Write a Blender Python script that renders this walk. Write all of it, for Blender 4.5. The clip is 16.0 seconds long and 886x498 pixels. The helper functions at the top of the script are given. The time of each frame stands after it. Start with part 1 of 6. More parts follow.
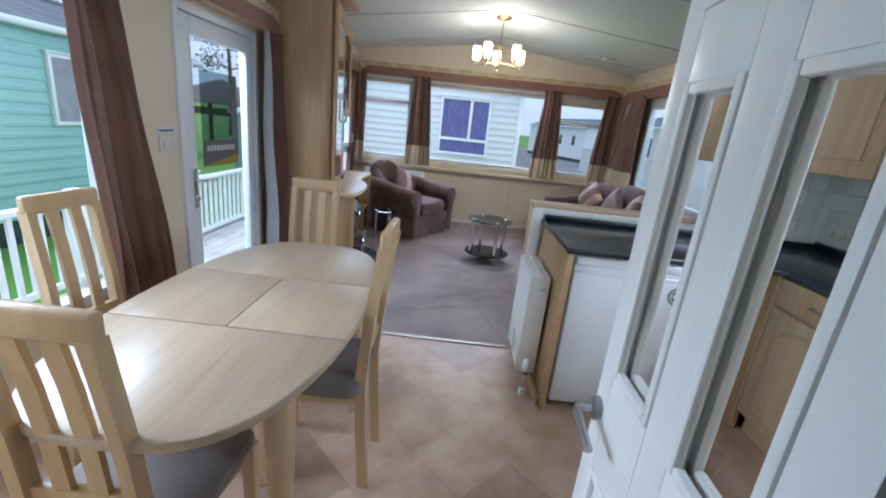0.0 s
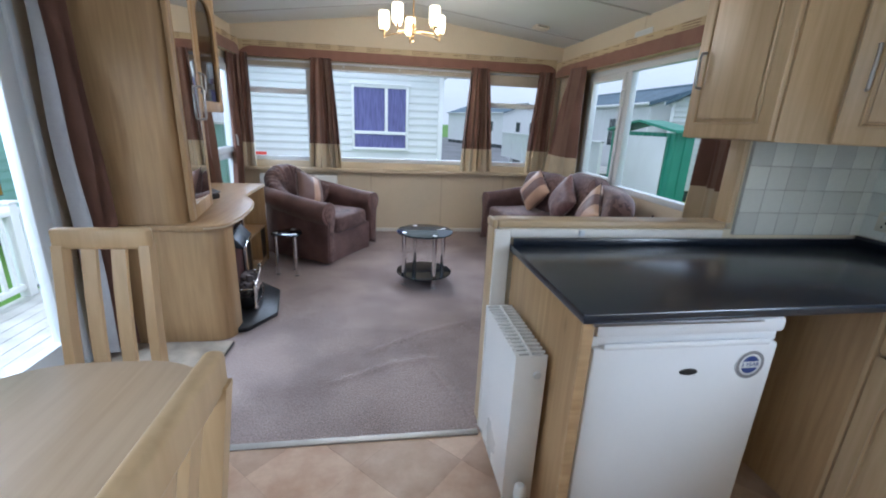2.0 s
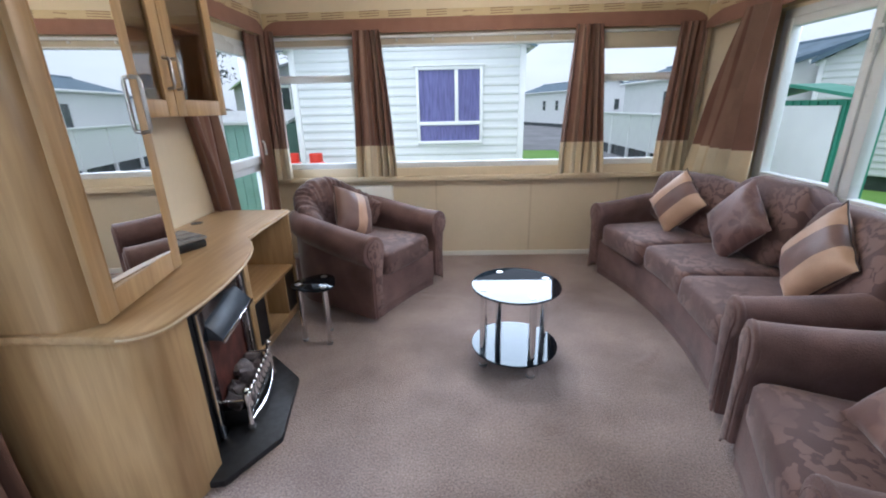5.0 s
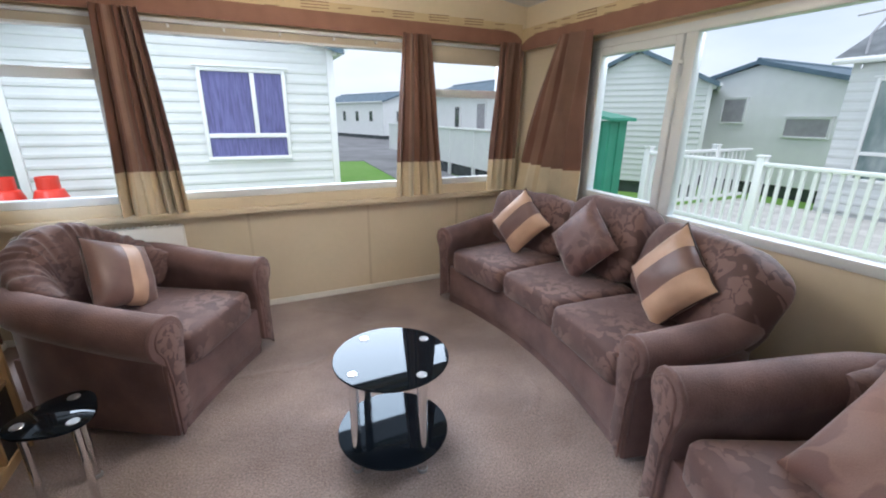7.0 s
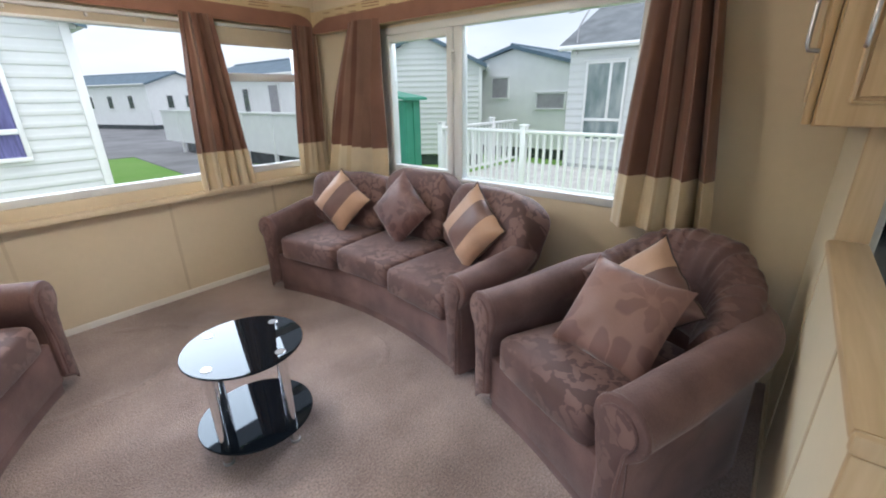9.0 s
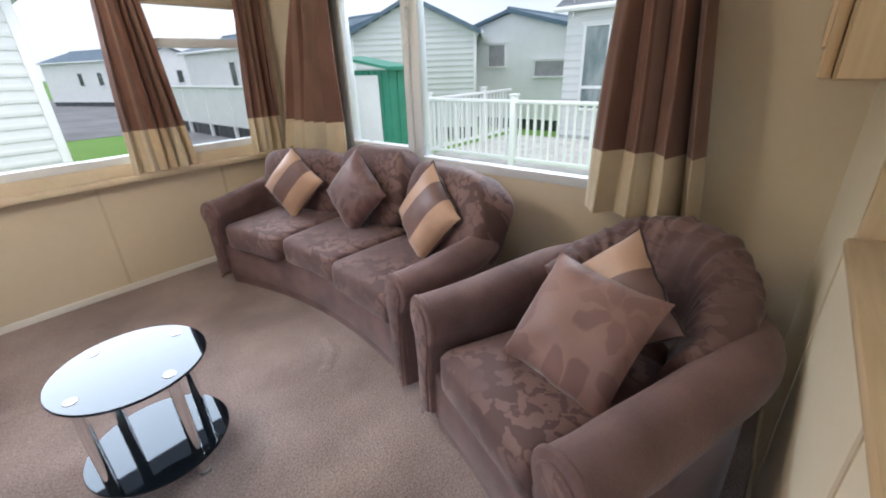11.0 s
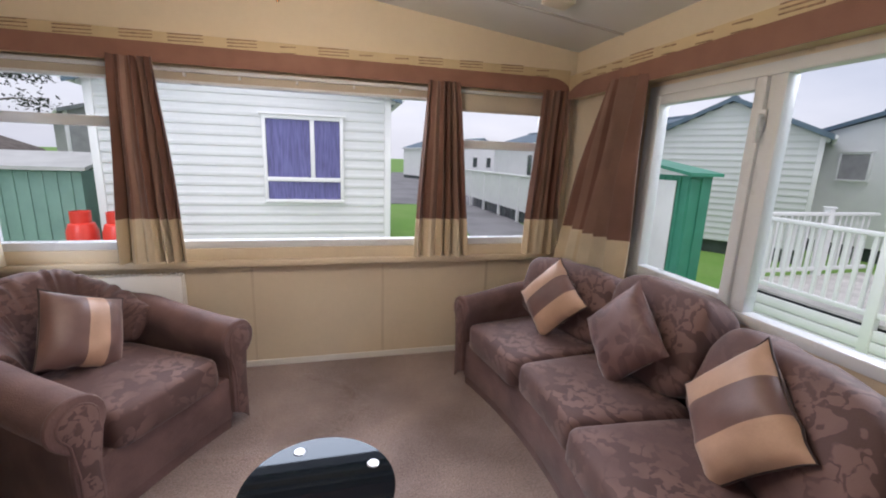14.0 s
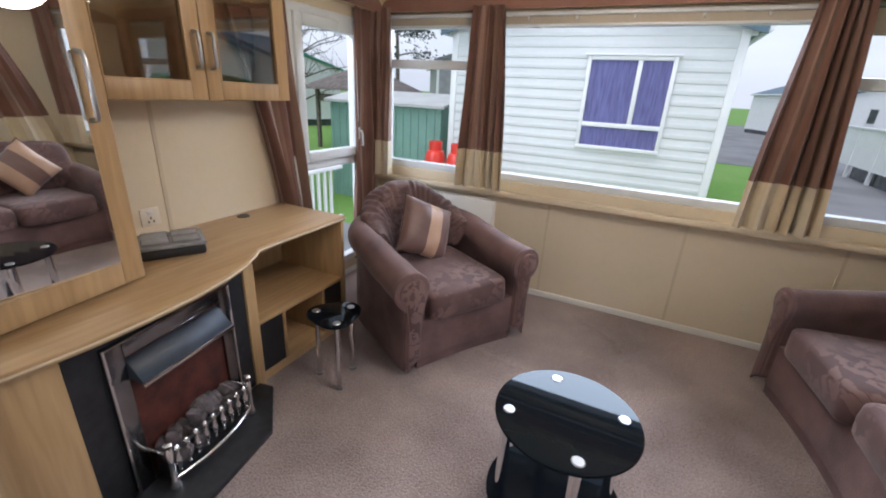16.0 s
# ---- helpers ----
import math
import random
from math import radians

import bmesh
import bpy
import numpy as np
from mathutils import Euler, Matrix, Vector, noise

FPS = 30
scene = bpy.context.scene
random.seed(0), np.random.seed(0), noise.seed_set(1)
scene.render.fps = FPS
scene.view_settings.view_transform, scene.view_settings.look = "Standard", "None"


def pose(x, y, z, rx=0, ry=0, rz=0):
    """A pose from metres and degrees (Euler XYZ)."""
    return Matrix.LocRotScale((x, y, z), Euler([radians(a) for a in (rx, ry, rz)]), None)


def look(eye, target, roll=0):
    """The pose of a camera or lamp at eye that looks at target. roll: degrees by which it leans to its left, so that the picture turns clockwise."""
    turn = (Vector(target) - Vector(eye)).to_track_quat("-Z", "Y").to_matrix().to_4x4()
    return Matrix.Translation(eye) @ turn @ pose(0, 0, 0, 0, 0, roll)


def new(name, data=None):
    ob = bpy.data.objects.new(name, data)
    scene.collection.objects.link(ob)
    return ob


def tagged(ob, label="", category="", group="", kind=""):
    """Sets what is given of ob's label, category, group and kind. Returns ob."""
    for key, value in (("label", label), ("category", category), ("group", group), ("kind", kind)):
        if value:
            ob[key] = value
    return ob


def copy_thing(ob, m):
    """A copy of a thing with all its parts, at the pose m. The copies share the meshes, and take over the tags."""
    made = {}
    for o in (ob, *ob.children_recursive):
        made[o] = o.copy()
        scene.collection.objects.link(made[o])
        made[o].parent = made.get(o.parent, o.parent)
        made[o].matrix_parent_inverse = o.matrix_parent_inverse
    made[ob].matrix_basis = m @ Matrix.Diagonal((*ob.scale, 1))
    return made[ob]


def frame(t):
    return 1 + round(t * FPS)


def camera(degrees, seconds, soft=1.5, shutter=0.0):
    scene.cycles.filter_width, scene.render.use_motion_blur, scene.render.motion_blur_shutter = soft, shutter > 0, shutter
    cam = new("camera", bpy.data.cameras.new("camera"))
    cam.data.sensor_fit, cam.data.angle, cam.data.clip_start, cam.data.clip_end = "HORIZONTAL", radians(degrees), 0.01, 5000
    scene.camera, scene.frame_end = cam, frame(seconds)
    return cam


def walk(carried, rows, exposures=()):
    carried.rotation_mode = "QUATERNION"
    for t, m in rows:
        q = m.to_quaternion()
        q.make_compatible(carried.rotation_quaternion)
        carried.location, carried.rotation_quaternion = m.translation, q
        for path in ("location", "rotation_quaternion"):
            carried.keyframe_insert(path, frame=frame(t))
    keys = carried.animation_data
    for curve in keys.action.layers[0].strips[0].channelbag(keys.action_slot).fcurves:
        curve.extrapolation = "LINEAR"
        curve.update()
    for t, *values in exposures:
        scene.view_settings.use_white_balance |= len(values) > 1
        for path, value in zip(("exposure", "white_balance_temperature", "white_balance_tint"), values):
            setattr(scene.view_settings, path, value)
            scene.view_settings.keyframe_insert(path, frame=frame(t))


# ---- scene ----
cam = camera(93.6, 16.0, soft=2.0)
PATH = [
    (0, (0.516, 0.657, 1.372), (0.483, 2.575, 0.808), 6.1),
    (0.5, (0.55, 0.934, 1.374), (0.527, 2.857, 0.825), 5.9),
    (1, (0.558, 1.154, 1.356), (0.636, 3.061, 0.76), 5.9),
    (1.5, (0.519, 1.431, 1.344), (0.784, 3.319, 0.738), 5.2),
    (2, (0.541, 1.624, 1.35), (0.836, 3.516, 0.773), 2.5),
    (2.5, (0.602, 1.855, 1.378), (0.749, 3.768, 0.812), 1.1),
    (3, (0.608, 2.136, 1.357), (0.744, 4.057, 0.818), 2.1),
    (3.5, (0.598, 2.383, 1.378), (0.848, 4.291, 0.832), 1.5),
    (4, (0.619, 2.601, 1.364), (0.686, 4.512, 0.776), -1.1),
    (4.2, (0.64, 2.696, 1.368), (0.577, 4.604, 0.769), -1.4),
    (6.3, (0.469, 3.409, 1.394), (0.543, 5.286, 0.706), 0.9),
    (6.5, (0.475, 3.491, 1.409), (0.655, 5.369, 0.745), 0.8),
    (7, (0.468, 3.608, 1.417), (1.269, 5.336, 0.807), 0.6),
    (7.5, (0.384, 3.587, 1.418), (1.762, 4.902, 0.808), 1.1),
    (8, (0.313, 3.501, 1.423), (1.815, 4.651, 0.773), 0.1),
    (8.5, (0.26, 3.415, 1.42), (1.727, 4.594, 0.743), -1.1),
    (8.7, (0.262, 3.437, 1.438), (1.718, 4.628, 0.759), -0.9),
    (10.8, (0.696, 3.473, 1.385), (2.065, 4.683, 0.571), -1.9),
    (11, (0.725, 3.448, 1.388), (2.122, 4.632, 0.583), -2.0),
    (11.5, (0.757, 3.426, 1.402), (2.259, 4.576, 0.751), -2.0),
    (12, (0.743, 3.414, 1.471), (2.289, 4.627, 1.103), -1.2),
    (12.5, (0.747, 3.452, 1.476), (2.19, 4.814, 1.228), 0.1),
    (13, (0.812, 3.617, 1.441), (2.071, 5.141, 1.136), 0.8),
    (13.5, (0.883, 3.816, 1.461), (1.839, 5.536, 1.104), 0.6),
    (14, (0.989, 3.906, 1.478), (1.477, 5.8, 1.057), 2.0),
    (14.5, (1.093, 3.912, 1.475), (1.115, 5.849, 0.975), 2.8),
    (15, (1.071, 3.912, 1.475), (0.745, 5.8, 0.901), 2.7),
    (15.5, (1.043, 3.892, 1.458), (0.446, 5.689, 0.812), 2.7),
    (16, (0.986, 3.879, 1.452), (0.19, 5.572, 0.743), 3.1),
]
EXPOSURES = [(0, -0.1, 5100, 9), (1, -0.07, 5350, 11), (2, 0.01, 5250, 10), (4, 0.14, 5450, 11), (6.5, 0.28, 5750, 11), (8, 0.32, 5950, 11), (12.5, 0.42, 6000, 14),
             (13.3, 0.14, 5850, 15), (14, 0.02, 6200, 20), (14.5, -0.02, 6700, 24), (15.2, 0.1, 6350, 21), (16, 0.1, 5850, 14)]
walk(cam, [(t, look(eye, target, roll)) for t, eye, target, roll in PATH], EXPOSURES)

# ---- world and sun: a bright overcast day ----
world = bpy.data.worlds.new("overcast_sky")
scene.world = world
world.use_nodes = True
wn, wl = world.node_tree.nodes, world.node_tree.links
sky = wn.new("ShaderNodeTexSky")
sky.sky_type, sky.sun_disc = "NISHITA", False
sky.sun_elevation, sky.sun_rotation = radians(67), radians(200.6)
sky.air_density, sky.dust_density = 1.0, 3.0
wtc = wn.new("ShaderNodeTexCoord")
wmap = wn.new("ShaderNodeMapping")
wmap.inputs["Scale"].default_value = (1.0, 1.0, 3.5)
cloud = wn.new("ShaderNodeTexNoise")
cloud.inputs["Scale"].default_value, cloud.inputs["Detail"].default_value = 1.6, 6.0
cramp = wn.new("ShaderNodeValToRGB")
cramp.color_ramp.elements[0].position, cramp.color_ramp.elements[0].color = 0.3, (5.5, 5.9, 6.4, 1)
cramp.color_ramp.elements[1].position, cramp.color_ramp.elements[1].color = 0.65, (7.9, 8.05, 8.2, 1)
wmix = wn.new("ShaderNodeMix")
wmix.data_type = "RGBA"
wmix.inputs["Factor"].default_value = 0.8
wl.new(wtc.outputs["Generated"], wmap.inputs["Vector"])
wl.new(wmap.outputs["Vector"], cloud.inputs["Vector"])
wl.new(cloud.outputs["Fac"], cramp.inputs["Fac"])
wl.new(sky.outputs["Color"], wmix.inputs[6])
wl.new(cramp.outputs["Color"], wmix.inputs[7])
wl.new(wmix.outputs[2], wn["Background"].inputs["Color"])
wn["Background"].inputs["Strength"].default_value = 0.128
sun = new("sun", bpy.data.lights.new("sun", "SUN"))
sun.data.energy, sun.data.angle, sun.data.color = 1.2, radians(25), (1, 0.98, 0.95)
sun.matrix_world = look((0, 0, 20), (3, 8, 0))


def sky_lamp(name, eye, target, w, h, watts):
    """Sky light at a window's head, shining inwards."""
    ob = new(name, bpy.data.lights.new(name, "AREA"))
    ob.data.shape, ob.data.size, ob.data.size_y, ob.data.energy, ob.data.color = "RECTANGLE", w, h, watts, (0.88, 0.94, 1.0)
    ob.matrix_world = look(eye, target)
    return ob


sky_lamp("window_light_end", (0.8, 9.2, 2.86), (0.8, 5.0, 1.3), 4.5, 1.2, 225)
sky_lamp("window_light_side", (5.1, 5.05, 3.05), (1.2, 4.9, 1.2), 2.6, 1.2, 115)
sky_lamp("window_light_door", (-1.64, 3.46, 2.22), (1.6, 3.6, 0.6), 0.85, 0.4, 46)
sky_lamp("window_light_dining", (-3.6, 2.4, 3.05), (2.0, 3.0, 1.2), 4.0, 1.3, 310)
sky_lamp("window_light_low", (-1.085, 1.32, 1.2), (0.5, 1.5, 0.9), 0.7, 1.2, 12)
sky_lamp("window_light_kitchen", (2.745, 1.27, 1.44), (1.2, 1.5, 0.9), 0.8, 0.75, 28)


# ---- materials ----


def material(name, color, rough=0.6, metal=0.0, vary=0.12, scale=6.0, fine=60.0, bump=0.1, bump_scale=None, stretch=(1, 1, 1), sheen=0.0,
             coat=0.0, color2=None, spec=0.5, rough_vary=0.1, island=0.0):
    """A surface with tone varied at two scales and a fine relief; color2 is blended in by the coarse noise."""
    m = bpy.data.materials.new(name)
    m.use_nodes = True
    n, l = m.node_tree.nodes, m.node_tree.links
    b = n["Principled BSDF"]
    tc = n.new("ShaderNodeTexCoord")
    mp = n.new("ShaderNodeMapping")
    mp.inputs["Scale"].default_value = stretch
    l.new(tc.outputs["Object"], mp.inputs["Vector"])
    big, small = n.new("ShaderNodeTexNoise"), n.new("ShaderNodeTexNoise")
    for t, s, d in ((big, scale, 5.0), (small, fine, 3.0)):
        t.inputs["Scale"].default_value, t.inputs["Detail"].default_value = s, d
        l.new(mp.outputs["Vector"], t.inputs["Vector"])
    mix = n.new("ShaderNodeMix")
    mix.data_type = "RGBA"
    c2 = color2 or tuple(c * (1 - 2.2 * vary) for c in color)
    mix.inputs[6].default_value, mix.inputs[7].default_value = (*color, 1), (*c2, 1)
    ramp = n.new("ShaderNodeMapRange")
    ramp.inputs["From Min"].default_value, ramp.inputs["From Max"].default_value = 0.35, 0.68
    l.new(big.outputs["Fac"], ramp.inputs["Value"])
    l.new(ramp.outputs["Result"], mix.inputs["Factor"])
    hsv = n.new("ShaderNodeHueSaturation")
    val = n.new("ShaderNodeMapRange")
    val.inputs["To Min"].default_value, val.inputs["To Max"].default_value = 1 - vary, 1 + vary
    l.new(small.outputs["Fac"], val.inputs["Value"])
    last = val.outputs["Result"]
    if island:
        info = n.new("ShaderNodeObjectInfo")
        iv = n.new("ShaderNodeMapRange")
        iv.inputs["To Min"].default_value, iv.inputs["To Max"].default_value = 1 - island, 1 + island
        l.new(info.outputs["Random"], iv.inputs["Value"])
        mul = n.new("ShaderNodeMath")
        mul.operation = "MULTIPLY"
        l.new(last, mul.inputs[0])
        l.new(iv.outputs["Result"], mul.inputs[1])
        last = mul.outputs["Value"]
    l.new(last, hsv.inputs["Value"])
    l.new(mix.outputs[2], hsv.inputs["Color"])
    l.new(hsv.outputs["Color"], b.inputs["Base Color"])
    rr = n.new("ShaderNodeMapRange")
    rr.inputs["To Min"].default_value, rr.inputs["To Max"].default_value = max(0.02, rough - rough_vary), min(1, rough + rough_vary)
    l.new(big.outputs["Fac"], rr.inputs["Value"])
    l.new(rr.outputs["Result"], b.inputs["Roughness"])
    b.inputs["Metallic"].default_value = metal
    b.inputs["Specular IOR Level"].default_value = spec
    b.inputs["Sheen Weight"].default_value = sheen
    b.inputs["Sheen Roughness"].default_value = 0.4
    b.inputs["Coat Weight"].default_value = coat
    b.inputs["Coat Roughness"].default_value = 0.15
    if bump:
        bp = n.new("ShaderNodeBump")
        bp.inputs["Strength"].default_value, bp.inputs["Distance"].default_value = bump, 0.01
        src = small
        if bump_scale:
            src = n.new("ShaderNodeTexNoise")
            src.inputs["Scale"].default_value, src.inputs["Detail"].default_value = bump_scale, 2.0
            l.new(mp.outputs["Vector"], src.inputs["Vector"])
        l.new(src.outputs["Fac"], bp.inputs["Height"])
        l.new(bp.outputs["Normal"], b.inputs["Normal"])
    return m


def wood(name, light, dark, axis=2, rough=0.38, scale=1.0, coat=0.0, knots=True):
    """Straight-grained laminate: noise drawn out along one axis, with a few knots."""
    m = bpy.data.materials.new(name)
    m.use_nodes = True
    n, l = m.node_tree.nodes, m.node_tree.links
    b = n["Principled BSDF"]
    tc, mp = n.new("ShaderNodeTexCoord"), n.new("ShaderNodeMapping")
    st = [16.0 * scale] * 3
    st[axis] = 1.1 * scale
    mp.inputs["Scale"].default_value = st
    l.new(tc.outputs["Object"], mp.inputs["Vector"])
    grain, broad = n.new("ShaderNodeTexNoise"), n.new("ShaderNodeTexNoise")
    grain.inputs["Scale"].default_value, grain.inputs["Detail"].default_value, grain.inputs["Distortion"].default_value = 3.0, 6.0, 0.4
    broad.inputs["Scale"].default_value, broad.inputs["Detail"].default_value, broad.inputs["Distortion"].default_value = 0.5, 3.0, 0.8
    l.new(mp.outputs["Vector"], grain.inputs["Vector"])
    l.new(mp.outputs["Vector"], broad.inputs["Vector"])
    add = n.new("ShaderNodeMath")
    add.operation = "MULTIPLY_ADD"
    add.inputs[1].default_value = 0.5
    l.new(grain.outputs["Fac"], add.inputs[0])
    half = n.new("ShaderNodeMath")
    half.operation = "MULTIPLY"
    half.inputs[1].default_value = 0.5
    l.new(broad.outputs["Fac"], half.inputs[0])
    l.new(half.outputs["Value"], add.inputs[2])
    ramp = n.new("ShaderNodeValToRGB")
    ramp.color_ramp.elements[0].position, ramp.color_ramp.elements[0].color = 0.34, (*dark, 1)
    ramp.color_ramp.elements[1].position, ramp.color_ramp.elements[1].color = 0.62, (*light, 1)
    l.new(add.outputs["Value"], ramp.inputs["Fac"])
    out = ramp.outputs["Color"]
    if knots:
        vo = n.new("ShaderNodeTexVoronoi")
        vo.inputs["Scale"].default_value = 2.6
        km = n.new("ShaderNodeMapping")
        ks = [1.6] * 3
        ks[axis] = 0.7
        km.inputs["Scale"].default_value = ks
        l.new(tc.outputs["Object"], km.inputs["Vector"])
        l.new(km.outputs["Vector"], vo.inputs["Vector"])
        kr = n.new("ShaderNodeMapRange")
        kr.inputs["From Min"].default_value, kr.inputs["From Max"].default_value = 0.02, 0.07
        kr.inputs["To Min"].default_value, kr.inputs["To Max"].default_value = 0.55, 0.0
        l.new(vo.outputs["Distance"], kr.inputs["Value"])
        mx = n.new("ShaderNodeMix")
        mx.data_type = "RGBA"
        mx.inputs[7].default_value = (*[c * 0.55 for c in dark], 1)
        l.new(kr.outputs["Result"], mx.inputs["Factor"])
        l.new(out, mx.inputs[6])
        out = mx.outputs[2]
    l.new(out, b.inputs["Base Color"])
    b.inputs["Roughness"].default_value = rough
    b.inputs["Coat Weight"].default_value = coat
    b.inputs["Coat Roughness"].default_value = 0.2
    bp = n.new("ShaderNodeBump")
    bp.inputs["Strength"].default_value, bp.inputs["Distance"].default_value = 0.06, 0.004
    l.new(grain.outputs["Fac"], bp.inputs["Height"])
    l.new(bp.outputs["Normal"], b.inputs["Normal"])
    return m


def damask(name, base, motif, size=9.0, rough=0.75, sheen=0.5, amount=0.75, petals=7, bend=0.55):
    """Woven upholstery with leaf-like tonal motifs."""
    m = material(name, base, rough, sheen=sheen, vary=0.12, scale=3.0, fine=240.0, bump=0.12)
    n, l = m.node_tree.nodes, m.node_tree.links
    b = n["Principled BSDF"]
    src = b.inputs["Base Color"].links[0].from_socket
    tc = n.new("ShaderNodeTexCoord")
    sep, com = n.new("ShaderNodeSeparateXYZ"), n.new("ShaderNodeCombineXYZ")
    l.new(tc.outputs["Object"], sep.inputs[0])

    def calc(op, p, q=None):
        k = n.new("ShaderNodeMath")
        k.operation = op
        for slot, v in enumerate((p, q)):
            if v is None:
                continue
            if isinstance(v, (int, float)):
                k.inputs[slot].default_value = v
            else:
                l.new(v, k.inputs[slot])
        return k.outputs[0]
    up = calc("ADD", sep.outputs["Y"], sep.outputs["Z"])
    l.new(sep.outputs["X"], com.inputs["X"])
    l.new(up, com.inputs["Y"])
    warp, amt, bent = n.new("ShaderNodeTexNoise"), n.new("ShaderNodeVectorMath"), n.new("ShaderNodeVectorMath")
    warp.inputs["Scale"].default_value = size * 1.9
    amt.operation, bent.operation = "SCALE", "ADD"
    amt.inputs["Scale"].default_value = bend / size
    l.new(com.outputs[0], warp.inputs["Vector"])
    l.new(warp.outputs["Color"], amt.inputs[0])
    l.new(com.outputs[0], bent.inputs[0])
    l.new(amt.outputs[0], bent.inputs[1])
    vo = n.new("ShaderNodeTexVoronoi")
    vo.voronoi_dimensions = "2D"
    vo.inputs["Scale"].default_value, vo.inputs["Randomness"].default_value = size, 0.8
    l.new(bent.outputs[0], vo.inputs["Vector"])
    off = n.new("ShaderNodeVectorMath")
    off.operation = "SUBTRACT"
    l.new(bent.outputs[0], off.inputs[0])
    l.new(vo.outputs["Position"], off.inputs[1])
    o2 = n.new("ShaderNodeSeparateXYZ")
    l.new(off.outputs[0], o2.inputs[0])
    ang = calc("ARCTAN2", o2.outputs["Y"], o2.outputs["X"])
    rad = calc("MULTIPLY", calc("SQRT", calc("ADD", calc("MULTIPLY", o2.outputs["X"], o2.outputs["X"]), calc("MULTIPLY", o2.outputs["Y"], o2.outputs["Y"]))), size)
    petal = calc("POWER", calc("ABSOLUTE", calc("COSINE", calc("MULTIPLY", ang, petals / 2))), 0.6)
    edge = calc("SUBTRACT", calc("MULTIPLY", petal, 0.6), rad)
    hole = calc("SUBTRACT", rad, 0.09)
    a = n.new("ShaderNodeMapRange")
    a.inputs["From Min"].default_value, a.inputs["From Max"].default_value, a.inputs["To Max"].default_value = 0.0, 0.06, amount
    l.new(calc("MINIMUM", edge, hole), a.inputs["Value"])
    wear = n.new("ShaderNodeTexNoise")
    wear.inputs["Scale"].default_value = size * 0.5
    l.new(tc.outputs["Object"], wear.inputs["Vector"])
    c = n.new("ShaderNodeMapRange")
    c.inputs["From Min"].default_value, c.inputs["From Max"].default_value = 0.35, 0.6
    l.new(wear.outputs["Fac"], c.inputs["Value"])
    mu = n.new("ShaderNodeMath")
    mu.operation = "MULTIPLY"
    l.new(a.outputs["Result"], mu.inputs[0])
    l.new(c.outputs["Result"], mu.inputs[1])
    mx = n.new("ShaderNodeMix")
    mx.data_type = "RGBA"
    mx.inputs[7].default_value = (*motif, 1)
    l.new(mu.outputs["Value"], mx.inputs["Factor"])
    l.new(src, mx.inputs[6])
    l.new(mx.outputs[2], b.inputs["Base Color"])
    return m


def glass(name, tint=(1, 1, 1), gloss=0.02, face=0.01, edge=0.7):
    m = bpy.data.materials.new(name)
    m.use_nodes = True
    n, l = m.node_tree.nodes, m.node_tree.links
    n.remove(n["Principled BSDF"])
    tr, gl, mx, lw = (n.new("ShaderNode" + k) for k in ("BsdfTransparent", "BsdfGlossy", "MixShader", "LayerWeight"))
    tr.inputs["Color"].default_value = (*tint, 1)
    gl.inputs["Roughness"].default_value = gloss
    lw.inputs["Blend"].default_value = 0.5
    pw, rg = n.new("ShaderNodeMath"), n.new("ShaderNodeMapRange")
    pw.operation, pw.inputs[1].default_value = "POWER", 5.0
    rg.inputs["To Min"].default_value, rg.inputs["To Max"].default_value = face, edge
    l.new(lw.outputs["Facing"], pw.inputs[0])
    l.new(pw.outputs["Value"], rg.inputs["Value"])
    l.new(rg.outputs["Result"], mx.inputs["Fac"])
    l.new(tr.outputs["BSDF"], mx.inputs[1])
    l.new(gl.outputs["BSDF"], mx.inputs[2])
    l.new(mx.outputs["Shader"], n["Material Output"].inputs["Surface"])
    return m


def glow(name, color, strength):
    m = bpy.data.materials.new(name)
    m.use_nodes = True
    b = m.node_tree.nodes["Principled BSDF"]
    b.inputs["Base Color"].default_value = (0.85, 0.82, 0.75, 1)
    b.inputs["Emission Color"].default_value, b.inputs["Emission Strength"].default_value = (*color, 1), strength
    return m


M_WALL = material("cream_wallboard", (0.73, 0.63, 0.47), 0.55, vary=0.03, scale=1.2, fine=30, bump=0.04)
M_WALLPALE = material("pale_cream_wallboard", (0.8, 0.73, 0.56), 0.5, vary=0.03, scale=1.2, fine=30, bump=0.04)
M_JOINT = material("wallboard_joint_strip", (0.64, 0.54, 0.39), 0.5, vary=0.03)
M_SILL = material("cream_sill_paint", (0.74, 0.63, 0.46), 0.4, vary=0.04, scale=3)
M_CEIL = material("white_ceiling_board", (0.72, 0.74, 0.72), 0.6, vary=0.025, scale=1.0, fine=80, bump=0.06)
M_BATTEN = material("ceiling_joint_strip", (0.5, 0.5, 0.48), 0.5, vary=0.03)
M_UPVC = material("white_upvc", (0.72, 0.75, 0.77), 0.3, vary=0.02, scale=2, bump=0.01)
M_DOORPAINT = material("cream_white_paint", (0.84, 0.82, 0.77), 0.35, vary=0.03, scale=2, fine=40, bump=0.03)
M_CARPET = material("mauve_brown_carpet", (0.4, 0.31, 0.28), 0.95, vary=0.9, scale=2.2, fine=115, bump=1.0, bump_scale=150, sheen=0.25, color2=(0.235, 0.173, 0.158))
M_TILE = material("printed_vinyl_tile", (0.39, 0.25, 0.165), 0.38, vary=0.1, scale=6, fine=45, bump=0.03, color2=(0.52, 0.37, 0.265), island=0.17)
M_GROUT = material("vinyl_base", (0.4, 0.275, 0.19), 0.45, vary=0.06, scale=6)
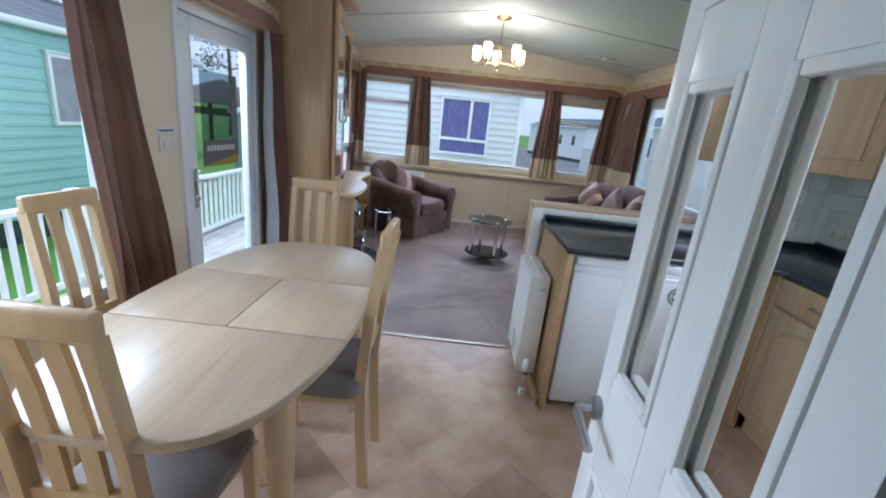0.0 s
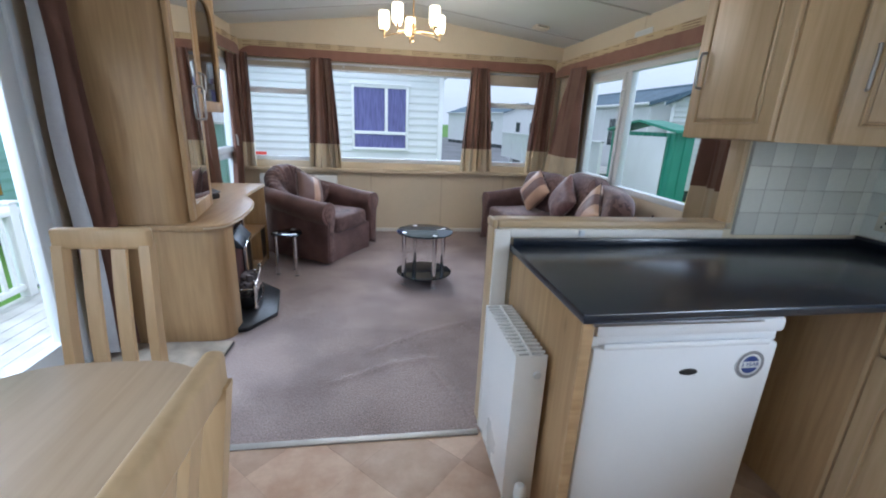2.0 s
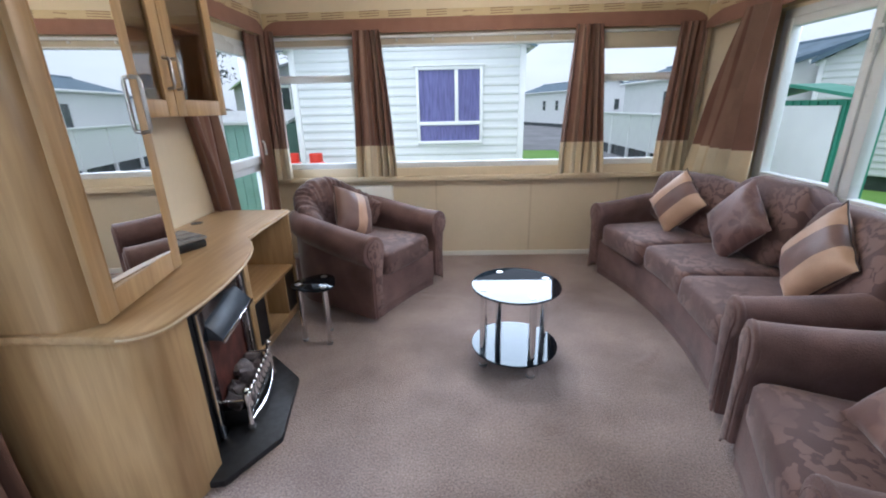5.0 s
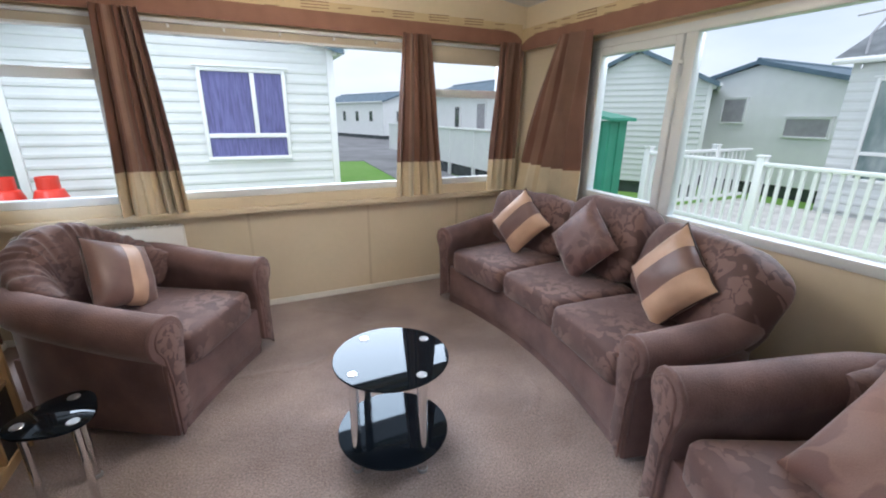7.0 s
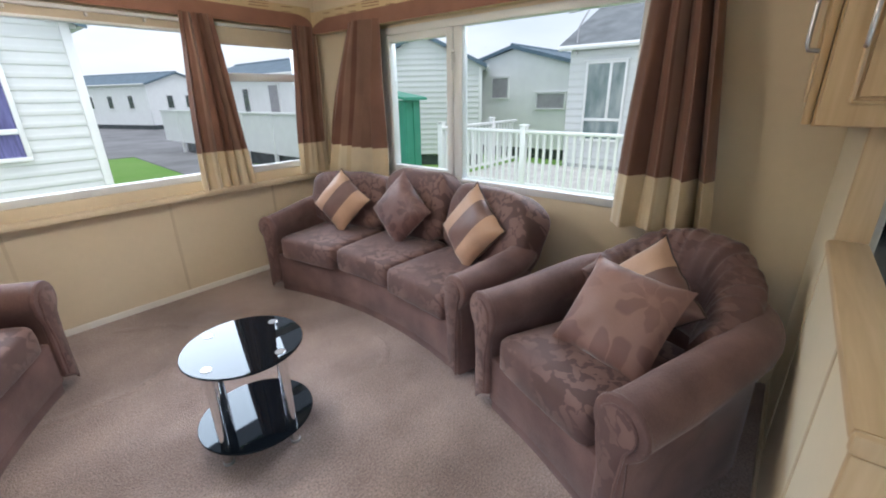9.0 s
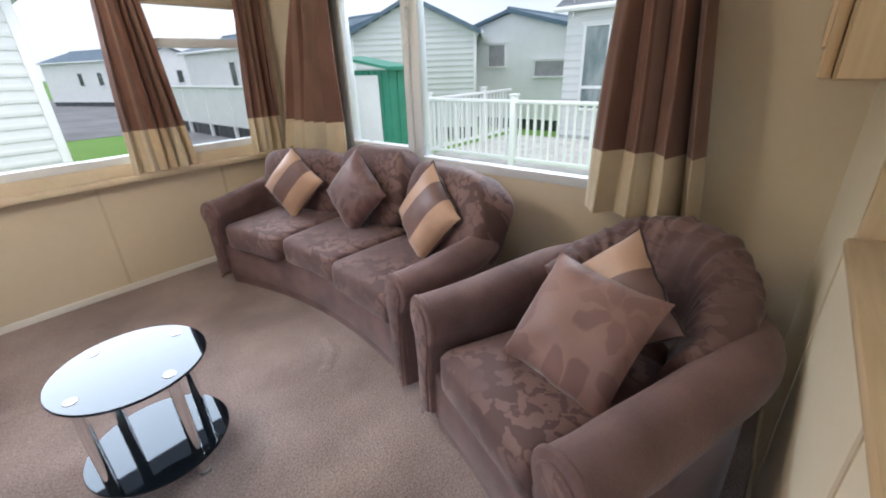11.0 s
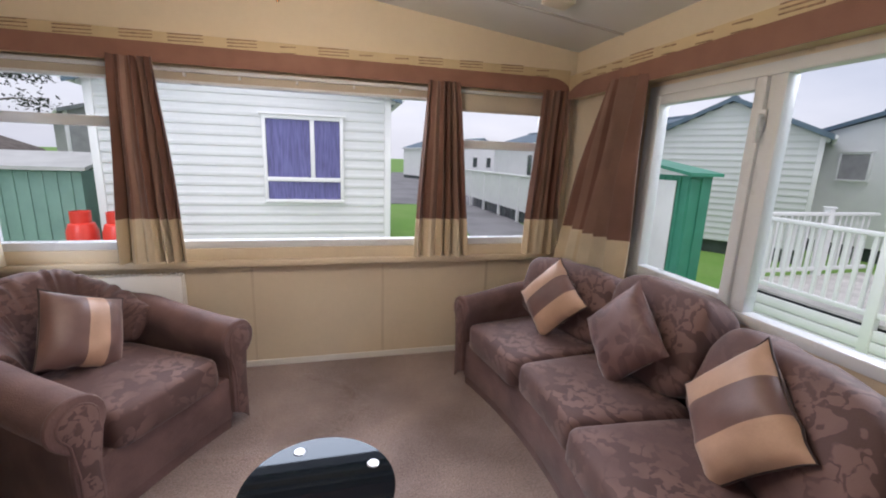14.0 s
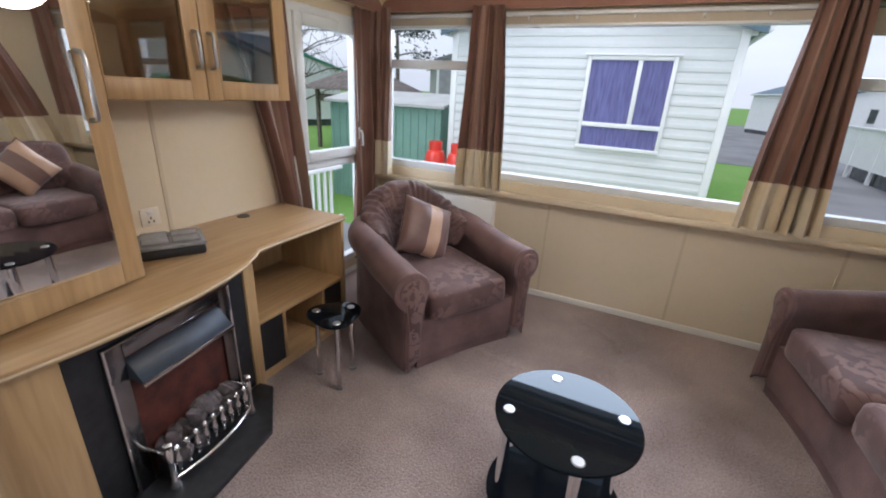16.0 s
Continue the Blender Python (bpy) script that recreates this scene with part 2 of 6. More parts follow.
M_MAT = material("beige_doormat", (0.52, 0.45, 0.36), 0.9, vary=0.2, scale=7, fine=240, bump=0.6)
M_MATEDGE = material("dark_mat_binding", (0.06, 0.05, 0.045), 0.8)
M_STRIP = material("aluminium_strip", (0.46, 0.44, 0.41), 0.5, metal=1.0, vary=0.06)
M_OAK = wood("light_oak_laminate", (0.48, 0.32, 0.16), (0.34, 0.208, 0.095), 2)
M_OAKH = wood("light_oak_laminate_horizontal", (0.48, 0.32, 0.165), (0.35, 0.215, 0.1), 1)
M_OAKX = wood("light_oak_laminate_cross", (0.53, 0.36, 0.19), (0.38, 0.24, 0.115), 0)
M_CAP = wood("pale_oak_capping", (0.64, 0.49, 0.31), (0.5, 0.36, 0.2), 0)
M_CAPV = wood("pale_oak_post", (0.64, 0.49, 0.31), (0.5, 0.36, 0.2), 2)
M_KIT = wood("pale_knotty_oak_door", (0.6, 0.44, 0.255), (0.46, 0.315, 0.165), 2)
M_TABLE = wood("pale_ash_tabletop", (0.52, 0.395, 0.265), (0.43, 0.315, 0.2), 1, rough=0.34, coat=0.15)
M_CHAIR = wood("pale_beech", (0.58, 0.41, 0.225), (0.47, 0.315, 0.16), 2, rough=0.35, knots=False)
M_SEATPAD = material("brown_grey_seat_fabric", (0.22, 0.18, 0.155), 0.85, sheen=0.3, fine=200, bump=0.2)
M_SOFA = material("mauve_chenille", (0.19, 0.107, 0.098), 0.78, vary=0.2, scale=5.0, fine=150, bump=0.25, sheen=0.22, color2=(0.105, 0.058, 0.055))
M_SOFAF = damask("mauve_damask", (0.125, 0.068, 0.063), (0.29, 0.175, 0.155), 7.0, sheen=0.22, amount=0.5, petals=3, bend=1.5)
M_CUSHF = damask("dusky_rose_leaf_damask", (0.31, 0.175, 0.145), (0.16, 0.08, 0.07), 4.2, rough=0.5, sheen=0.4, amount=0.8, petals=6)
M_CUSHD = damask("plum_leaf_damask", (0.19, 0.1, 0.092), (0.075, 0.034, 0.034), 5.0, rough=0.5, sheen=0.4)
M_PEACH = material("peach_satin", (0.53, 0.34, 0.235), 0.45, vary=0.06, scale=10, fine=150, bump=0.08, sheen=0.3)
M_BROWNSAT = material("brown_satin", (0.175, 0.098, 0.085), 0.45, vary=0.08, scale=10, fine=150, bump=0.08, sheen=0.3)
M_PIPING = material("dark_piping", (0.05, 0.03, 0.028), 0.6)
M_CURT = material("chocolate_curtain", (0.185, 0.088, 0.06), 0.7, vary=0.1, scale=5, fine=160, bump=0.12, sheen=0.35)
M_CURTB = material("taupe_curtain_stripe", (0.27, 0.16, 0.118), 0.7, vary=0.1, scale=5, fine=160, bump=0.12, sheen=0.35)
M_CREAM = material("cream_curtain_band", (0.64, 0.53, 0.36), 0.7, vary=0.07, scale=5, fine=160, bump=0.12, sheen=0.3)
M_CREAM2 = material("pale_cream_curtain_band", (0.7, 0.62, 0.47), 0.7, vary=0.07, scale=5, fine=160, bump=0.12, sheen=0.3)
M_LINING = material("grey_white_lining", (0.38, 0.375, 0.39), 0.8, vary=0.08, scale=5)
M_PELMET = material("russet_pelmet_cloth", (0.26, 0.125, 0.085), 0.7, vary=0.06, scale=8, fine=200, bump=0.1, sheen=0.3)
M_PELMETC = material("cream_pelmet_cloth", (0.62, 0.49, 0.29), 0.65, vary=0.05, scale=6, fine=200, bump=0.06)
M_PELPAT = material("brown_woven_motif", (0.36, 0.22, 0.13), 0.6, vary=0.25, scale=40, fine=120, bump=0.1)
M_BLACKTOP = material("black_worktop_laminate", (0.016, 0.022, 0.036), 0.25, vary=0.1, scale=5, fine=320, bump=0.012, rough_vary=0.03, spec=0.85, coat=0.3)
M_WHITEGOODS = material("white_enamel", (0.8, 0.81, 0.82), 0.22, vary=0.015, scale=3, bump=0.01)
M_BEIGE = material("beige_cassette_and_head_shade", (0.5, 0.44, 0.34), 0.6, vary=0.05, scale=5)
M_RAD = material("white_radiator_paint", (0.84, 0.83, 0.8), 0.3, vary=0.02, scale=3, bump=0.01)
# near-black that puts the shade inside slots and grille gaps into colour
M_DARK = material("painted_void_shade", (0.02, 0.018, 0.016), 0.8)
M_CHROME = material("polished_chrome", (0.82, 0.82, 0.83), 0.08, metal=1.0, vary=0.03, rough_vary=0.03, bump=0)
M_STEEL = material("brushed_steel", (0.46, 0.46, 0.47), 0.3, metal=1.0, vary=0.015, rough_vary=0.03, bump=0)
M_NICKEL = material("dark_polished_nickel", (0.3, 0.3, 0.315), 0.2, metal=1.0, vary=0.03, rough_vary=0.04, bump=0)
M_BRASS = material("antique_brass", (0.55, 0.36, 0.16), 0.28, metal=1.0, vary=0.08)
M_BLACKGLASS = material("black_glass", (0.006, 0.008, 0.011), 0.02, vary=0.02, spec=0.22, rough_vary=0.0, bump=0, coat=0.0)
M_BLACKGLASS.node_tree.nodes["Principled BSDF"].inputs["IOR"].default_value = 1.5
M_BLACKGLASS.node_tree.nodes["Principled BSDF"].inputs["Specular Tint"].default_value = (0.68, 0.87, 1.0, 1)
M_BLACKGLASS.node_tree.nodes["Principled BSDF"].inputs["Coat IOR"].default_value = 1.55
M_GRANITE = material("black_hearth_stone", (0.022, 0.023, 0.027), 0.42, vary=0.2, scale=30, fine=300, bump=0.02)
M_EDGING = material("pale_edging", (0.62, 0.49, 0.32), 0.4, vary=0.05, scale=20)
M_HOOD = material("blue_black_steel", (0.03, 0.04, 0.055), 0.45, metal=0.3, vary=0.1, scale=10, bump=0)
M_LID = material("smoky_clear_plastic", (0.3, 0.3, 0.31), 0.18, vary=0.1, scale=14, bump=0.02)
M_FIREGLOW = material("dark_red_fire_back", (0.09, 0.02, 0.012), 0.6, vary=0.3, scale=12)
M_COAL = material("ash_grey_coal", (0.15, 0.12, 0.122), 0.7, vary=0.5, scale=20, fine=90, bump=0.6)
M_MIRROR = material("mirror_glass", (0.9, 0.91, 0.9), 0.01, metal=1.0, vary=0.0, rough_vary=0.0, bump=0)
M_GLASS = glass("clear_window_glass", face=0.0, edge=0.3)
M_GLASSD = glass("cabinet_glass", (0.83, 0.79, 0.72), 0.02, 0.17)
M_FILM = glass("smoky_printed_film", (0.55, 0.62, 0.66), 0.2)
M_WTILE = material("pale_grey_wall_tile", (0.74, 0.76, 0.71), 0.2, vary=0.05, scale=5, bump=0.02, island=0.11)
M_WGROUT = material("tile_grout", (0.5, 0.5, 0.47), 0.8)
M_PLASTIC = material("cream_plastic", (0.72, 0.66, 0.55), 0.35, vary=0.03)
M_BLACKPL = material("black_plastic", (0.02, 0.02, 0.022), 0.35)
M_BLUE = material("blue_print", (0.03, 0.06, 0.22), 0.4)
M_SHADE = glow("lit_frosted_shade", (1.0, 0.78, 0.45), 5.0)
M_GRASS = material("lawn_grass", (0.12, 0.27, 0.035), 0.9, vary=0.25, scale=0.7, fine=25, bump=0.5, color2=(0.16, 0.29, 0.06))
M_ROAD = material("grey_asphalt", (0.23, 0.23, 0.235), 0.85, vary=0.14, scale=0.6, fine=50, bump=0.2)
M_SIDING = material("white_vinyl_siding", (0.68, 0.7, 0.69), 0.45, vary=0.03, scale=1.5, fine=20, bump=0.03, island=0.02)
M_TEAL = material("mint_green_siding", (0.36, 0.6, 0.54), 0.5, vary=0.04, scale=1.5, fine=20, bump=0.03, island=0.02)
M_ROOF = material("slate_blue_roof", (0.11, 0.17, 0.22), 0.6, vary=0.12, scale=3, fine=30, bump=0.2)
M_ROOFG = material("grey_tile_roof", (0.2, 0.22, 0.23), 0.6, vary=0.15, scale=3, fine=30, bump=0.2)
M_TRIM = material("white_trim_paint", (0.82, 0.83, 0.82), 0.4, vary=0.02, scale=3)
M_DECK = material("pale_grey_decking", (0.6, 0.585, 0.55), 0.7, vary=0.12, scale=4, fine=60, bump=0.15, island=0.08)
M_SHEDG = material("green_shed_sheet", (0.055, 0.29, 0.19), 0.45, vary=0.06, scale=3)
M_SHEDM = material("sage_green_shed_sheet", (0.25, 0.41, 0.35), 0.5, vary=0.07, scale=3)
M_SHEDROOF = material("pale_shed_roof", (0.55, 0.56, 0.54), 0.5, vary=0.06, scale=3)
M_RED = material("red_gas_bottle_paint", (0.7, 0.05, 0.03), 0.35, vary=0.05)
M_PURPLE = material("violet_blue_curtain", (0.155, 0.155, 0.37), 0.6, vary=0.2, scale=4, stretch=(12, 12, 1))
# dark colour in place of the shade inside rooms and under homes and decks
M_UNLIT = material("unlit_room_and_underside_shade", (0.07, 0.085, 0.09), 0.15, vary=0.2, scale=2)
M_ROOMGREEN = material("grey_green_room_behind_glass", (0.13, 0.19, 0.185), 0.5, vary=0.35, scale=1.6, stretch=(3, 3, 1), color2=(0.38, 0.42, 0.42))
M_SHINGLE = material("weathered_shingle", (0.2, 0.17, 0.15), 0.9, vary=0.2, scale=6, bump=0.4)
M_BARK = material("bark", (0.2, 0.165, 0.14), 0.9, vary=0.25, scale=8, bump=0.6)
M_LEAF = material("dark_pine_foliage", (0.055, 0.08, 0.055), 0.8, vary=0.3, scale=3)
M_STICKER = material("dark_grey_poster", (0.13, 0.14, 0.15), 0.4, vary=0.1)
M_YELLOW = material("yellow_print", (0.5, 0.33, 0.04), 0.5)
M_WHITEPR = material("white_print", (0.75, 0.76, 0.76), 0.5)

# ---- mesh helpers ----


def smooth(me, angle=40):
    me.polygons.foreach_set("use_smooth", [True] * len(me.polygons))
    me.set_sharp_from_angle(angle=radians(angle))


def obj(name, bm, mats, flat=False):
    me = bpy.data.meshes.new(name)
    bmesh.ops.recalc_face_normals(bm, faces=bm.faces)
    bm.to_mesh(me)
    bm.free()
    for m in mats if isinstance(mats, (list, tuple)) else [mats]:
        me.materials.append(m)
    if not flat:
        smooth(me)
    return new(name, me)


def part(name, bm, mats, parent, label="", m=None, flat=False):
    ob = obj(name, bm, mats, flat)
    ob.parent = parent
    if m is not None:
        ob.matrix_basis = m
    if label:
        tagged(ob, label)
    return ob


def thing(name, label, category, at=None, group=""):
    ob = new(name)
    ob.empty_display_size = 0.1
    if at is not None:
        ob.matrix_basis = at
    return tagged(ob, label, category, group)


def structure(name, bm, mats, label="", flat=False):
    return tagged(obj(name, bm, mats, flat), label, "", "", "structure")


def box(x0, y0, z0, x1, y1, z1, bevel=0.0, bm=None, mi=0, seg=2):
    own = bmesh.new()
    bmesh.ops.create_cube(own, size=1)
    for v in own.verts:
        v.co = Vector(((x0 + x1) / 2 + v.co.x * (x1 - x0), (y0 + y1) / 2 + v.co.y * (y1 - y0), (z0 + z1) / 2 + v.co.z * (z1 - z0)))
    if bevel:
        bmesh.ops.bevel(own, geom=own.edges[:] + own.verts[:], offset=bevel, segments=seg, affect="EDGES", profile=0.5)
    return own if bm is None else join(bm, own, mi)


def join(bm, own, mi=0, m=None):
    """Adds the mesh own to bm, at the pose m, with a material slot."""
    if m is not None:
        bmesh.ops.transform(own, matrix=m, verts=own.verts)
    made = [bm.verts.new(v.co) for v in own.verts]
    own.verts.index_update()
    for f in own.faces:
        try:
            nf = bm.faces.new([made[v.index] for v in f.verts])
            nf.material_index = mi if mi else f.material_index
        except ValueError:
            pass
    own.free()
    return bm


def prism(poly, z0, z1, bevel=0.0):
    """A flat outline (x, y) drawn up from z0 to z1."""
    bm = bmesh.new()
    low = [bm.verts.new((x, y, z0)) for x, y in poly]
    high = [bm.verts.new((x, y, z1)) for x, y in poly]
    bm.faces.new(low[::-1])
    bm.faces.new(high)
    for i in range(len(poly)):
        j = (i + 1) % len(poly)
        bm.faces.new((low[i], low[j], high[j], high[i]))
    bmesh.ops.recalc_face_normals(bm, faces=bm.faces)
    if bevel:
        es = [e for e in bm.edges if abs(e.verts[0].co.z - e.verts[1].co.z) < 1e-6]
        bmesh.ops.bevel(bm, geom=es, offset=bevel, segments=2, affect="EDGES", profile=0.5)
    return bm


TO_XZ = Matrix(((1, 0, 0, 0), (0, 0, -1, 0), (0, 1, 0, 0), (0, 0, 0, 1)))  # outline (x, z), depth towards -y
TO_YZ = Matrix(((0, 0, 1, 0), (1, 0, 0, 0), (0, 1, 0, 0), (0, 0, 0, 1)))  # outline (y, z), depth towards +x


def plate(poly, a, b, to, bevel=0.0):
    bm = prism(poly, a, b, bevel)
    bmesh.ops.transform(bm, matrix=to, verts=bm.verts)
    bmesh.ops.recalc_face_normals(bm, faces=bm.faces)
    return bm


def tube(points, radius, seg=10, cap=True):
    """A round bar along points; radius may be a list."""
    bm = bmesh.new()
    pts = [Vector(p) for p in points]
    rad = radius if isinstance(radius, (list, tuple)) else [radius] * len(pts)
    rings, side = [], None
    for i, p in enumerate(pts):
        d = (pts[min(i + 1, len(pts) - 1)] - pts[max(i - 1, 0)]).normalized()
        if side is None:
            side = d.orthogonal().normalized()
        side = (side - d * side.dot(d)).normalized()
        up = d.cross(side)
        rings.append([bm.verts.new(p + rad[i] * (math.cos(a) * side + math.sin(a) * up)) for a in (2 * math.pi * k / seg for k in range(seg))])
    for r, s in zip(rings, rings[1:]):
        for k in range(seg):
            bm.faces.new((r[k], r[(k + 1) % seg], s[(k + 1) % seg], s[k]))
    if cap:
        bm.faces.new(rings[0][::-1])
        bm.faces.new(rings[-1])
    return bm


def lathe(profile, seg=32, at=(0, 0, 0)):
    """Turns (radius, z) pairs about the upright axis."""
    bm = bmesh.new()
    rings = []
    for r, z in profile:
        if r < 1e-6:
            rings.append([bm.verts.new((at[0], at[1], at[2] + z))])
        else:
            rings.append([bm.verts.new((at[0] + r * math.cos(2 * math.pi * k / seg), at[1] + r * math.sin(2 * math.pi * k / seg), at[2] + z)) for k in range(seg)])
    for a, b in zip(rings, rings[1:]):
        for k in range(seg):
            q = [a[k % len(a)], a[(k + 1) % len(a)], b[(k + 1) % len(b)], b[k % len(b)]]
            q = list(dict.fromkeys(q))
            if len(q) > 2:
                bm.faces.new(q)
    return bm


def grid(rows, closed=False):
    """A skin over rows of points."""
    bm = bmesh.new()
    vs = [[bm.verts.new(p) for p in r] for r in rows]
    for a, b in zip(vs, vs[1:]):
        n = len(a)
        for k in range(n if closed else n - 1):
            bm.faces.new((a[k], a[(k + 1) % n], b[(k + 1) % n], b[k]))
    return bm


def blob(w, d, h, e=0.35, e2=0.5, nu=28, nv=16, rough=0.0, seed=0):
    """A stuffed block: a superellipsoid w by d by h round the origin, a little uneven."""
    bm = bmesh.new()
    sp = lambda v, p: math.copysign(abs(v) ** p, v)
    rows = []
    for j in range(nv + 1):
        f = -math.pi / 2 + math.pi * j / nv
        row = []
        for i in range(nu):
            t = 2 * math.pi * i / nu
            p = Vector((w / 2 * sp(math.cos(f), e2) * sp(math.cos(t), e), d / 2 * sp(math.cos(f), e2) * sp(math.sin(t), e), h / 2 * sp(math.sin(f), e2)))
            if rough:
                p *= 1 + rough * noise.noise(p * 7 + Vector((seed, 0, 0)))
            row.append(p)
        rows.append(row)
    rows[0], rows[-1] = [rows[0][0]] * nu, [rows[-1][0]] * nu
    bm.free()
    bm = grid(rows, closed=True)
    bmesh.ops.remove_doubles(bm, verts=bm.verts, dist=1e-5)
    return bm


def wall_board(axis, a, b, u0, u1, z0, z1, holes):
    """A wall from a to b thick on one axis, u0 to u1 along the other, with square holes (u0, u1, z0, z1) through it."""
    bm = bmesh.new()
    us = sorted({u0, u1, *(h[0] for h in holes), *(h[1] for h in holes)})
    zs = sorted({z0, z1, *(h[2] for h in holes), *(h[3] for h in holes)})
    for p, q in zip(us, us[1:]):
        for r, s in zip(zs, zs[1:]):
            mu, mz = (p + q) / 2, (r + s) / 2
            if any(h[0] < mu < h[1] and h[2] < mz < h[3] for h in holes):
                continue
            if axis == "x":
                box(a, p, r, b, q, s, bm=bm)
            else:
                box(p, a, r, q, b, s, bm=bm)
    bmesh.ops.remove_doubles(bm, verts=bm.verts, dist=1e-5)
    inner = [f for f in bm.faces if len(f.verts) == 4 and any(g is not f and set(g.verts) == set(f.verts) for g in f.verts[0].link_faces)]
    bmesh.ops.delete(bm, geom=inner, context="FACES")
    return bm

# ---- the shell of the holiday home ----
XL, XR, YB, YE = -1.06, 2.72, 0.83, 6.85     # inner faces: dining side, kitchen side, inner door wall, end window wall
EAVE, RIDGE, XM = 2.27, 2.5, 0.83
T = 0.07
structure("floor", box(XL - T, -1.2, -0.12, XR + T, YE + T, -0.012), M_GROUT, "plain sub-floor under vinyl and carpet")
def crease(x, y, line, wide):
    """How near (x, y) lies to a bent line, from 0 to 1."""
    best = 9.0
    for (ax, ay), (bx_, by_) in zip(line, line[1:]):
        dx, dy = bx_ - ax, by_ - ay
        t = max(0.0, min(1.0, ((x - ax) * dx + (y - ay) * dy) / (dx * dx + dy * dy)))
        best = min(best, math.hypot(x - ax - t * dx, y - ay - t * dy))
    return math.exp(-(best / wide) ** 2)


# ridges where the carpet has stretched, and arcs brushed into its pile
CREASES = (([(0.45, 3.88), (0.81, 4.12), (1.15, 4.26)], 0.02, 0.01), ([(0.78, 3.82), (0.99, 3.25)], 0.02, 0.011), ([(1.13, 4.23), (1.3, 3.9)], 0.02, 0.01),
           ([(0.3, 3.6), (0.6, 3.76), (0.85, 3.8)], 0.02, 0.01), ([(0.76, 6.65), (1.0, 6.48), (1.12, 6.3), (1.07, 6.19), (0.97, 6.1)], 0.018, 0.009),
           ([(0.3, 5.9), (0.64, 5.87), (0.9, 5.96), (1.12, 6.2)], 0.02, 0.009), ([(1.78, 5.23), (1.74, 5.1), (1.6, 5.0)], 0.018, 0.009))


def carpet_height(x, y):
    return sum(h * crease(x, y, line, w) for line, w, h in CREASES) + 0.0012 * noise.noise(Vector((x * 4, y * 4, 0)))


NX, NY = 220, 214
cm = grid([[(XL + (XR - XL) * i / NX, 3.175 + (YE - 3.175) * j / NY, carpet_height(XL + (XR - XL) * i / NX, 3.175 + (YE - 3.175) * j / NY)) for i in range(NX + 1)] for j in range(NY + 1)])
box(XL, 3.175, -0.011, XR, YE, -0.005, bm=cm)
structure("carpet", cm, M_CARPET, "mauve-brown cut pile fitted carpet with faint creases")
structure("wall_end", wall_board("y", YE, YE + T, XL - T, XR + T, -0.12, 2.6, [(-1.0, 2.52, 0.86, 1.92)]), M_WALL, "cream wallboard under and over the end windows")
structure("wall_right", wall_board("x", XR, XR + T, -1.2, YE, -0.12, 2.6, [(4.1, 6.03, 0.81, 1.91), (0.82, 1.72, 1.02, 1.86)]), M_WALL, "cream wallboard with a large window")
structure("wall_left", wall_board("x", XL - T, XL, -1.2, YE, -0.12, 2.6, [(0.95, 2.5, 0.45, 1.86), (3.0, 3.92, 0.0, 1.87), (5.9, 6.62, 0.12, 1.9)]), M_WALL,
          "cream wallboard with windows and a glazed door")
structure("wall_back", wall_board("y", YB, YB + 0.05, XL, XR, -0.01, 2.6, [(0.12, 0.89, -0.01, 1.97)]), M_WALL, "cream partition with a doorway")
structure("wall_hall", box(XL, -1.2, -0.01, XR, -1.13, 2.6), M_WALL, "plain cream hall end wall")
cb = bmesh.new()
for x0, x1, za, zb in ((XL - T, XM, EAVE - 0.004, RIDGE), (XM, XR + T, RIDGE, EAVE - 0.004)):
    join(cb, plate([(x0, za), (x1, zb), (x1, zb + 0.12), (x0, za + 0.12)], -YE - T, 1.2, TO_XZ))
for y in (1.55, 2.75, 3.95, 5.15, 6.35):
    for x0, x1, za, zb in ((XL, XM, EAVE, RIDGE), (XM, XR, RIDGE, EAVE)):
        join(cb, plate([(x0, za - 0.004), (x1, zb - 0.004), (x1, zb + 0.02), (x0, za + 0.02)], -y - 0.009, -y + 0.009, TO_XZ), 1)
structure("ceiling", cb, [M_CEIL, M_BATTEN], "white vaulted ceiling boards with thin joint strips", flat=True)
bb = bmesh.new()
box(XL, YE - 0.014, 0, XR, YE, 0.045, 0.003, bb)
box(XR - 0.014, 3.33, 0, XR, YE, 0.045, 0.003, bb)
box(XL, 5.8, 0, XL + 0.014, YE, 0.045, 0.003, bb)
box(XL, 0.75, 0, XL + 0.014, 3.0, 0.045, 0.003, bb)
structure("baseboard", bb, M_DOORPAINT, "slim cream skirting board")
tr = bmesh.new()
for x in (0.42, 1.3, 2.1):
    box(x - 0.009, YE - 0.003, 0.045, x + 0.009, YE, 0.74, bm=tr)
for y in (4.28, 5.2):
    box(XR - 0.003, y - 0.009, 1.92, XR, y + 0.009, EAVE, bm=tr)
box(XL, 5.06 - 0.009, 0.737, XL + 0.003, 5.06 + 0.009, 1.36, bm=tr)
structure("trim", tr, M_JOINT, "flush joint strips of the wallboard")
structure("threshold_strip", box(XL + 0.02, 3.15, -0.004, 0.98, 3.185, 0.006, 0.002), M_STRIP, "dull aluminium strip between vinyl and carpet")
sh = box(XL, YE - 0.075, 0.745, XR, YE, 0.785, 0.008)
box(XL, YE - 0.03, 0.785, XR, YE, 0.86, 0.004, sh)
structure("window_sill", sh, M_SILL, "cream painted shelf under the end windows")


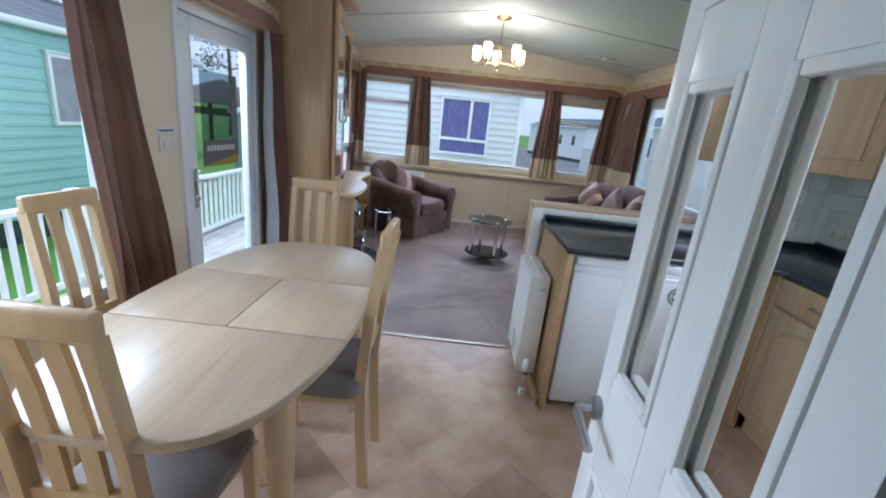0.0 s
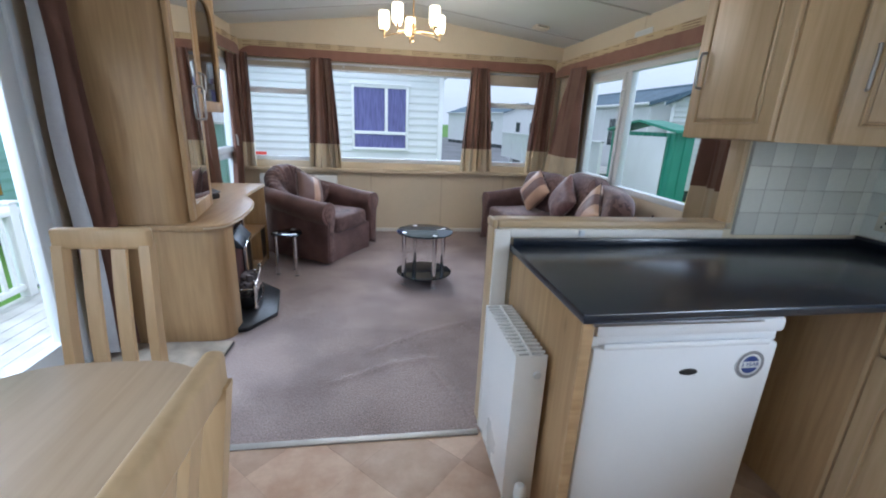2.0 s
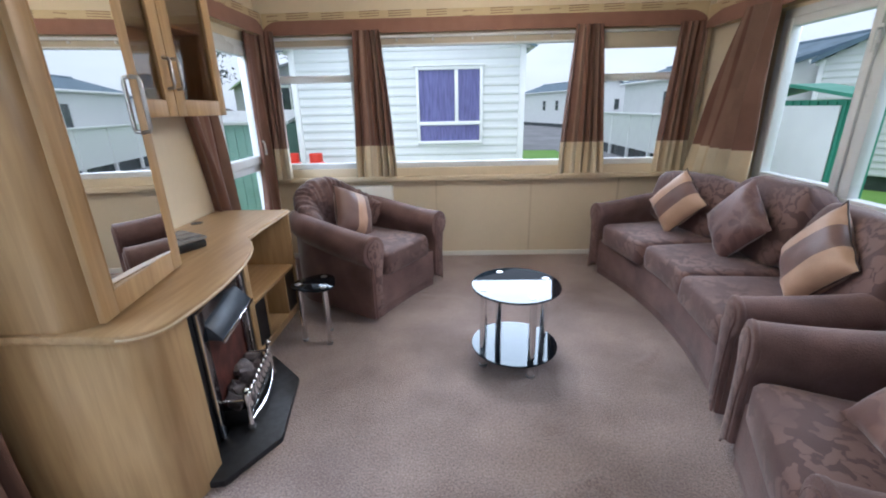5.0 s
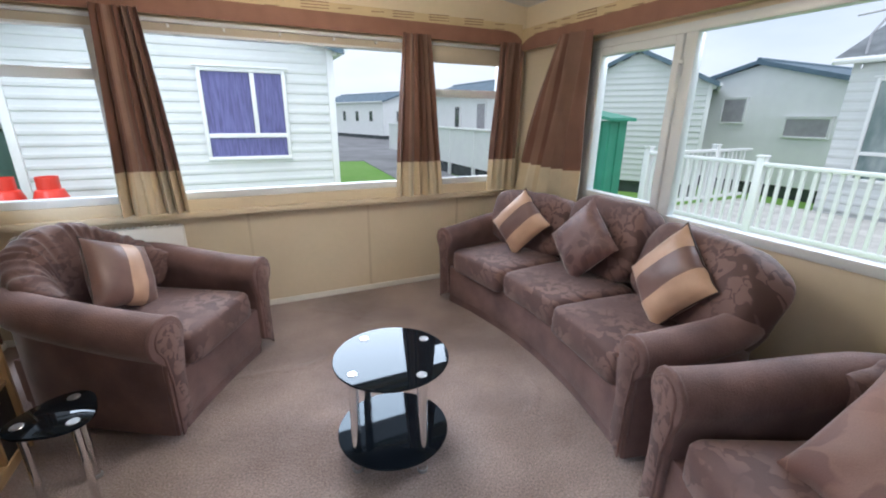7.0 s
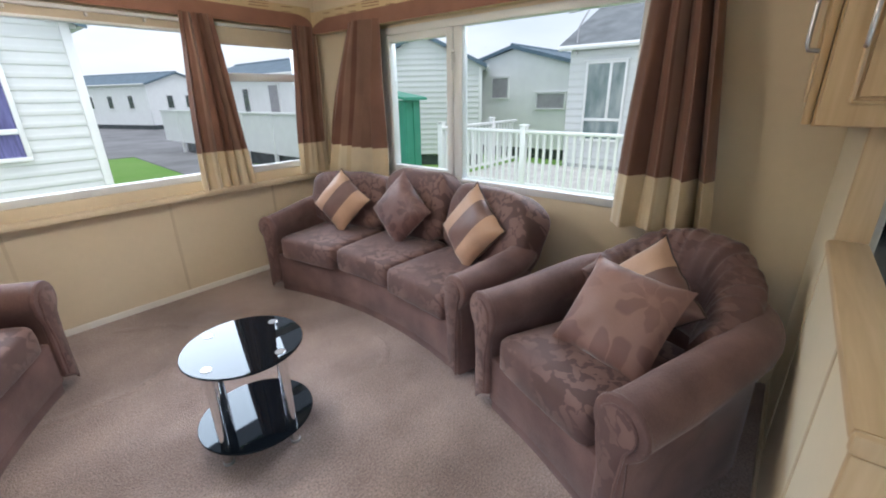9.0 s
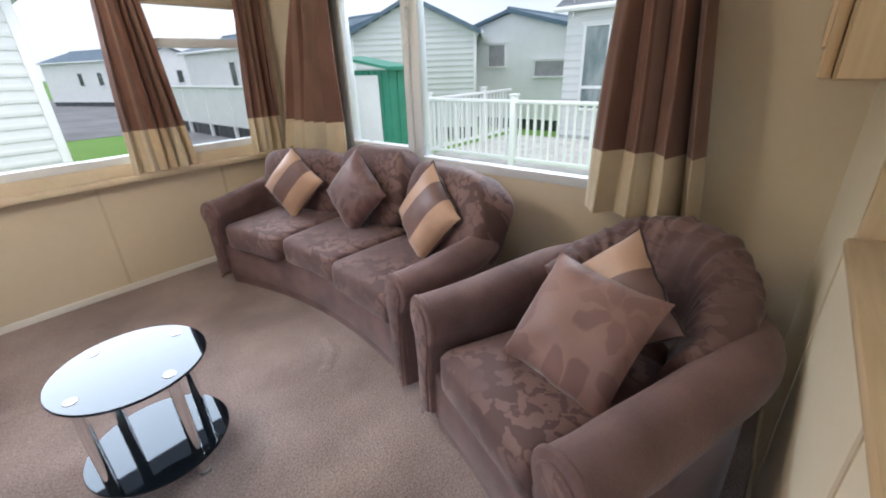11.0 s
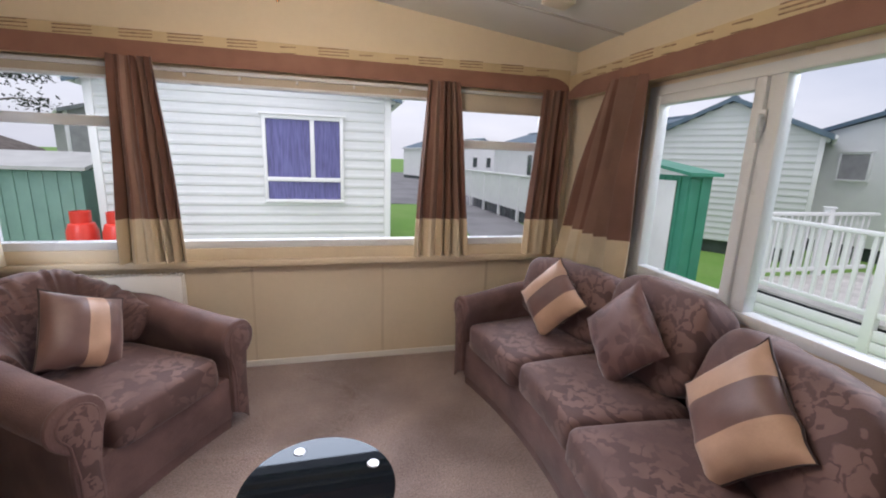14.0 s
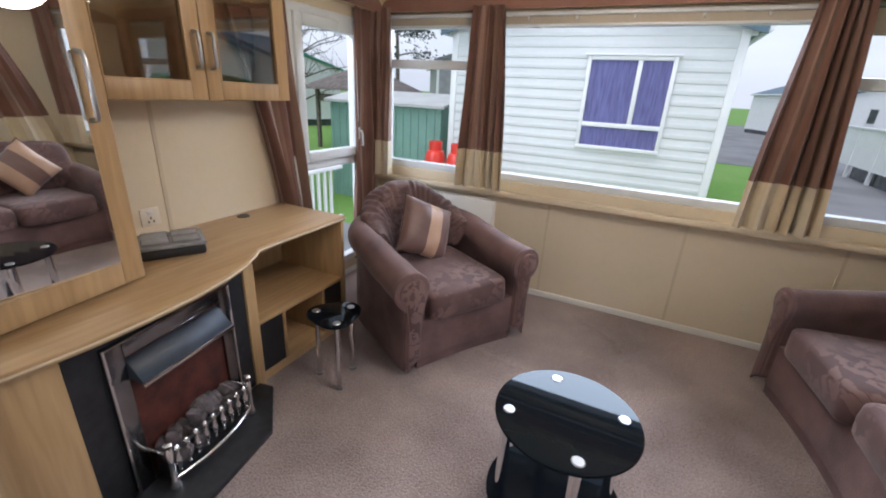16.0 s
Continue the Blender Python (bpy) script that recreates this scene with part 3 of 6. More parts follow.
def window(name, label, axis, face, u0, u1, z0, z1, mull=(), trans=(), fr=0.05, deep=0.06, sub=True):
    """A white window in a wall: outer frame, bars at mull (u) and trans (u0, u1, z), and a pane in each light."""
    ob = tagged(new(name), label, "window", "", "structure")

    def bx(a0, a1, c0, c1, d0, d1, bev=0.005):
        return box(d0, a0, c0, d1, a1, c1, bev) if axis == "x" else box(a0, d0, c0, a1, d1, c1, bev)
    f0, f1 = (face - 0.012, face + deep) if face > 0 else (face - deep, face + 0.012)
    bm = bx(u0, u1, z0, z0 + fr, f0, f1)
    for q in ((u0, u1, z1 - fr, z1), (u0, u0 + fr, z0 + fr, z1 - fr), (u1 - fr, u1, z0 + fr, z1 - fr)):
        join(bm, bx(*q, f0, f1))
    part("window_frame", bm, M_UPVC, ob)
    for u in mull:
        part("mullion", bx(u - 0.035, u + 0.035, z0 + fr, z1 - fr, f0 + 0.004, f1 - 0.004), M_UPVC, ob)
    for a, b, z in trans:
        part("transom", bx(a, b, z - 0.03, z + 0.03, f0 + 0.006, f1 - 0.006), M_UPVC, ob)
    mid = (f0 + f1) / 2
    us = [u0 + fr, *[v for u in mull for v in (u - 0.035, u + 0.035)], u1 - fr]
    for a, b in zip(us[::2], us[1::2]):
        cuts = [z for p, q, z in trans if p < (a + b) / 2 < q]
        zs = [z0 + fr, *[v for z in sorted(cuts) for v in (z - 0.03, z + 0.03)], z1 - fr]
        for c, d in zip(zs[::2], zs[1::2]):
            p = part("pane", bx(a, b, c, d, mid - 0.003, mid + 0.003, 0), M_GLASS, ob, flat=True)
            p.visible_shadow = False
    return ob


window("window_1", "white end window in three lights with opening top vents", "y", YE, -1.0, 2.52, 0.86, 1.92, mull=(-0.26, 1.76), trans=((-1.0, -0.26, 1.63), (1.76, 2.52, 1.59)))
window("window_2", "large white side window with a narrow opening light", "x", XR, 4.1, 6.03, 0.81, 1.91, mull=(5.3,))
window("window_3", "tall white glazed side light with a middle rail", "x", XL, 5.9, 6.62, 0.12, 1.9, trans=((5.9, 6.62, 0.93),))
window("window_5", "small white kitchen window above the worktop", "x", XR, 0.82, 1.72, 1.02, 1.86)
window("window_4", "low white dining window", "x", XL, 0.95, 2.5, 0.45, 1.86, mull=(1.7,))

bw = thing("blind_cassette", "beige roller blind cassette over the small end light", "blind")
part("case", box(1.8, YE - 0.062, 1.815, 2.47, YE - 0.014, 1.925, 0.006), M_BEIGE, bw)
part("fabric_edge", tube([(1.81, YE - 0.05, 1.812), (2.46, YE - 0.05, 1.812)], 0.006, 8), M_BEIGE, bw)
# no real board: beige strip colours wall and frame as shaded under the pelmet
fa = thing("window_fascia", "beige strip painting the shaded wall between end windows and pelmet", "fascia")
part("board", box(-0.98, YE - 0.013, 1.886, 1.79, YE - 0.0125 + 0.0115, 1.962, 0.0), M_BEIGE, fa)


def window_handle(win, m):
    """A casement fastener on a window: plate and lever, in its own x-z plane, facing -y."""
    hd = part("handle", box(-0.012, -0.008, -0.045, 0.012, 0.0, 0.045, 0.003), M_UPVC, win, "white plastic casement handle", m)
    part("lever", tube([(0, -0.008, 0.02), (0, -0.03, 0.02), (0.004, -0.036, 0.0), (0.006, -0.036, -0.09)], 0.008, 10), M_UPVC, hd)


window_handle(bpy.data.objects["window_2"], pose(XR - 0.012, 5.33, 1.68, 0, 0, -90))
window_handle(bpy.data.objects["window_3"], pose(XL + 0.03, 6.54, 1.12, 0, 0, 90))
sash = bmesh.new()
for q in ((5.95, 0.96, 6.015, 1.85), (6.505, 0.96, 6.57, 1.85), (6.015, 0.96, 6.505, 1.025), (6.015, 1.785, 6.505, 1.85)):
    box(XL - 0.03, q[0], q[1], XL + 0.03, q[2], q[3], 0.006, sash)
part("sash", sash, M_UPVC, bpy.data.objects["window_3"], "white opening casement")
sash = bmesh.new()
for q in ((5.336, 0.862, 5.386, 1.858), (5.93, 0.862, 5.978, 1.858), (5.386, 0.862, 5.93, 0.912), (5.386, 1.808, 5.93, 1.858)):
    box(XR - 0.022, q[0], q[1], XR + 0.045, q[2], q[3], 0.006, sash)
part("sash", sash, M_UPVC, bpy.data.objects["window_2"], "white opening casement")
# glazed outer door
d1 = tagged(new("door_1"), "white glazed outer door with a long chrome lever handle", "door", "", "structure")
bm = bmesh.new()
for y0, y1, z0, z1 in ((3.0, 3.045, 0, 1.87), (3.875, 3.92, 0, 1.87), (3.045, 3.875, 1.825, 1.87), (3.045, 3.875, 0.0, 0.04)):
    box(XL - 0.06, y0, z0, XL + 0.012, y1, z1, 0.004, bm)
part("door_frame", bm, M_UPVC, d1)
bm = bmesh.new()
for y0, y1, z0, z1 in ((3.05, 3.15, 0.045, 1.82), (3.77, 3.87, 0.045, 1.82), (3.15, 3.77, 1.72, 1.82), (3.15, 3.77, 0.045, 0.2)):
    box(XL - 0.05, y0, z0, XL + 0.004, y1, z1, 0.008, bm)
part("door_leaf", bm, M_UPVC, d1)
p = part("pane", box(XL - 0.025, 3.15, 0.2, XL - 0.019, 3.77, 1.72), M_GLASS, d1, flat=True)
p.visible_shadow = False
hb = box(XL + 0.004, 3.085, 0.74, XL + 0.018, 3.115, 0.98, 0.005)
join(hb, tube([(XL + 0.01, 3.1, 0.91), (XL + 0.06, 3.1, 0.91), (XL + 0.065, 3.12, 0.91), (XL + 0.065, 3.22, 0.905)], 0.009))
part("door_handle", hb, M_CHROME, d1, "chrome lever handle")
part("lock_cylinder", tube([(XL + 0.017, 3.1, 0.8), (XL + 0.032, 3.1, 0.8)], 0.012), M_CHROME, d1)

# printed notice on the outer door's glass
nt = thing("notice_poster", "dark printed notice with a yellow foot on door glass", "poster")
part("sheet", box(XL - 0.03, 3.26, 0.97, XL - 0.027, 3.68, 1.55), M_FILM, nt, flat=True)
part("foot_panel", box(XL - 0.0268, 3.262, 0.972, XL - 0.0262, 3.678, 1.13), M_STICKER, nt)
part("side_panel", box(XL - 0.0268, 3.6, 1.135, XL - 0.0262, 3.678, 1.548), M_STICKER, nt)
for k in range(9):
    part("letter_bar", box(XL - 0.0262, 3.3 + 0.037 * k, 1.065, XL - 0.0256, 3.325 + 0.037 * k, 1.1), M_WHITEPR, nt)
part("yellow_foot", plate([(3.264, 0.974), (3.676, 0.974), (3.676, 1.035)], XL - 0.0262, XL - 0.0256, TO_YZ), M_YELLOW, nt)

# white inner door, standing open
d2 = tagged(new("door_2"), "cream painted inner door with tall glazed panels, standing open", "door", "", "structure")
d2.matrix_basis = pose(0.866, 0.915, 0, 0, 0, 88.5)
W, H, th = 0.525, 1.95, 0.036
bm = bmesh.new()
cols = [(0.0, 0.075), (0.235, 0.31), (W - 0.06, W)]
GLZ = [(0.075, 0.235), (0.31, W - 0.06)]
rails = [(0.02, 0.18), (0.73, 0.945), (1.475, 1.58), (1.85, H)]
for a, b in cols:
    box(a, -th / 2, 0.02, b, th / 2, H, 0.003, bm)
for lo, hi in rails:
    for a, b in GLZ:
        box(a, -th / 2, lo, b, th / 2, hi, 0.003, bm)
part("door_leaf", bm, M_DOORPAINT, d2)
for a, b in GLZ:
    for lo, hi, glazed in ((0.18, 0.73, False), (0.945, 1.475, True), (1.58, 1.85, False)):
        fm = bmesh.new()
        for s in (-1, 1):
            y0, y1 = sorted((s * 0.006, s * (th / 2 + 0.004)))
            for q in ((a, lo, a + 0.018, hi), (b - 0.018, lo, b, hi), (a + 0.018, lo, b - 0.018, lo + 0.018), (a + 0.018, hi - 0.018, b - 0.018, hi)):
                box(q[0], y0, q[1], q[2], y1, q[3], 0.004, fm)
        part("panel_moulding", fm, M_DOORPAINT, d2)
        if glazed:
            part("pane", box(a + 0.002, -0.003, lo + 0.002, b - 0.002, 0.003, hi - 0.002), M_GLASS, d2, flat=True)
        else:
            part("raised_panel", box(a + 0.01, -0.01, lo + 0.01, b - 0.01, 0.01, hi - 0.01, 0.006), M_DOORPAINT, d2)
hb = bmesh.new()
for s in (-1, 1):
    join(hb, lathe([(0, 0), (0.026, 0), (0.024, 0.012), (0.012, 0.016), (0.0, 0.016)], 20), 0, pose(W - 0.03, s * th / 2, 0.845, -90 * s))
    join(hb, tube([(W - 0.03, s * 0.03, 0.845), (W - 0.03, s * 0.062, 0.845), (W - 0.05, s * 0.068, 0.843), (W - 0.14, s * 0.066, 0.83)], 0.009))
part("door_handle", hb, M_STEEL, d2, "satin nickel lever handle")
fm = bmesh.new()
for q in ((0.08, 0.12, 0, 2.01), (0.89, 0.93, 0, 2.01), (0.12, 0.89, 1.97, 2.01)):
    box(q[0], YB - 0.012, q[2], q[1], YB + 0.062, q[3], 0.004, fm)
structure("door_frame", fm, M_DOORPAINT, "cream painted lining of the inner doorway")

# ---- pelmets and curtains ----


def arch_edge(u0, u1, low, high, run, left, right, n=8):
    """The curved top edge of the russet cloth: level in the middle, falling in a quarter round at its ends."""
    pts = []
    if left:
        pts += [(u0 + run * (1 - math.cos(math.pi / 2 * i / n)), low + (high - low) * math.sin(math.pi / 2 * i / n)) for i in range(n + 1)]
    else:
        pts.append((u0, high))
    if right:
        pts += [(u1 - run * (1 - math.cos(math.pi / 2 * i / n)), low + (high - low) * math.sin(math.pi / 2 * i / n)) for i in range(n, -1, -1)]
    else:
        pts.append((u1, high))
    return pts


def pelmet(label, to, d0, d1, u0, u1, z0, z1, left=True, right=True, seed=1, run=0.16):
    """A boxed pelmet: cream board with woven motifs, a russet cloth below. Depth runs from the wall d0 to the face d1."""
    ob = thing("pelmet", label, "pelmet", group="pelmets over the windows")
    s = 1 if d1 > d0 else -1
    band = z0 + (z1 - z0) * 0.62
    part("board", plate([(u0, z0), (u1, z0), (u1, z1), (u0, z1)], *sorted((d0, d1)), to, 0.008), M_PELMETC, ob)
    cloth = [(u0, z0 - 0.006), (u1, z0 - 0.006)] + arch_edge(u0, u1, z0 + 0.004, band, run, left, right)[::-1]
    part("russet_cloth", plate(cloth, *sorted((d1 + s * 0.002, d1 + s * 0.009)), to), M_PELMET, ob, "russet brown gathered cloth")
    rnd = random.Random(seed)
    u = u0 + 0.05
    while u < u1 - 0.2:
        w = rnd.choice((0.09, 0.16, 0.18))
        h = 0.018 if w > 0.1 else 0.035
        zc = band + (z1 - band) * rnd.uniform(0.4, 0.62)
        mb = bmesh.new()
        for k in range(3 if w > 0.1 else 2):
            zz = zc - h + k * h
            join(mb, plate([(u, zz), (u + w, zz + 0.006), (u + w, zz + 0.011), (u, zz + 0.007)], *sorted((d1 + s * 0.001, d1 + s * 0.004)), to))
        part("woven_motif", mb, M_PELPAT, ob)
        u += w + rnd.uniform(0.06, 0.14)
    return ob


pelmet("long cream and russet pelmet over the end windows", TO_XZ, -(YE - 0.004), -(YE - 0.1), XL + 0.1, XR - 0.1, 1.965, 2.125, seed=3)
pelmet("cream and russet pelmet over the side window", TO_YZ, XR - 0.004, XR - 0.11, 3.77, YE - 0.1, 1.93, 2.09, left=True, right=True, seed=5, run=0.3)
part("corbel", plate([(3.762, 1.926), (3.87, 1.926), (3.89, 2.0), (3.9, 2.094), (3.762, 2.094)], XR - 0.135, XR - 0.004, TO_YZ, 0.006), M_PELMETC, bpy.data.objects["pelmet.001"], "carved cream end block")
for k in range(6):
    part("carved_line", tube([(XR - 0.136, 3.775, 1.945 + 0.024 * k), (XR - 0.136, 3.82, 1.95 + 0.022 * k), (XR - 0.136, 3.865, 1.94 + 0.026 * k)], 0.003, 6), M_PELPAT, bpy.data.objects["pelmet.001"])
pelmet("cream and russet pelmet over the tall side light", TO_YZ, XL + 0.004, XL + 0.1, 5.7, YE - 0.1, 1.965, 2.125, seed=8)
pelmet("cream and russet pelmet over the outer door and dining window", TO_YZ, XL + 0.004, XL + 0.11, 0.88, 4.09, 1.9, 2.07, left=False, seed=9)


def curtain(label, axis, depth, top, bottom, z0, z1, seam, folds=6, amp=0.03, mats=(None,), seed=0, band=True, inward=1, tie=None, stripes=0.0, lining=0.0):
    """A hanging curtain. top and bottom: its span (u0, u1) there; inward: the side to which folds stand out."""
    ob = thing("curtain", label, "curtain", group="curtains")
    rnd = random.Random(seed)
    n, rows = folds * 12, 26
    ph = [rnd.uniform(-0.5, 0.5) for _ in range(folds + 2)]

    def pt(i, z):
        a = i / n
        h = max(0.0, min(1.0, (z - z0) / (z1 - z0)))
        k = h
        if tie:
            k = abs(h - tie) / max(tie, 1 - tie)
            k = 0.25 + 0.75 * k ** 0.8
        lo0, lo1 = bottom
        hi0, hi1 = top
        e0, e1 = lo0 + (hi0 - lo0) * h ** 1.2, lo1 + (hi1 - lo1) * h ** 1.2
        if tie:
            c0 = (e0 + e1) / 2
            e0, e1 = c0 + (e0 - c0) * k, c0 + (e1 - c0) * k
        f = (a + 0.045 * math.sin(5.1 * a + seed) + 0.02 * math.sin(11.3 * a + 2 * seed)) * folds
        j = int(min(f, folds - 0.001))
        am = amp * (0.7 + 0.6 * (1 - h)) * (1 + 0.45 * math.sin(7.3 * a + seed) + 0.25 * math.sin(3 * h + 9 * a))
        w = am * (math.sin(2 * math.pi * f) + 0.25 * math.sin(4 * math.pi * f + 1.3 * h + seed)) + 0.008 * math.sin(6 * z + 7 * a + seed)
        u = e0 + (e1 - e0) * (a + 0.012 * math.sin(4 * math.pi * f))
        d = depth + inward * (amp + w)
        return (d, u, z) if axis == "x" else (u, d, z)

    def skin(za, zb, k, name, mset):
        rws = [[pt(i, za + (zb - za) * r / k) for i in range(n + 1)] for r in range(k + 1)]
        thick = Vector((0.004 * inward, 0, 0)) if axis == "x" else Vector((0, 0.004 * inward, 0))
        bm = grid([[*r, *[Vector(p) - thick for p in reversed(r)]] for r in rws], closed=True)
        bmesh.ops.recalc_face_normals(bm, faces=bm.faces)
        if stripes or lining:
            for f in bm.faces:
                c = f.calc_center_median()
                ref = c.y if axis == "x" else c.x
                span0 = pt(0, c.z)[1 if axis == "x" else 0]
                span1 = pt(n, c.z)[1 if axis == "x" else 0]
                a = (ref - span0) / (span1 - span0 + 1e-9)
                f.material_index = int(a > lining) if lining else int((a * folds * 0.5) % 1 > 1 - stripes)
        part(name, bm, mset, ob)
    if band:
        skin(z0, seam, 8, "cream_band", [M_CREAM, M_CREAM2])
        skin(seam, z1, rows, "drape", [M_CURT, M_CURTB])
    else:
        skin(z0, z1, rows, "drape", list(mats))
    return ob


CB = "brown striped curtain with a cream foot band"
curtain(CB + " in the far corner", "y", YE - 0.10, (-1.03, -0.87), (-1.03, -0.875), 0.79, 1.99, 1.06, 4, 0.022, seed=1, inward=-1, stripes=0.35)
curtain(CB + " before a mullion", "y", YE - 0.10, (-0.22, 0.0), (-0.28, 0.085), 0.8, 1.98, 1.07, 5, 0.026, seed=2, inward=-1, stripes=0.35)
curtain(CB + " before a mullion", "y", YE - 0.10, (1.58, 1.79), (1.5, 1.895), 0.8, 1.98, 1.07, 5, 0.026, seed=3, inward=-1, stripes=0.35)
curtain(CB + " at the window corner", "y", YE - 0.10, (2.41, 2.62), (2.33, 2.6), 0.8, 1.98, 1.065, 4, 0.022, seed=4, inward=-1, stripes=0.35)
curtain(CB + " swept behind the sofa", "x", XR - 0.10, (5.92, 6.27), (5.92, 6.73), 0.79, 1.96, 1.05, 5, 0.045, seed=5, inward=-1, stripes=0.5)
curtain(CB + " beside the armchair", "x", XR - 0.11, (3.81, 4.09), (3.68, 4.16), 0.76, 1.94, 1.035, 4, 0.042, seed=6, inward=-1, stripes=0.14)
curtain("brown curtain gathered beside the tall side light", "x", XL + 0.012, (5.42, 5.88), (5.74, 6.0), 0.6, 1.97, 0.9, 4, 0.026, seed=7, band=False, mats=(M_CURT, M_CURTB), stripes=0.4)
curtain("brown curtain in the corner by the tall side light", "x", XL + 0.012, (6.5, 6.72), (6.46, 6.72), 0.1, 1.97, 0.9, 4, 0.022, seed=8, band=False, mats=(M_CURT, M_CURTB), stripes=0.4)
curtain("long brown striped curtain between dining window and door", "x", XL + 0.015, (2.32, 2.55), (2.4, 2.84), 0.08, 1.9, 0.9, 5, 0.03, seed=9, band=False, mats=(M_CURT, M_CURTB), stripes=0.45)
curtain("brown door curtain showing its grey lining", "x", XL + 0.03, (3.89, 4.07), (3.9, 4.07), 0.05, 1.9, 0.9, 3, 0.06, seed=10, band=False, mats=(M_LINING, M_CURT), lining=0.2)
for i, x in enumerate((1.93, 2.06, 2.2, 2.33, 0.12, 0.42, 0.75, 1.1, 1.4)):
    g = thing("curtain_glider", "small clear plastic curtain glider on its track", "curtain glider", group="curtain gliders")
    part("hook", box(x, YE - 0.045, 1.905, x + 0.014, YE - 0.02, 1.925, 0.003), M_WHITEPR, g)
tk = thing("curtain_track", "white plastic curtain track on the end wall", "curtain track")
part("rail", box(XL + 0.12, YE - 0.05, 1.93, XR - 0.12, YE - 0.015, 1.95, 0.003), M_UPVC, tk)

# ---- upholstered seats ----


def seat_path(w, d, r, n=10):
    """The line under the arm roll, from the front of one arm round the back to the other: (x, y, outward x, outward y). Front is -y."""
    hw, hd = w / 2, d / 2
    pts = [(-hw, -hd + (2 * hd - r) * i / 8, -1, 0) for i in range(9)]
    pts += [(-hw + r - r * math.cos(a), hd - r + r * math.sin(a), -math.cos(a), math.sin(a)) for a in (math.pi / 2 * i / n for i in range(1, n + 1))]
    pts += [(-hw + r + (w - 2 * r) * i / 6, hd, 0, 1) for i in range(1, 7)]
    pts += [(hw - r + r * math.sin(a), hd - r + r * math.cos(a), math.sin(a), math.cos(a)) for a in (math.pi / 2 * i / n for i in range(1, n + 1))]
    pts += [(hw, hd - r - (2 * hd - r) * i / 8, 1, 0) for i in range(1, 9)]
    return pts


def roll_profile(h, rad, lean=0.0):
    """Cross-section of arm or back: (outward, z), from the inner foot over the roll to the outer foot."""
    pr = [(-0.055, 0.1), (-0.055, 0.3), (-0.06, h - 2.0 * rad)]
    pr += [(lean + 0.01 + rad * math.cos(a), h - rad + rad * math.sin(a)) for a in (math.pi * (1.12 - 1.36 * i / 12) for i in range(13))]
    pr += [(0.045, h - 2.1 * rad), (0.05, 0.3), (0.05, 0.035)]
    return pr


def tub_seat(name, label, w, d, r, arm, back, rad, seats, at, group=""):
    ob = thing(name, label, name.replace("_", " "), at, group)
    path = seat_path(w - 2 * rad, d - rad, r)
    rows = []
    for k, (x, y, ox, oy) in enumerate(path):
        s = max(0.0, min(1.0, (y + d / 2) / d))
        s = s * s * (3 - 2 * s)
        h = arm + (back - arm) * s
        row = []
        for o, z in roll_profile(h, rad * (1 - 0.12 * s)):
            p = Vector((x + ox * o, y - rad / 2 + oy * o, z))
            p += Vector((ox, oy, 0)) * 0.006 * noise.noise(p * 6)
            row.append(p)
        rows.append(row)
    bm = grid(rows)
    for row in (rows[0], rows[-1]):
        bm.faces.new([bm.verts.new(p) for p in row])
    bmesh.ops.remove_doubles(bm, verts=bm.verts, dist=1e-5)
    part("arms_and_back", bm, M_SOFA, ob)
    # scrolled arm fronts, with a corded edge
    for s in (-1, 1):
        pr = roll_profile(arm + 0.004, rad + 0.006)
        cx = s * (w / 2 - rad)
        poly = [(cx + s * o, z) for o, z in pr]
        front = -d / 2
        part("arm_front", plate(poly, -(front + 0.006), -(front - 0.024), TO_XZ, 0.014), M_SOFA, ob)
        facing = [(cx + s * o, z) for o, z in roll_profile(arm - 0.03, rad - 0.03)]
        facing = [(cx + (x - cx) * 0.62, z) if z < arm - 2 * rad else (x, z) for x, z in facing]
        part("arm_facing", plate(facing, -(front - 0.02), -(front - 0.034), TO_XZ, 0.008), M_SOFAF, ob)
        part("arm_cord", tube([(x, front - 0.026, z) for x, z in facing], 0.006, 8), M_SOFA, ob)
    inner = w - 4 * rad - 0.02
    y0 = -d / 2 - 0.012
    # plinth with a hollow front
    npl = 14
    fpts = [(-w / 2 + 1.5 * rad + (w - 3 * rad) * i / npl, y0 + 0.015 + (0.035 if seats > 1 else 0.015) * math.sin(math.pi * i / npl)) for i in range(npl + 1)]
    poly = fpts + [(w / 2 - 1.5 * rad, d / 2 - 0.1), (-w / 2 + 1.5 * rad, d / 2 - 0.1)]
    part("seat_base", prism(poly, 0.06, 0.3, 0.01), M_SOFA, ob)
    skirt = [(x, y + 0.012) for x, y in fpts] + [(w / 2 - 1.5 * rad, d / 2 - 0.12), (-w / 2 + 1.5 * rad, d / 2 - 0.12)]
    part("plinth", prism(skirt, 0.0, 0.075, 0.004), M_SOFA, ob)
    cw = inner / seats
    dep = d - 0.2 if seats > 1 else d - 0.3
    for i in range(seats):
        cx = -inner / 2 + cw * (i + 0.5)
        mid = seats == 3 and i == 1
        cb_ = blob(cw - 0.004, dep, 0.19, 0.16, 0.32, 40, 14, 0.02, i + 3)
        part("seat_cushion", cb_, M_SOFAF, ob, m=pose(cx, y0 + dep / 2 - 0.005 + (0.03 if mid else 0.0), 0.365))
    return ob, inner, cw, y0


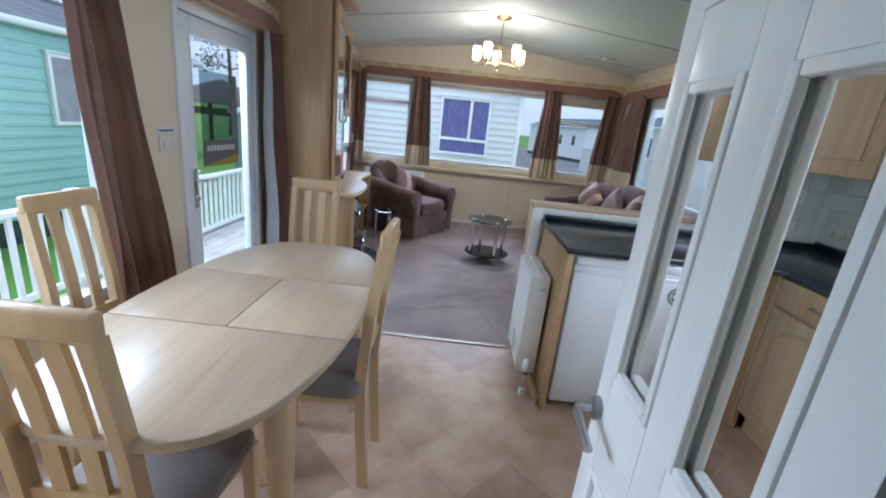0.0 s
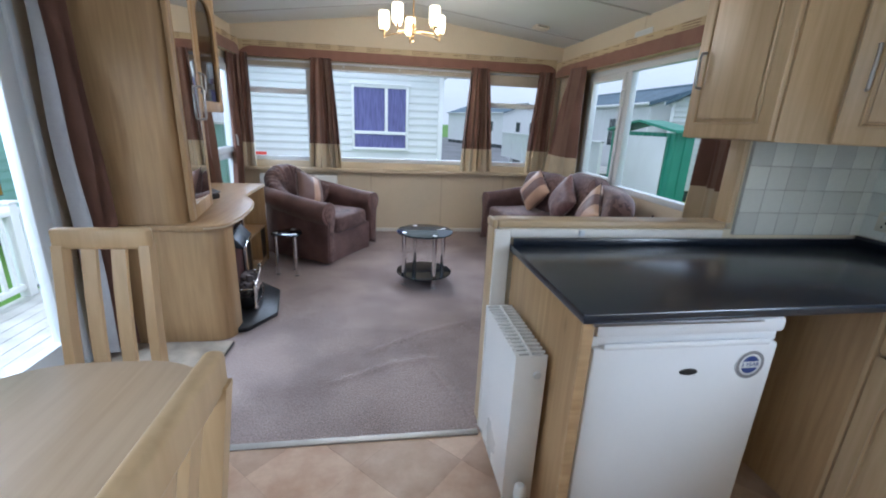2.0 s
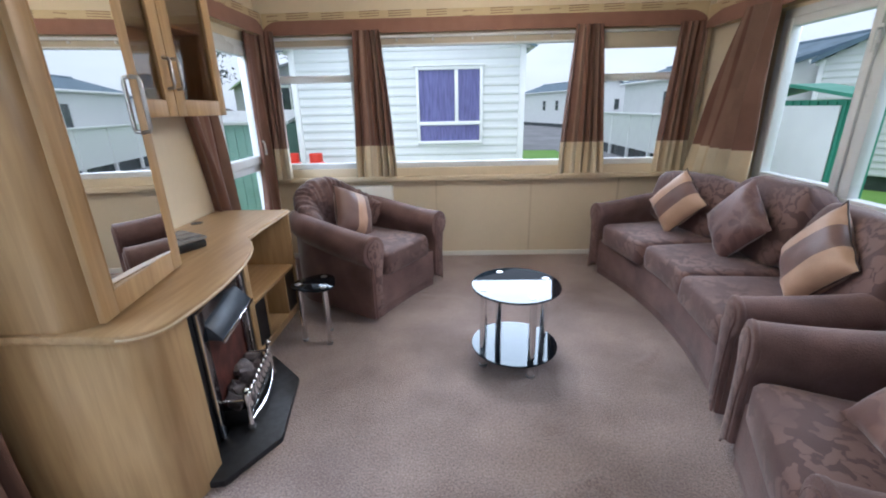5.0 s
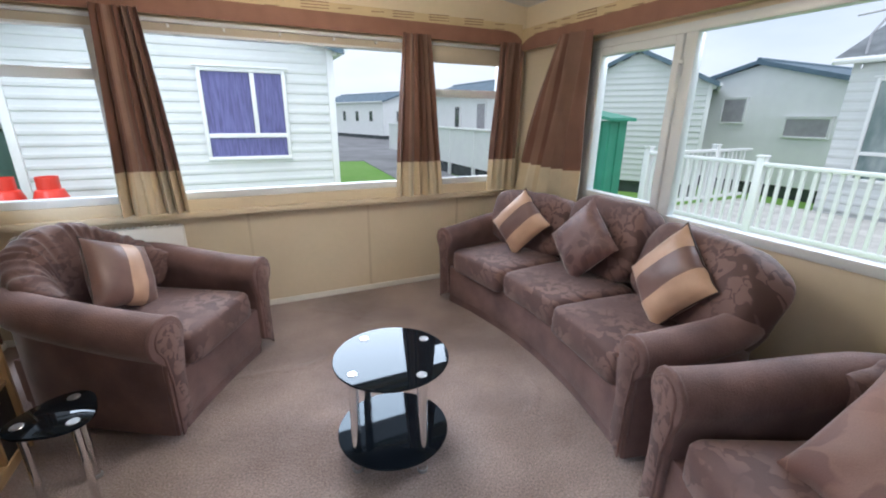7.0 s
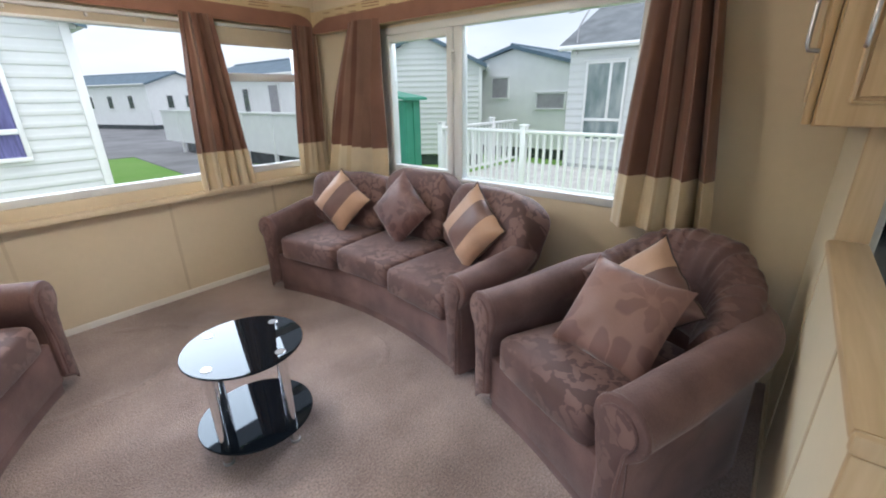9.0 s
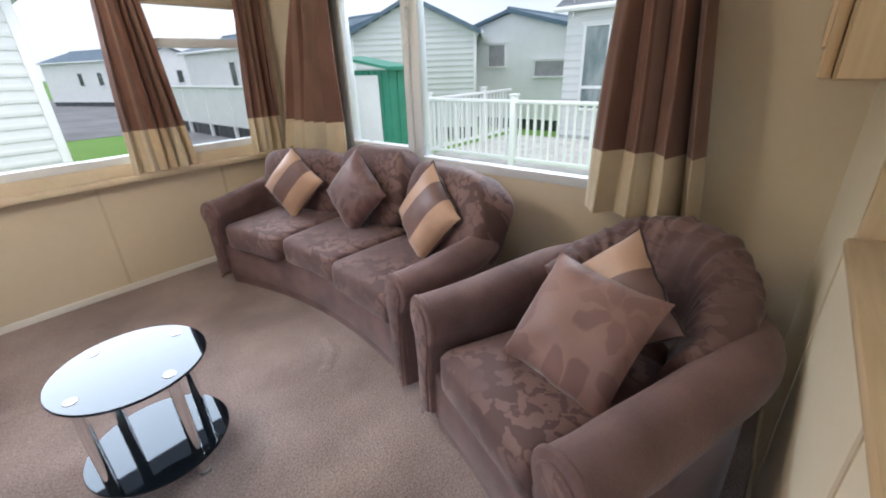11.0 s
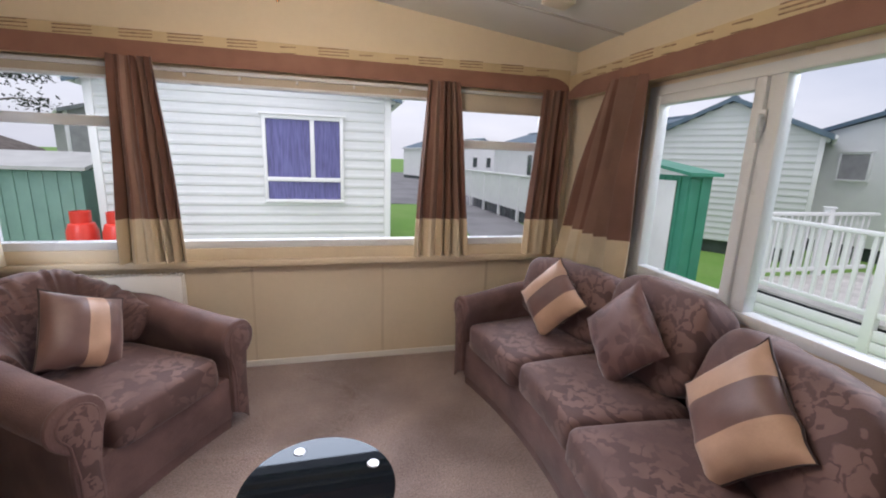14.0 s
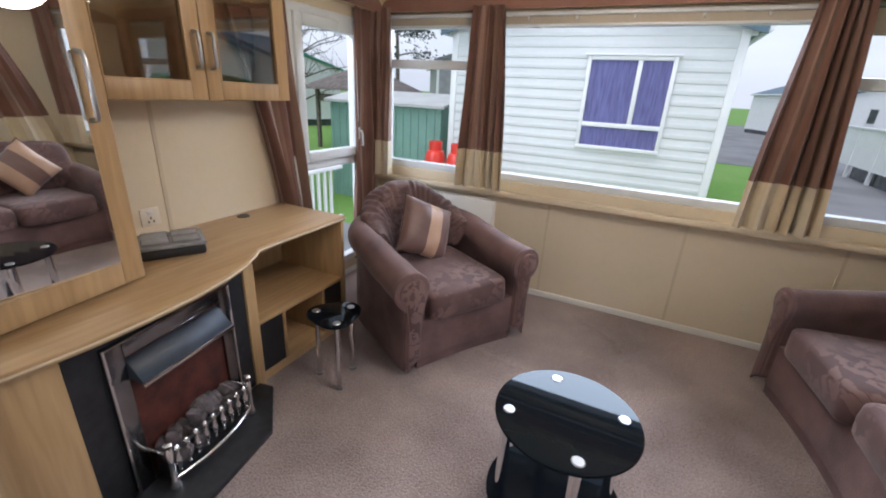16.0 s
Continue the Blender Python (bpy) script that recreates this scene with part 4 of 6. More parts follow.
# three-seat sofa along the window wall; it faces the fire
sofa, inner, cw, sy0 = tub_seat("sofa", "mauve chenille three-seat sofa with rolled arms and loose back cushions", 2.14, 0.8, 0.34, 0.6, 0.68, 0.085, 3, pose(2.287, 5.5, 0, 0, 0, -90), "")
for i, (cx, cy, ww, hh, zt, rot) in enumerate(((-0.64, 0.22, 0.68, 0.44, 0.645, 18), (-0.02, 0.27, 0.6, 0.5, 0.675, 0), (0.66, 0.21, 0.76, 0.47, 0.655, -20))):
    bm = blob(ww, 0.22, hh, 0.36, 0.5, 56, 24, 0.08, i + 20)
    part("back_cushion", bm, M_SOFAF, sofa, m=pose(cx, cy - 0.02, zt, -13, 0, rot * 0.5))
# the sofa is bent to a crescent, its arms turned in towards the room
BEND = 0.12
for ob in sofa.children:
    back_to = ob.matrix_basis.inverted()
    for v in ob.data.vertices:
        p = ob.matrix_basis @ v.co
        turn = 2 * BEND * p.x
        v.co = back_to @ Vector((p.x + p.y * math.sin(turn), p.y * math.cos(turn) - BEND * p.x * p.x, p.z))


def armchair(label, at, seed):
    ob, inner, cw, y0 = tub_seat("armchair", label, 0.955, 0.95, 0.29, 0.605, 0.69, 0.098, 1, at, "tub armchairs")
    # pleated back cushion bent round the inside of the tub
    rows, n = [], 150
    for i in range(n + 1):
        a = math.pi * (1.04 - 1.08 * i / n)
        bx, by = 0.285 * math.copysign(abs(math.cos(a)) ** 0.8, math.cos(a)), 0.09 + 0.28 * math.copysign(abs(math.sin(a)) ** 0.8, math.sin(a))
        ox, oy = math.cos(a), math.sin(a)
        end = min(1.0, min(i, n - i) / 17)
        top = 0.862 - 0.17 * abs(math.cos(a)) ** 2.4
        gather = math.sin(i * 0.78 + 1.7 * math.sin(i * 0.13 + seed)) * (0.6 + 0.4 * math.sin(i * 0.31 + seed))
        row = []
        for k in range(28):
            t = 2 * math.pi * k / 28
            th = 0.088 * (0.35 + 0.65 * end)
            hz = (top - 0.42) / 2 * (0.6 + 0.4 * end)
            c, s = math.cos(t), math.sin(t)
            c, s = math.copysign(abs(c) ** 0.7, c), math.copysign(abs(s) ** 0.75, s)
            rise = max(0.0, s) ** 1.5 * (1 - 0.35 * max(0.0, c))
            th += 0.011 * gather * rise * end
            hz += 0.007 * gather * rise * end
            q = -0.01 + th * c + 0.04 * s
            p = Vector((bx + ox * q, by + oy * q, (top + 0.42) / 2 + hz * s))
            row.append(p * (1 + 0.012 * noise.noise(p * 11)))
        rows.append(row)
    bm = grid(rows, closed=True)
    for row in (rows[0], rows[-1]):
        bm.faces.new([bm.verts.new(p) for p in row])
    bmesh.ops.remove_doubles(bm, verts=bm.verts, dist=1e-5)
    part("back_cushion", bm, M_SOFAF, ob)
    return ob


def face_dir(fx, fy):
    """The turn by which a thing built with its front at -y looks along (fx, fy)."""
    return math.degrees(math.atan2(fy, fx)) + 90


CH1, CH2 = (-0.16, 6.095, face_dir(0.86, -0.51)), (1.97, 3.825, face_dir(-0.91, 0.41))
armchair("mauve chenille tub armchair in the window corner", pose(CH1[0], CH1[1], 0, 0, 0, CH1[2]), 1)
armchair("mauve chenille tub armchair beside the half wall", pose(CH2[0], CH2[1], 0, 0, 0, CH2[2]), 4)


def scatter_cushion(label, at, size, mats, stripes=(), seed=0, puff=0.075, piping=True):
    """A square cushion in its own x-z plane, facing -y, with drawn-out corners. stripes: cuts across x from -1 to 1."""
    ob = thing("scatter_cushion", label, "cushion", at, "scatter cushions")
    n = 24
    rows = {}
    for s in (-1, 1):
        rws = []
        for j in range(n + 1):
            v = -1 + 2 * j / n
            row = []
            for i in range(n + 1):
                u = -1 + 2 * i / n
                pin = 1 - 0.15 * (1 - u * u * v * v) * (abs(u) ** 4 + abs(v) ** 4) / 2
                h = puff * ((1 - abs(u) ** 2.6) * (1 - abs(v) ** 2.6)) ** 0.55
                h *= 1 + 0.14 * noise.noise(Vector((u * 2 + seed, v * 2, s)))
                p = Vector((u * pin * size / 2, -s * h, v * pin * size / 2))
                p.z += 0.008 * noise.noise(Vector((u * 3, v * 3, seed)))
                row.append(p)
            rws.append(row)
        rows[s] = rws
    bm = bmesh.new()
    for s in (-1, 1):
        vs = [[bm.verts.new(p) for p in r] for r in rows[s]]
        for j in range(n):
            for i in range(n):
                f = bm.faces.new((vs[j][i], vs[j][i + 1], vs[j + 1][i + 1], vs[j + 1][i]))
                u = -1 + 2 * (i + 0.5) / n
                f.material_index = sum(u > c for c in stripes) % 2 if stripes else 0
    bmesh.ops.remove_doubles(bm, verts=bm.verts, dist=1e-5)
    part("cover", bm, mats, ob)
    if piping:
        r = rows[1]
        edge = r[0] + [q[-1] for q in r[1:]] + r[-1][-2::-1] + [q[0] for q in r[-2:0:-1]]
        part("piping", tube([*edge, edge[0]], 0.004, 6), M_PIPING, ob)
    return ob


STR = "peach and brown striped satin cushion"


def cushion_pose(x, y, z, face, tilt, spin):
    """face: the way it looks, in degrees as for seats; tilt: backwards; spin: in its own plane."""
    return pose(x, y, z, 0, 0, face) @ pose(0, 0, 0, -tilt) @ pose(0, 0, 0, 0, spin, 0)


scatter_cushion(STR + " in the sofa corner", cushion_pose(2.25, 6.1, 0.665, -72, 20, 38), 0.37, [M_PEACH, M_BROWNSAT], (-0.36, 0.36), 1)
scatter_cushion("plum leaf-patterned cushion standing on its corner on the sofa", cushion_pose(2.33, 5.53, 0.67, -88, 16, 40), 0.4, [M_CUSHD], (), 2, piping=False)
scatter_cushion(STR + " on the sofa", cushion_pose(2.28, 4.87, 0.67, -104, 18, 36), 0.4, [M_PEACH, M_BROWNSAT], (-0.36, 0.36), 3)
f1 = Matrix.Rotation(radians(CH1[2]), 4, "Z")
p1 = Vector((CH1[0], CH1[1], 0)) + f1 @ Vector((-0.01, 0.03, 0.625))
scatter_cushion("brown satin cushion with one peach stripe on the corner armchair", cushion_pose(*p1, CH1[2] + 6, 24, 26), 0.37, [M_BROWNSAT, M_PEACH], (-0.1, 0.45), 4)
f2 = Matrix.Rotation(radians(CH2[2]), 4, "Z")
p2 = Vector((2.0, 3.79, 0.655))
scatter_cushion("peach and brown satin cushion tucked behind another", cushion_pose(*p2, CH2[2], 20, 42), 0.36, [M_PEACH, M_BROWNSAT], (-0.25,), 5)
p3 = Vector((1.84, 3.84, 0.605))
scatter_cushion("large dusky rose cushion with leaf sprays on the armchair", cushion_pose(*p3, face_dir(-0.97, 0.2), 38, 5), 0.41, [M_CUSHF], (), 6, piping=False)

# ---- glass tables ----


def glass_table(name, label, cx, cy, r, zt, legs, low=None, lobe=0.0):
    """Round glass table; lobe: how far three lobes swell out over the legs."""
    ob = thing(name, label, "table", pose(cx, cy, 0))
    disc = [(0, -0.008), (r - 0.003, -0.008), (r, -0.005), (r, 0.0), (r - 0.002, 0.003), (0, 0.003)]
    if lobe:
        first_leg = math.atan2(legs[0][1], legs[0][0])
        turn = [2 * math.pi * i / 72 for i in range(72)]
        rim = [((r + lobe * math.cos(3 * (a - first_leg))) * math.cos(a), (r + lobe * math.cos(3 * (a - first_leg))) * math.sin(a)) for a in turn]
        part("tabletop", prism(rim, zt - 0.008, zt + 0.003, 0.0025), M_BLACKGLASS, ob, "three-lobed black glass top")
    else:
        part("tabletop", lathe(disc, 64, (0, 0, zt)), M_BLACKGLASS, ob, "round black glass top")
    if low:
        part("lower_shelf", lathe(disc, 64, (0, 0, low)), M_BLACKGLASS, ob, "round black glass shelf")
    for x, y in legs:
        part("leg", tube([(x, y, 0.012), (x, y, zt - 0.009)], 0.019 if low else 0.013, 18), M_CHROME, ob)
        part("foot", lathe([(0, 0), (0.022 if low else 0.018, 0), (0.022 if low else 0.018, 0.012), (0, 0.013)], 18, (x, y, 0)), M_STEEL, ob)
        part("cap", lathe([(0, 0.006), (0.018, 0.006), (0.021, 0.003), (0, 0.0032)], 18, (x, y, zt)), M_STEEL, ob, "round satin metal cap")
    return ob


glass_table("coffee_table", "round black glass coffee table on four chrome legs", 0.915, 5.075, 0.24, 0.46, ((-0.07, 0.175), (0.175, 0.07), (-0.18, -0.07), (0.065, -0.18)), 0.1)
glass_table("side_table", "small three-lobed black glass table on three chrome legs", -0.268, 5.31, 0.13, 0.38, ((0.07, -0.07), (-0.096, -0.026), (0.026, 0.096)), lobe=0.012)

# ---- fireplace unit ----
fu = thing("fireplace_unit", "oak laminate fire surround with mantel shelf and open shelves", "fireplace unit")
pil = [(XL, 4.1), (-0.47, 4.1)] + [(-0.47 + 0.1 * math.sin(a), 4.2 - 0.1 * math.cos(a)) for a in (math.pi / 2 * i / 8 for i in range(1, 9))] + [(-0.37, 4.29), (-0.5, 4.29), (XL, 4.29)]
part("side_cabinet", prism(pil, 0.0, 0.705, 0.002), M_OAK, fu)
part("fire_back", box(XL, 4.29, 0, -0.64, 5.03, 0.705), M_OAK, fu)
# the front of the fire stands at a slant: its far end further back
SLANT = pose(-0.418, 4.3, 0, 0, 0, 10) @ pose(0.418, -4.3, 0)
part("pilaster", box(-0.62, 5.04, 0.0, -0.41, 5.105, 0.705, 0.004), M_OAK, fu, m=SLANT)
part("inner_strip", box(-0.5, 4.262, 0.0, -0.412, 4.288, 0.705, 0.003), M_OAK, fu, m=SLANT)
for z0, z1 in ((0.0, 0.05), (0.33, 0.352)):
    part("shelf", box(XL, 5.035, z0, -0.56, 5.72, z1, 0.003), M_OAKH, fu)
for y0, y1, v0, v1 in ((5.25, 5.268, 5.037, 5.248), (5.55, 5.568, 5.57, 5.718)):
    part("upright", box(XL, y0, 0.05, -0.563, y1, 0.33, 0.002), M_OAK, fu)
    part("blank_panel", box(XL + 0.02, v0, 0.052, -0.567, v1, 0.328), M_BLACKPL, fu, "black blanking panel")
part("side_panel", box(XL, 5.72, 0.0, -0.55, 5.745, 0.705, 0.003), M_OAK, fu)
part("back_board", box(XL + 0.001, 5.035, 0.0, XL + 0.012, 5.72, 0.705), M_OAK, fu)
front = [(-0.46, 4.085)] + [(-0.46 + 0.115 * math.sin(a), 4.2 - 0.115 * math.cos(a)) for a in (math.pi / 2 * i / 8 for i in range(1, 9))]
front += [(-0.336, 4.36), (-0.34, 4.5), (-0.362, 4.7), (-0.4, 4.86), (-0.44, 4.97), (-0.475, 5.03), (-0.5, 5.08), (-0.535, 5.12), (-0.545, 5.3), (-0.548, 5.6), (-0.55, 5.765)]
part("mantel_shelf", prism([(XL, 4.085), *front, (XL, 5.765)], 0.705, 0.737, 0.009), M_OAKH, fu, "shaped oak laminate shelf")
part("surround_panel", plate([(4.29, 0.03), (5.04, 0.03), (5.04, 0.705), (4.29, 0.705)], -0.52, -0.42, TO_YZ, 0.003), M_GRANITE, fu, "black stone-effect panel", SLANT)

edge = [(x + 0.002, y, 0.721) for x, y in front]
part("shelf_edging", tube(edge, 0.005, 6), M_EDGING, fu, "pale edging strip")

he = thing("hearth", "black slab hearth with cut corners on the carpet", "hearth", SLANT)
part("slab", prism([(-0.418, 4.19), (-0.335, 4.19), (-0.16, 4.39), (-0.16, 4.82), (-0.335, 5.06), (-0.418, 5.06)], 0.0, 0.03, 0.005), M_GRANITE, he)

fi = thing("electric_fire", "steel-framed electric fire with grey coals and chrome fret", "fire", SLANT @ pose(0, 0.033, 0))
X0 = -0.418
bm = bmesh.new()
for y0, y1, z0, z1 in ((4.372, 4.436, 0.03, 0.64), (4.842, 4.9, 0.03, 0.64), (4.436, 4.842, 0.575, 0.64)):
    box(X0, y0, z0, X0 + 0.018, y1, z1, 0.004, bm)
part("frame", bm, M_NICKEL, fi)
part("frame_bead", tube([(X0 + 0.018, 4.375, 0.03), (X0 + 0.018, 4.375, 0.637), (X0 + 0.018, 4.897, 0.637), (X0 + 0.018, 4.897, 0.03)], 0.006, 8), M_CHROME, fi, "polished outer trim")
part("fire_back", box(X0 + 0.0005, 4.436, 0.05, X0 + 0.002, 4.842, 0.575), M_FIREGLOW, fi, "dark red glowing-effect back")
part("hood", plate([(X0 + 0.004, 0.562), (X0 + 0.018, 0.557), (X0 + 0.072, 0.49), (X0 + 0.072, 0.478), (X0 + 0.004, 0.49)], -4.84, -4.438, TO_XZ, 0.003), M_HOOD, fi)
part("hood_lip", box(X0 + 0.069, 4.434, 0.472, X0 + 0.081, 4.844, 0.487, 0.003), M_CHROME, fi)
part("burner_tray", box(X0 + 0.002, 4.46, 0.031, X0 + 0.1, 4.81, 0.12, 0.006), M_BLACKPL, fi)
rnd = random.Random(4)
for i in range(22):
    s = rnd.uniform(0.045, 0.07)
    c = blob(s * 1.3, s * 0.8, s * 0.6, 0.3, 0.35, 10, 7, 1.3, i * 3)
    part("coal", c, M_COAL, fi, m=pose(X0 + rnd.uniform(0.03, 0.085), 4.47 + 0.34 * (i % 11) / 10, 0.14 + 0.035 * (i // 11) + rnd.uniform(-0.01, 0.01), rnd.uniform(0, 90), rnd.uniform(0, 90), 0))
fx = X0 + 0.115
part("fret_rail", tube([(fx, 4.44, 0.185), (fx, 4.83, 0.185)], 0.008), M_BLACKPL, fi)
part("fret_foot", tube([(fx + 0.005, 4.44, 0.075), (fx + 0.025, 4.55, 0.07), (fx + 0.03, 4.635, 0.068), (fx + 0.025, 4.72, 0.07), (fx + 0.005, 4.83, 0.075)], 0.009), M_CHROME, fi)
for i in range(9):
    y = 4.465 + 0.34 * i / 8
    part("spindle", lathe([(0, 0.085), (0.007, 0.09), (0.005, 0.1), (0.013, 0.125), (0.015, 0.145), (0.008, 0.165), (0.012, 0.185), (0.012, 0.195), (0.004, 0.205), (0, 0.206)], 12, (fx, y, 0)), M_CHROME, fi)
for y in (4.435, 4.835):
    part("fret_post", lathe([(0, 0.03), (0.02, 0.03), (0.022, 0.05), (0.012, 0.07), (0.01, 0.15), (0.014, 0.2), (0.008, 0.215), (0.015, 0.235), (0, 0.25)], 14, (fx, y, 0)), M_CHROME, fi)
    part("fret_arm", tube([(fx, y, 0.185), (X0 + 0.02, y, 0.185)], 0.006), M_CHROME, fi)

# tall cupboard with a mirrored door
tc_ = thing("tall_cupboard", "tall oak laminate cupboard with an arched mirror door", "cupboard")
body = [(XL, 4.1), (-0.655, 4.1)] + [(-0.655 + 0.1 * math.sin(a), 4.2 - 0.1 * math.cos(a)) for a in (math.pi / 2 * i / 8 for i in range(1, 9))] + [(-0.641, 4.69), (XL, 4.69)]
part("body", prism(body, 0.737, 2.27, 0.003), M_OAK, tc_)
DOORM = pose(-0.545, 4.14, 0.75, 0, 0, 99.3)


def framed_door(parent, m, w, h, st, glass_mat, arch=True, th=0.022, handle=None, mat=M_OAK, inner="mirror", name="door", grip=0.14, skew=0.0):
    """A frame-and-panel door in its own x-z plane (x from 0 to w), its face at -y; the opening has an arched head."""
    n = 14
    x0, x1, z0, z1 = st, w - st, st * 1.1, h - st
    rise = min((x1 - x0) * 0.45, 0.16) if arch else 0
    cx, rx = (x0 + x1) / 2, (x1 - x0) / 2
    head = [(cx - rx * math.cos(math.pi * i / n), z1 - rise + rise * math.sin(math.pi * i / n)) for i in range(n + 1)] if arch else [(x0, z1), (x1, z1)]
    fm = bmesh.new()
    for q in ((0, 0, x0, h), (x1, 0, w, h)):
        box(q[0], -th, q[1], q[2], 0, q[3], 0.003, fm)
    box(x0, -th, 0, x1, 0, z0, 0.003, fm)
    for p, q in zip(head, head[1:]):
        join(fm, plate([p, q, (q[0], h), (p[0], h)], 0, th, TO_XZ))
    dr = part(name, fm, mat, parent, m=m)
    pn = [(x0, z0), (x1, z0)] + head[::-1]
    sheet = plate(pn, 0.004, 0.008, TO_XZ)
    if skew:  # the pane sits slightly turned in its rebate
        sheet.transform(pose(cx, -0.005, 0, 0, 0, skew) @ pose(-cx, 0, 0))
    part(inner, sheet, glass_mat, dr, flat=True)
    bead = [(x, -th + 0.002, z) for x, z in pn]
    part("bead", tube([*bead, bead[0]], 0.005, 6), mat, dr)
    if handle:
        hx, hz = handle
        part("handle", tube([(hx, -th, hz), (hx, -th - 0.028, hz + 0.004), (hx, -th - 0.032, hz + 0.02), (hx, -th - 0.032, hz + grip - 0.02), (hx, -th - 0.028, hz + grip - 0.004), (hx, -th, hz + grip)], 0.008), M_STEEL, dr, "satin nickel bar handle")
    return dr


framed_door(tc_, DOORM, 0.54, 1.445, 0.075, M_MIRROR, handle=(0.478, 0.56), grip=0.2, skew=-3.3)
gc = thing("glazed_wall_cupboard", "oak laminate wall cupboard with two arched glass doors", "cupboard")
gb = bmesh.new()
for q in ((XL, 4.7, 1.36, -0.822, 5.65, 1.38), (XL, 4.7, 2.23, -0.822, 5.65, 2.25), (XL, 4.7, 1.38, -0.822, 4.72, 2.23), (XL, 5.63, 1.38, -0.822, 5.65, 2.23), (XL, 4.72, 1.38, XL + 0.01, 5.63, 2.23), (XL, 4.72, 1.8, -0.87, 5.63, 1.815)):
    box(*q, 0.002, gb)
part("carcass", gb, M_OAKH, gc)
framed_door(gc, pose(-0.822, 4.705, 1.362, 0, 0, 90), 0.468, 0.885, 0.07, M_GLASSD, handle=(0.435, 0.13), inner="pane")
framed_door(gc, pose(-0.822, 5.178, 1.362, 0, 0, 90), 0.468, 0.885, 0.07, M_GLASSD, handle=(0.03, 0.13), inner="pane")
cn = bmesh.new()
box(XL, 4.08, 2.25, -0.5, 4.72, 2.29, 0.01, cn)
box(XL, 4.72, 2.25, -0.82, 5.68, 2.29, 0.01, cn)
cnt = thing("cornice", "oak laminate cornice strip over the cupboards", "cornice")
part("moulding", cn, M_OAKH, cnt)

# odds on the mantel
bx = thing("tray_box", "black plastic box with a clear lid lying on the mantel shelf", "box", pose(-0.8, 4.9, 0.737, 0, 0, 62))
part("base", box(-0.12, -0.095, 0.0, 0.12, 0.095, 0.042, 0.012), M_BLACKPL, bx)
part("lid", box(-0.124, -0.099, 0.043, 0.124, 0.099, 0.06, 0.006), M_LID, bx, "grey translucent lid")
for dx, w, dy, d in ((-0.06, 0.05, 0, 0.085), (0.052, 0.052, -0.045, 0.04), (0.052, 0.052, 0.045, 0.04)):
    part("compartment", box(dx - w, dy - d, 0.06, dx + w, dy + d, 0.072, 0.008), M_LID, bx)
gr = thing("cable_grommet", "dark oval cable grommet set in the shelf", "grommet", pose(-0.99, 5.42, 0.737))
part("ring", lathe([(0, 0.001), (0.02, 0.001), (0.022, 0.004), (0.032, 0.004), (0.034, 0)], 24), M_BLACKPL, gr)


def socket(label, m, switch=2, name="wall_socket"):
    """A face plate in its own x-z plane, facing -y."""
    ob = thing(name, label, "socket", m, "wall plates")
    w = 0.146 if switch == 2 else 0.086
    part("plate", box(-w / 2, -0.009, -0.043, w / 2, 0, 0.043, 0.004), M_PLASTIC, ob)
    for i in range(switch):
        c = (-w / 4 + w / 2 * i) if switch == 2 else 0
        part("rocker", box(c - 0.012, -0.013, 0.012, c + 0.012, -0.009, 0.03, 0.002), M_WHITEPR, ob)
        for dx, dz in ((0, -0.004), (-0.011, -0.022), (0.011, -0.022)):
            part("slot", box(c + dx - 0.003, -0.0095, dz - 0.005, c + dx + 0.003, -0.0088, dz + 0.005), M_DARK, ob)
    return ob


socket("cream aerial socket plate above the mantel shelf", pose(XL, 4.97, 0.83, 0, 0, 90), 1, "aerial_socket")
sw = thing("light_switch", "cream double light switch under a small printed strip", "switch", pose(XL, 2.9, 1.13, 0, 0, 90))
part("plate", box(-0.073, -0.009, -0.043, 0.073, 0, 0.043, 0.004), M_PLASTIC, sw)
for c in (-0.035, 0.035):
    part("rocker", box(c - 0.01, -0.014, -0.015, c + 0.01, -0.009, 0.015, 0.002), M_WHITEPR, sw)
st_ = thing("label_strip", "white label strip with a line of small print", "label", pose(XL, 2.9, 1.2, 0, 0, 90))
part("strip", box(-0.08, -0.003, -0.016, 0.08, 0, 0.016), M_WHITEPR, st_)
part("print_line", box(-0.07, -0.0036, -0.005, 0.05, -0.003, 0.004), M_BLUE, st_)

# ---- lamp and ceiling fittings ----
CHX, CHY, ARM = 0.805, 5.4, 0.245
ch = thing("chandelier", "brass five-arm chandelier with lit frosted glass shades", "ceiling lamp", pose(CHX, CHY, 0))
part("rose", lathe([(0, 2.495), (0.078, 2.492), (0.08, 2.482), (0.06, 2.47), (0.02, 2.455), (0, 2.455)], 28), M_BRASS, ch)
gl = new("chandelier_light", bpy.data.lights.new("chandelier_light", "POINT"))
gl.data.energy, gl.data.color, gl.data.shadow_soft_size = 30, (1.0, 0.87, 0.7), 0.2
gl.location = (CHX, CHY, 1.94)
part("stem", tube([(0, 0, 2.46), (0, 0, 2.1)], 0.006), M_BRASS, ch)
part("hub", lathe([(0, 2.125), (0.01, 2.12), (0.018, 2.095), (0.012, 2.075), (0.02, 2.055), (0.011, 2.03), (0.004, 2.0), (0.008, 1.99), (0, 1.98)], 18), M_BRASS, ch)
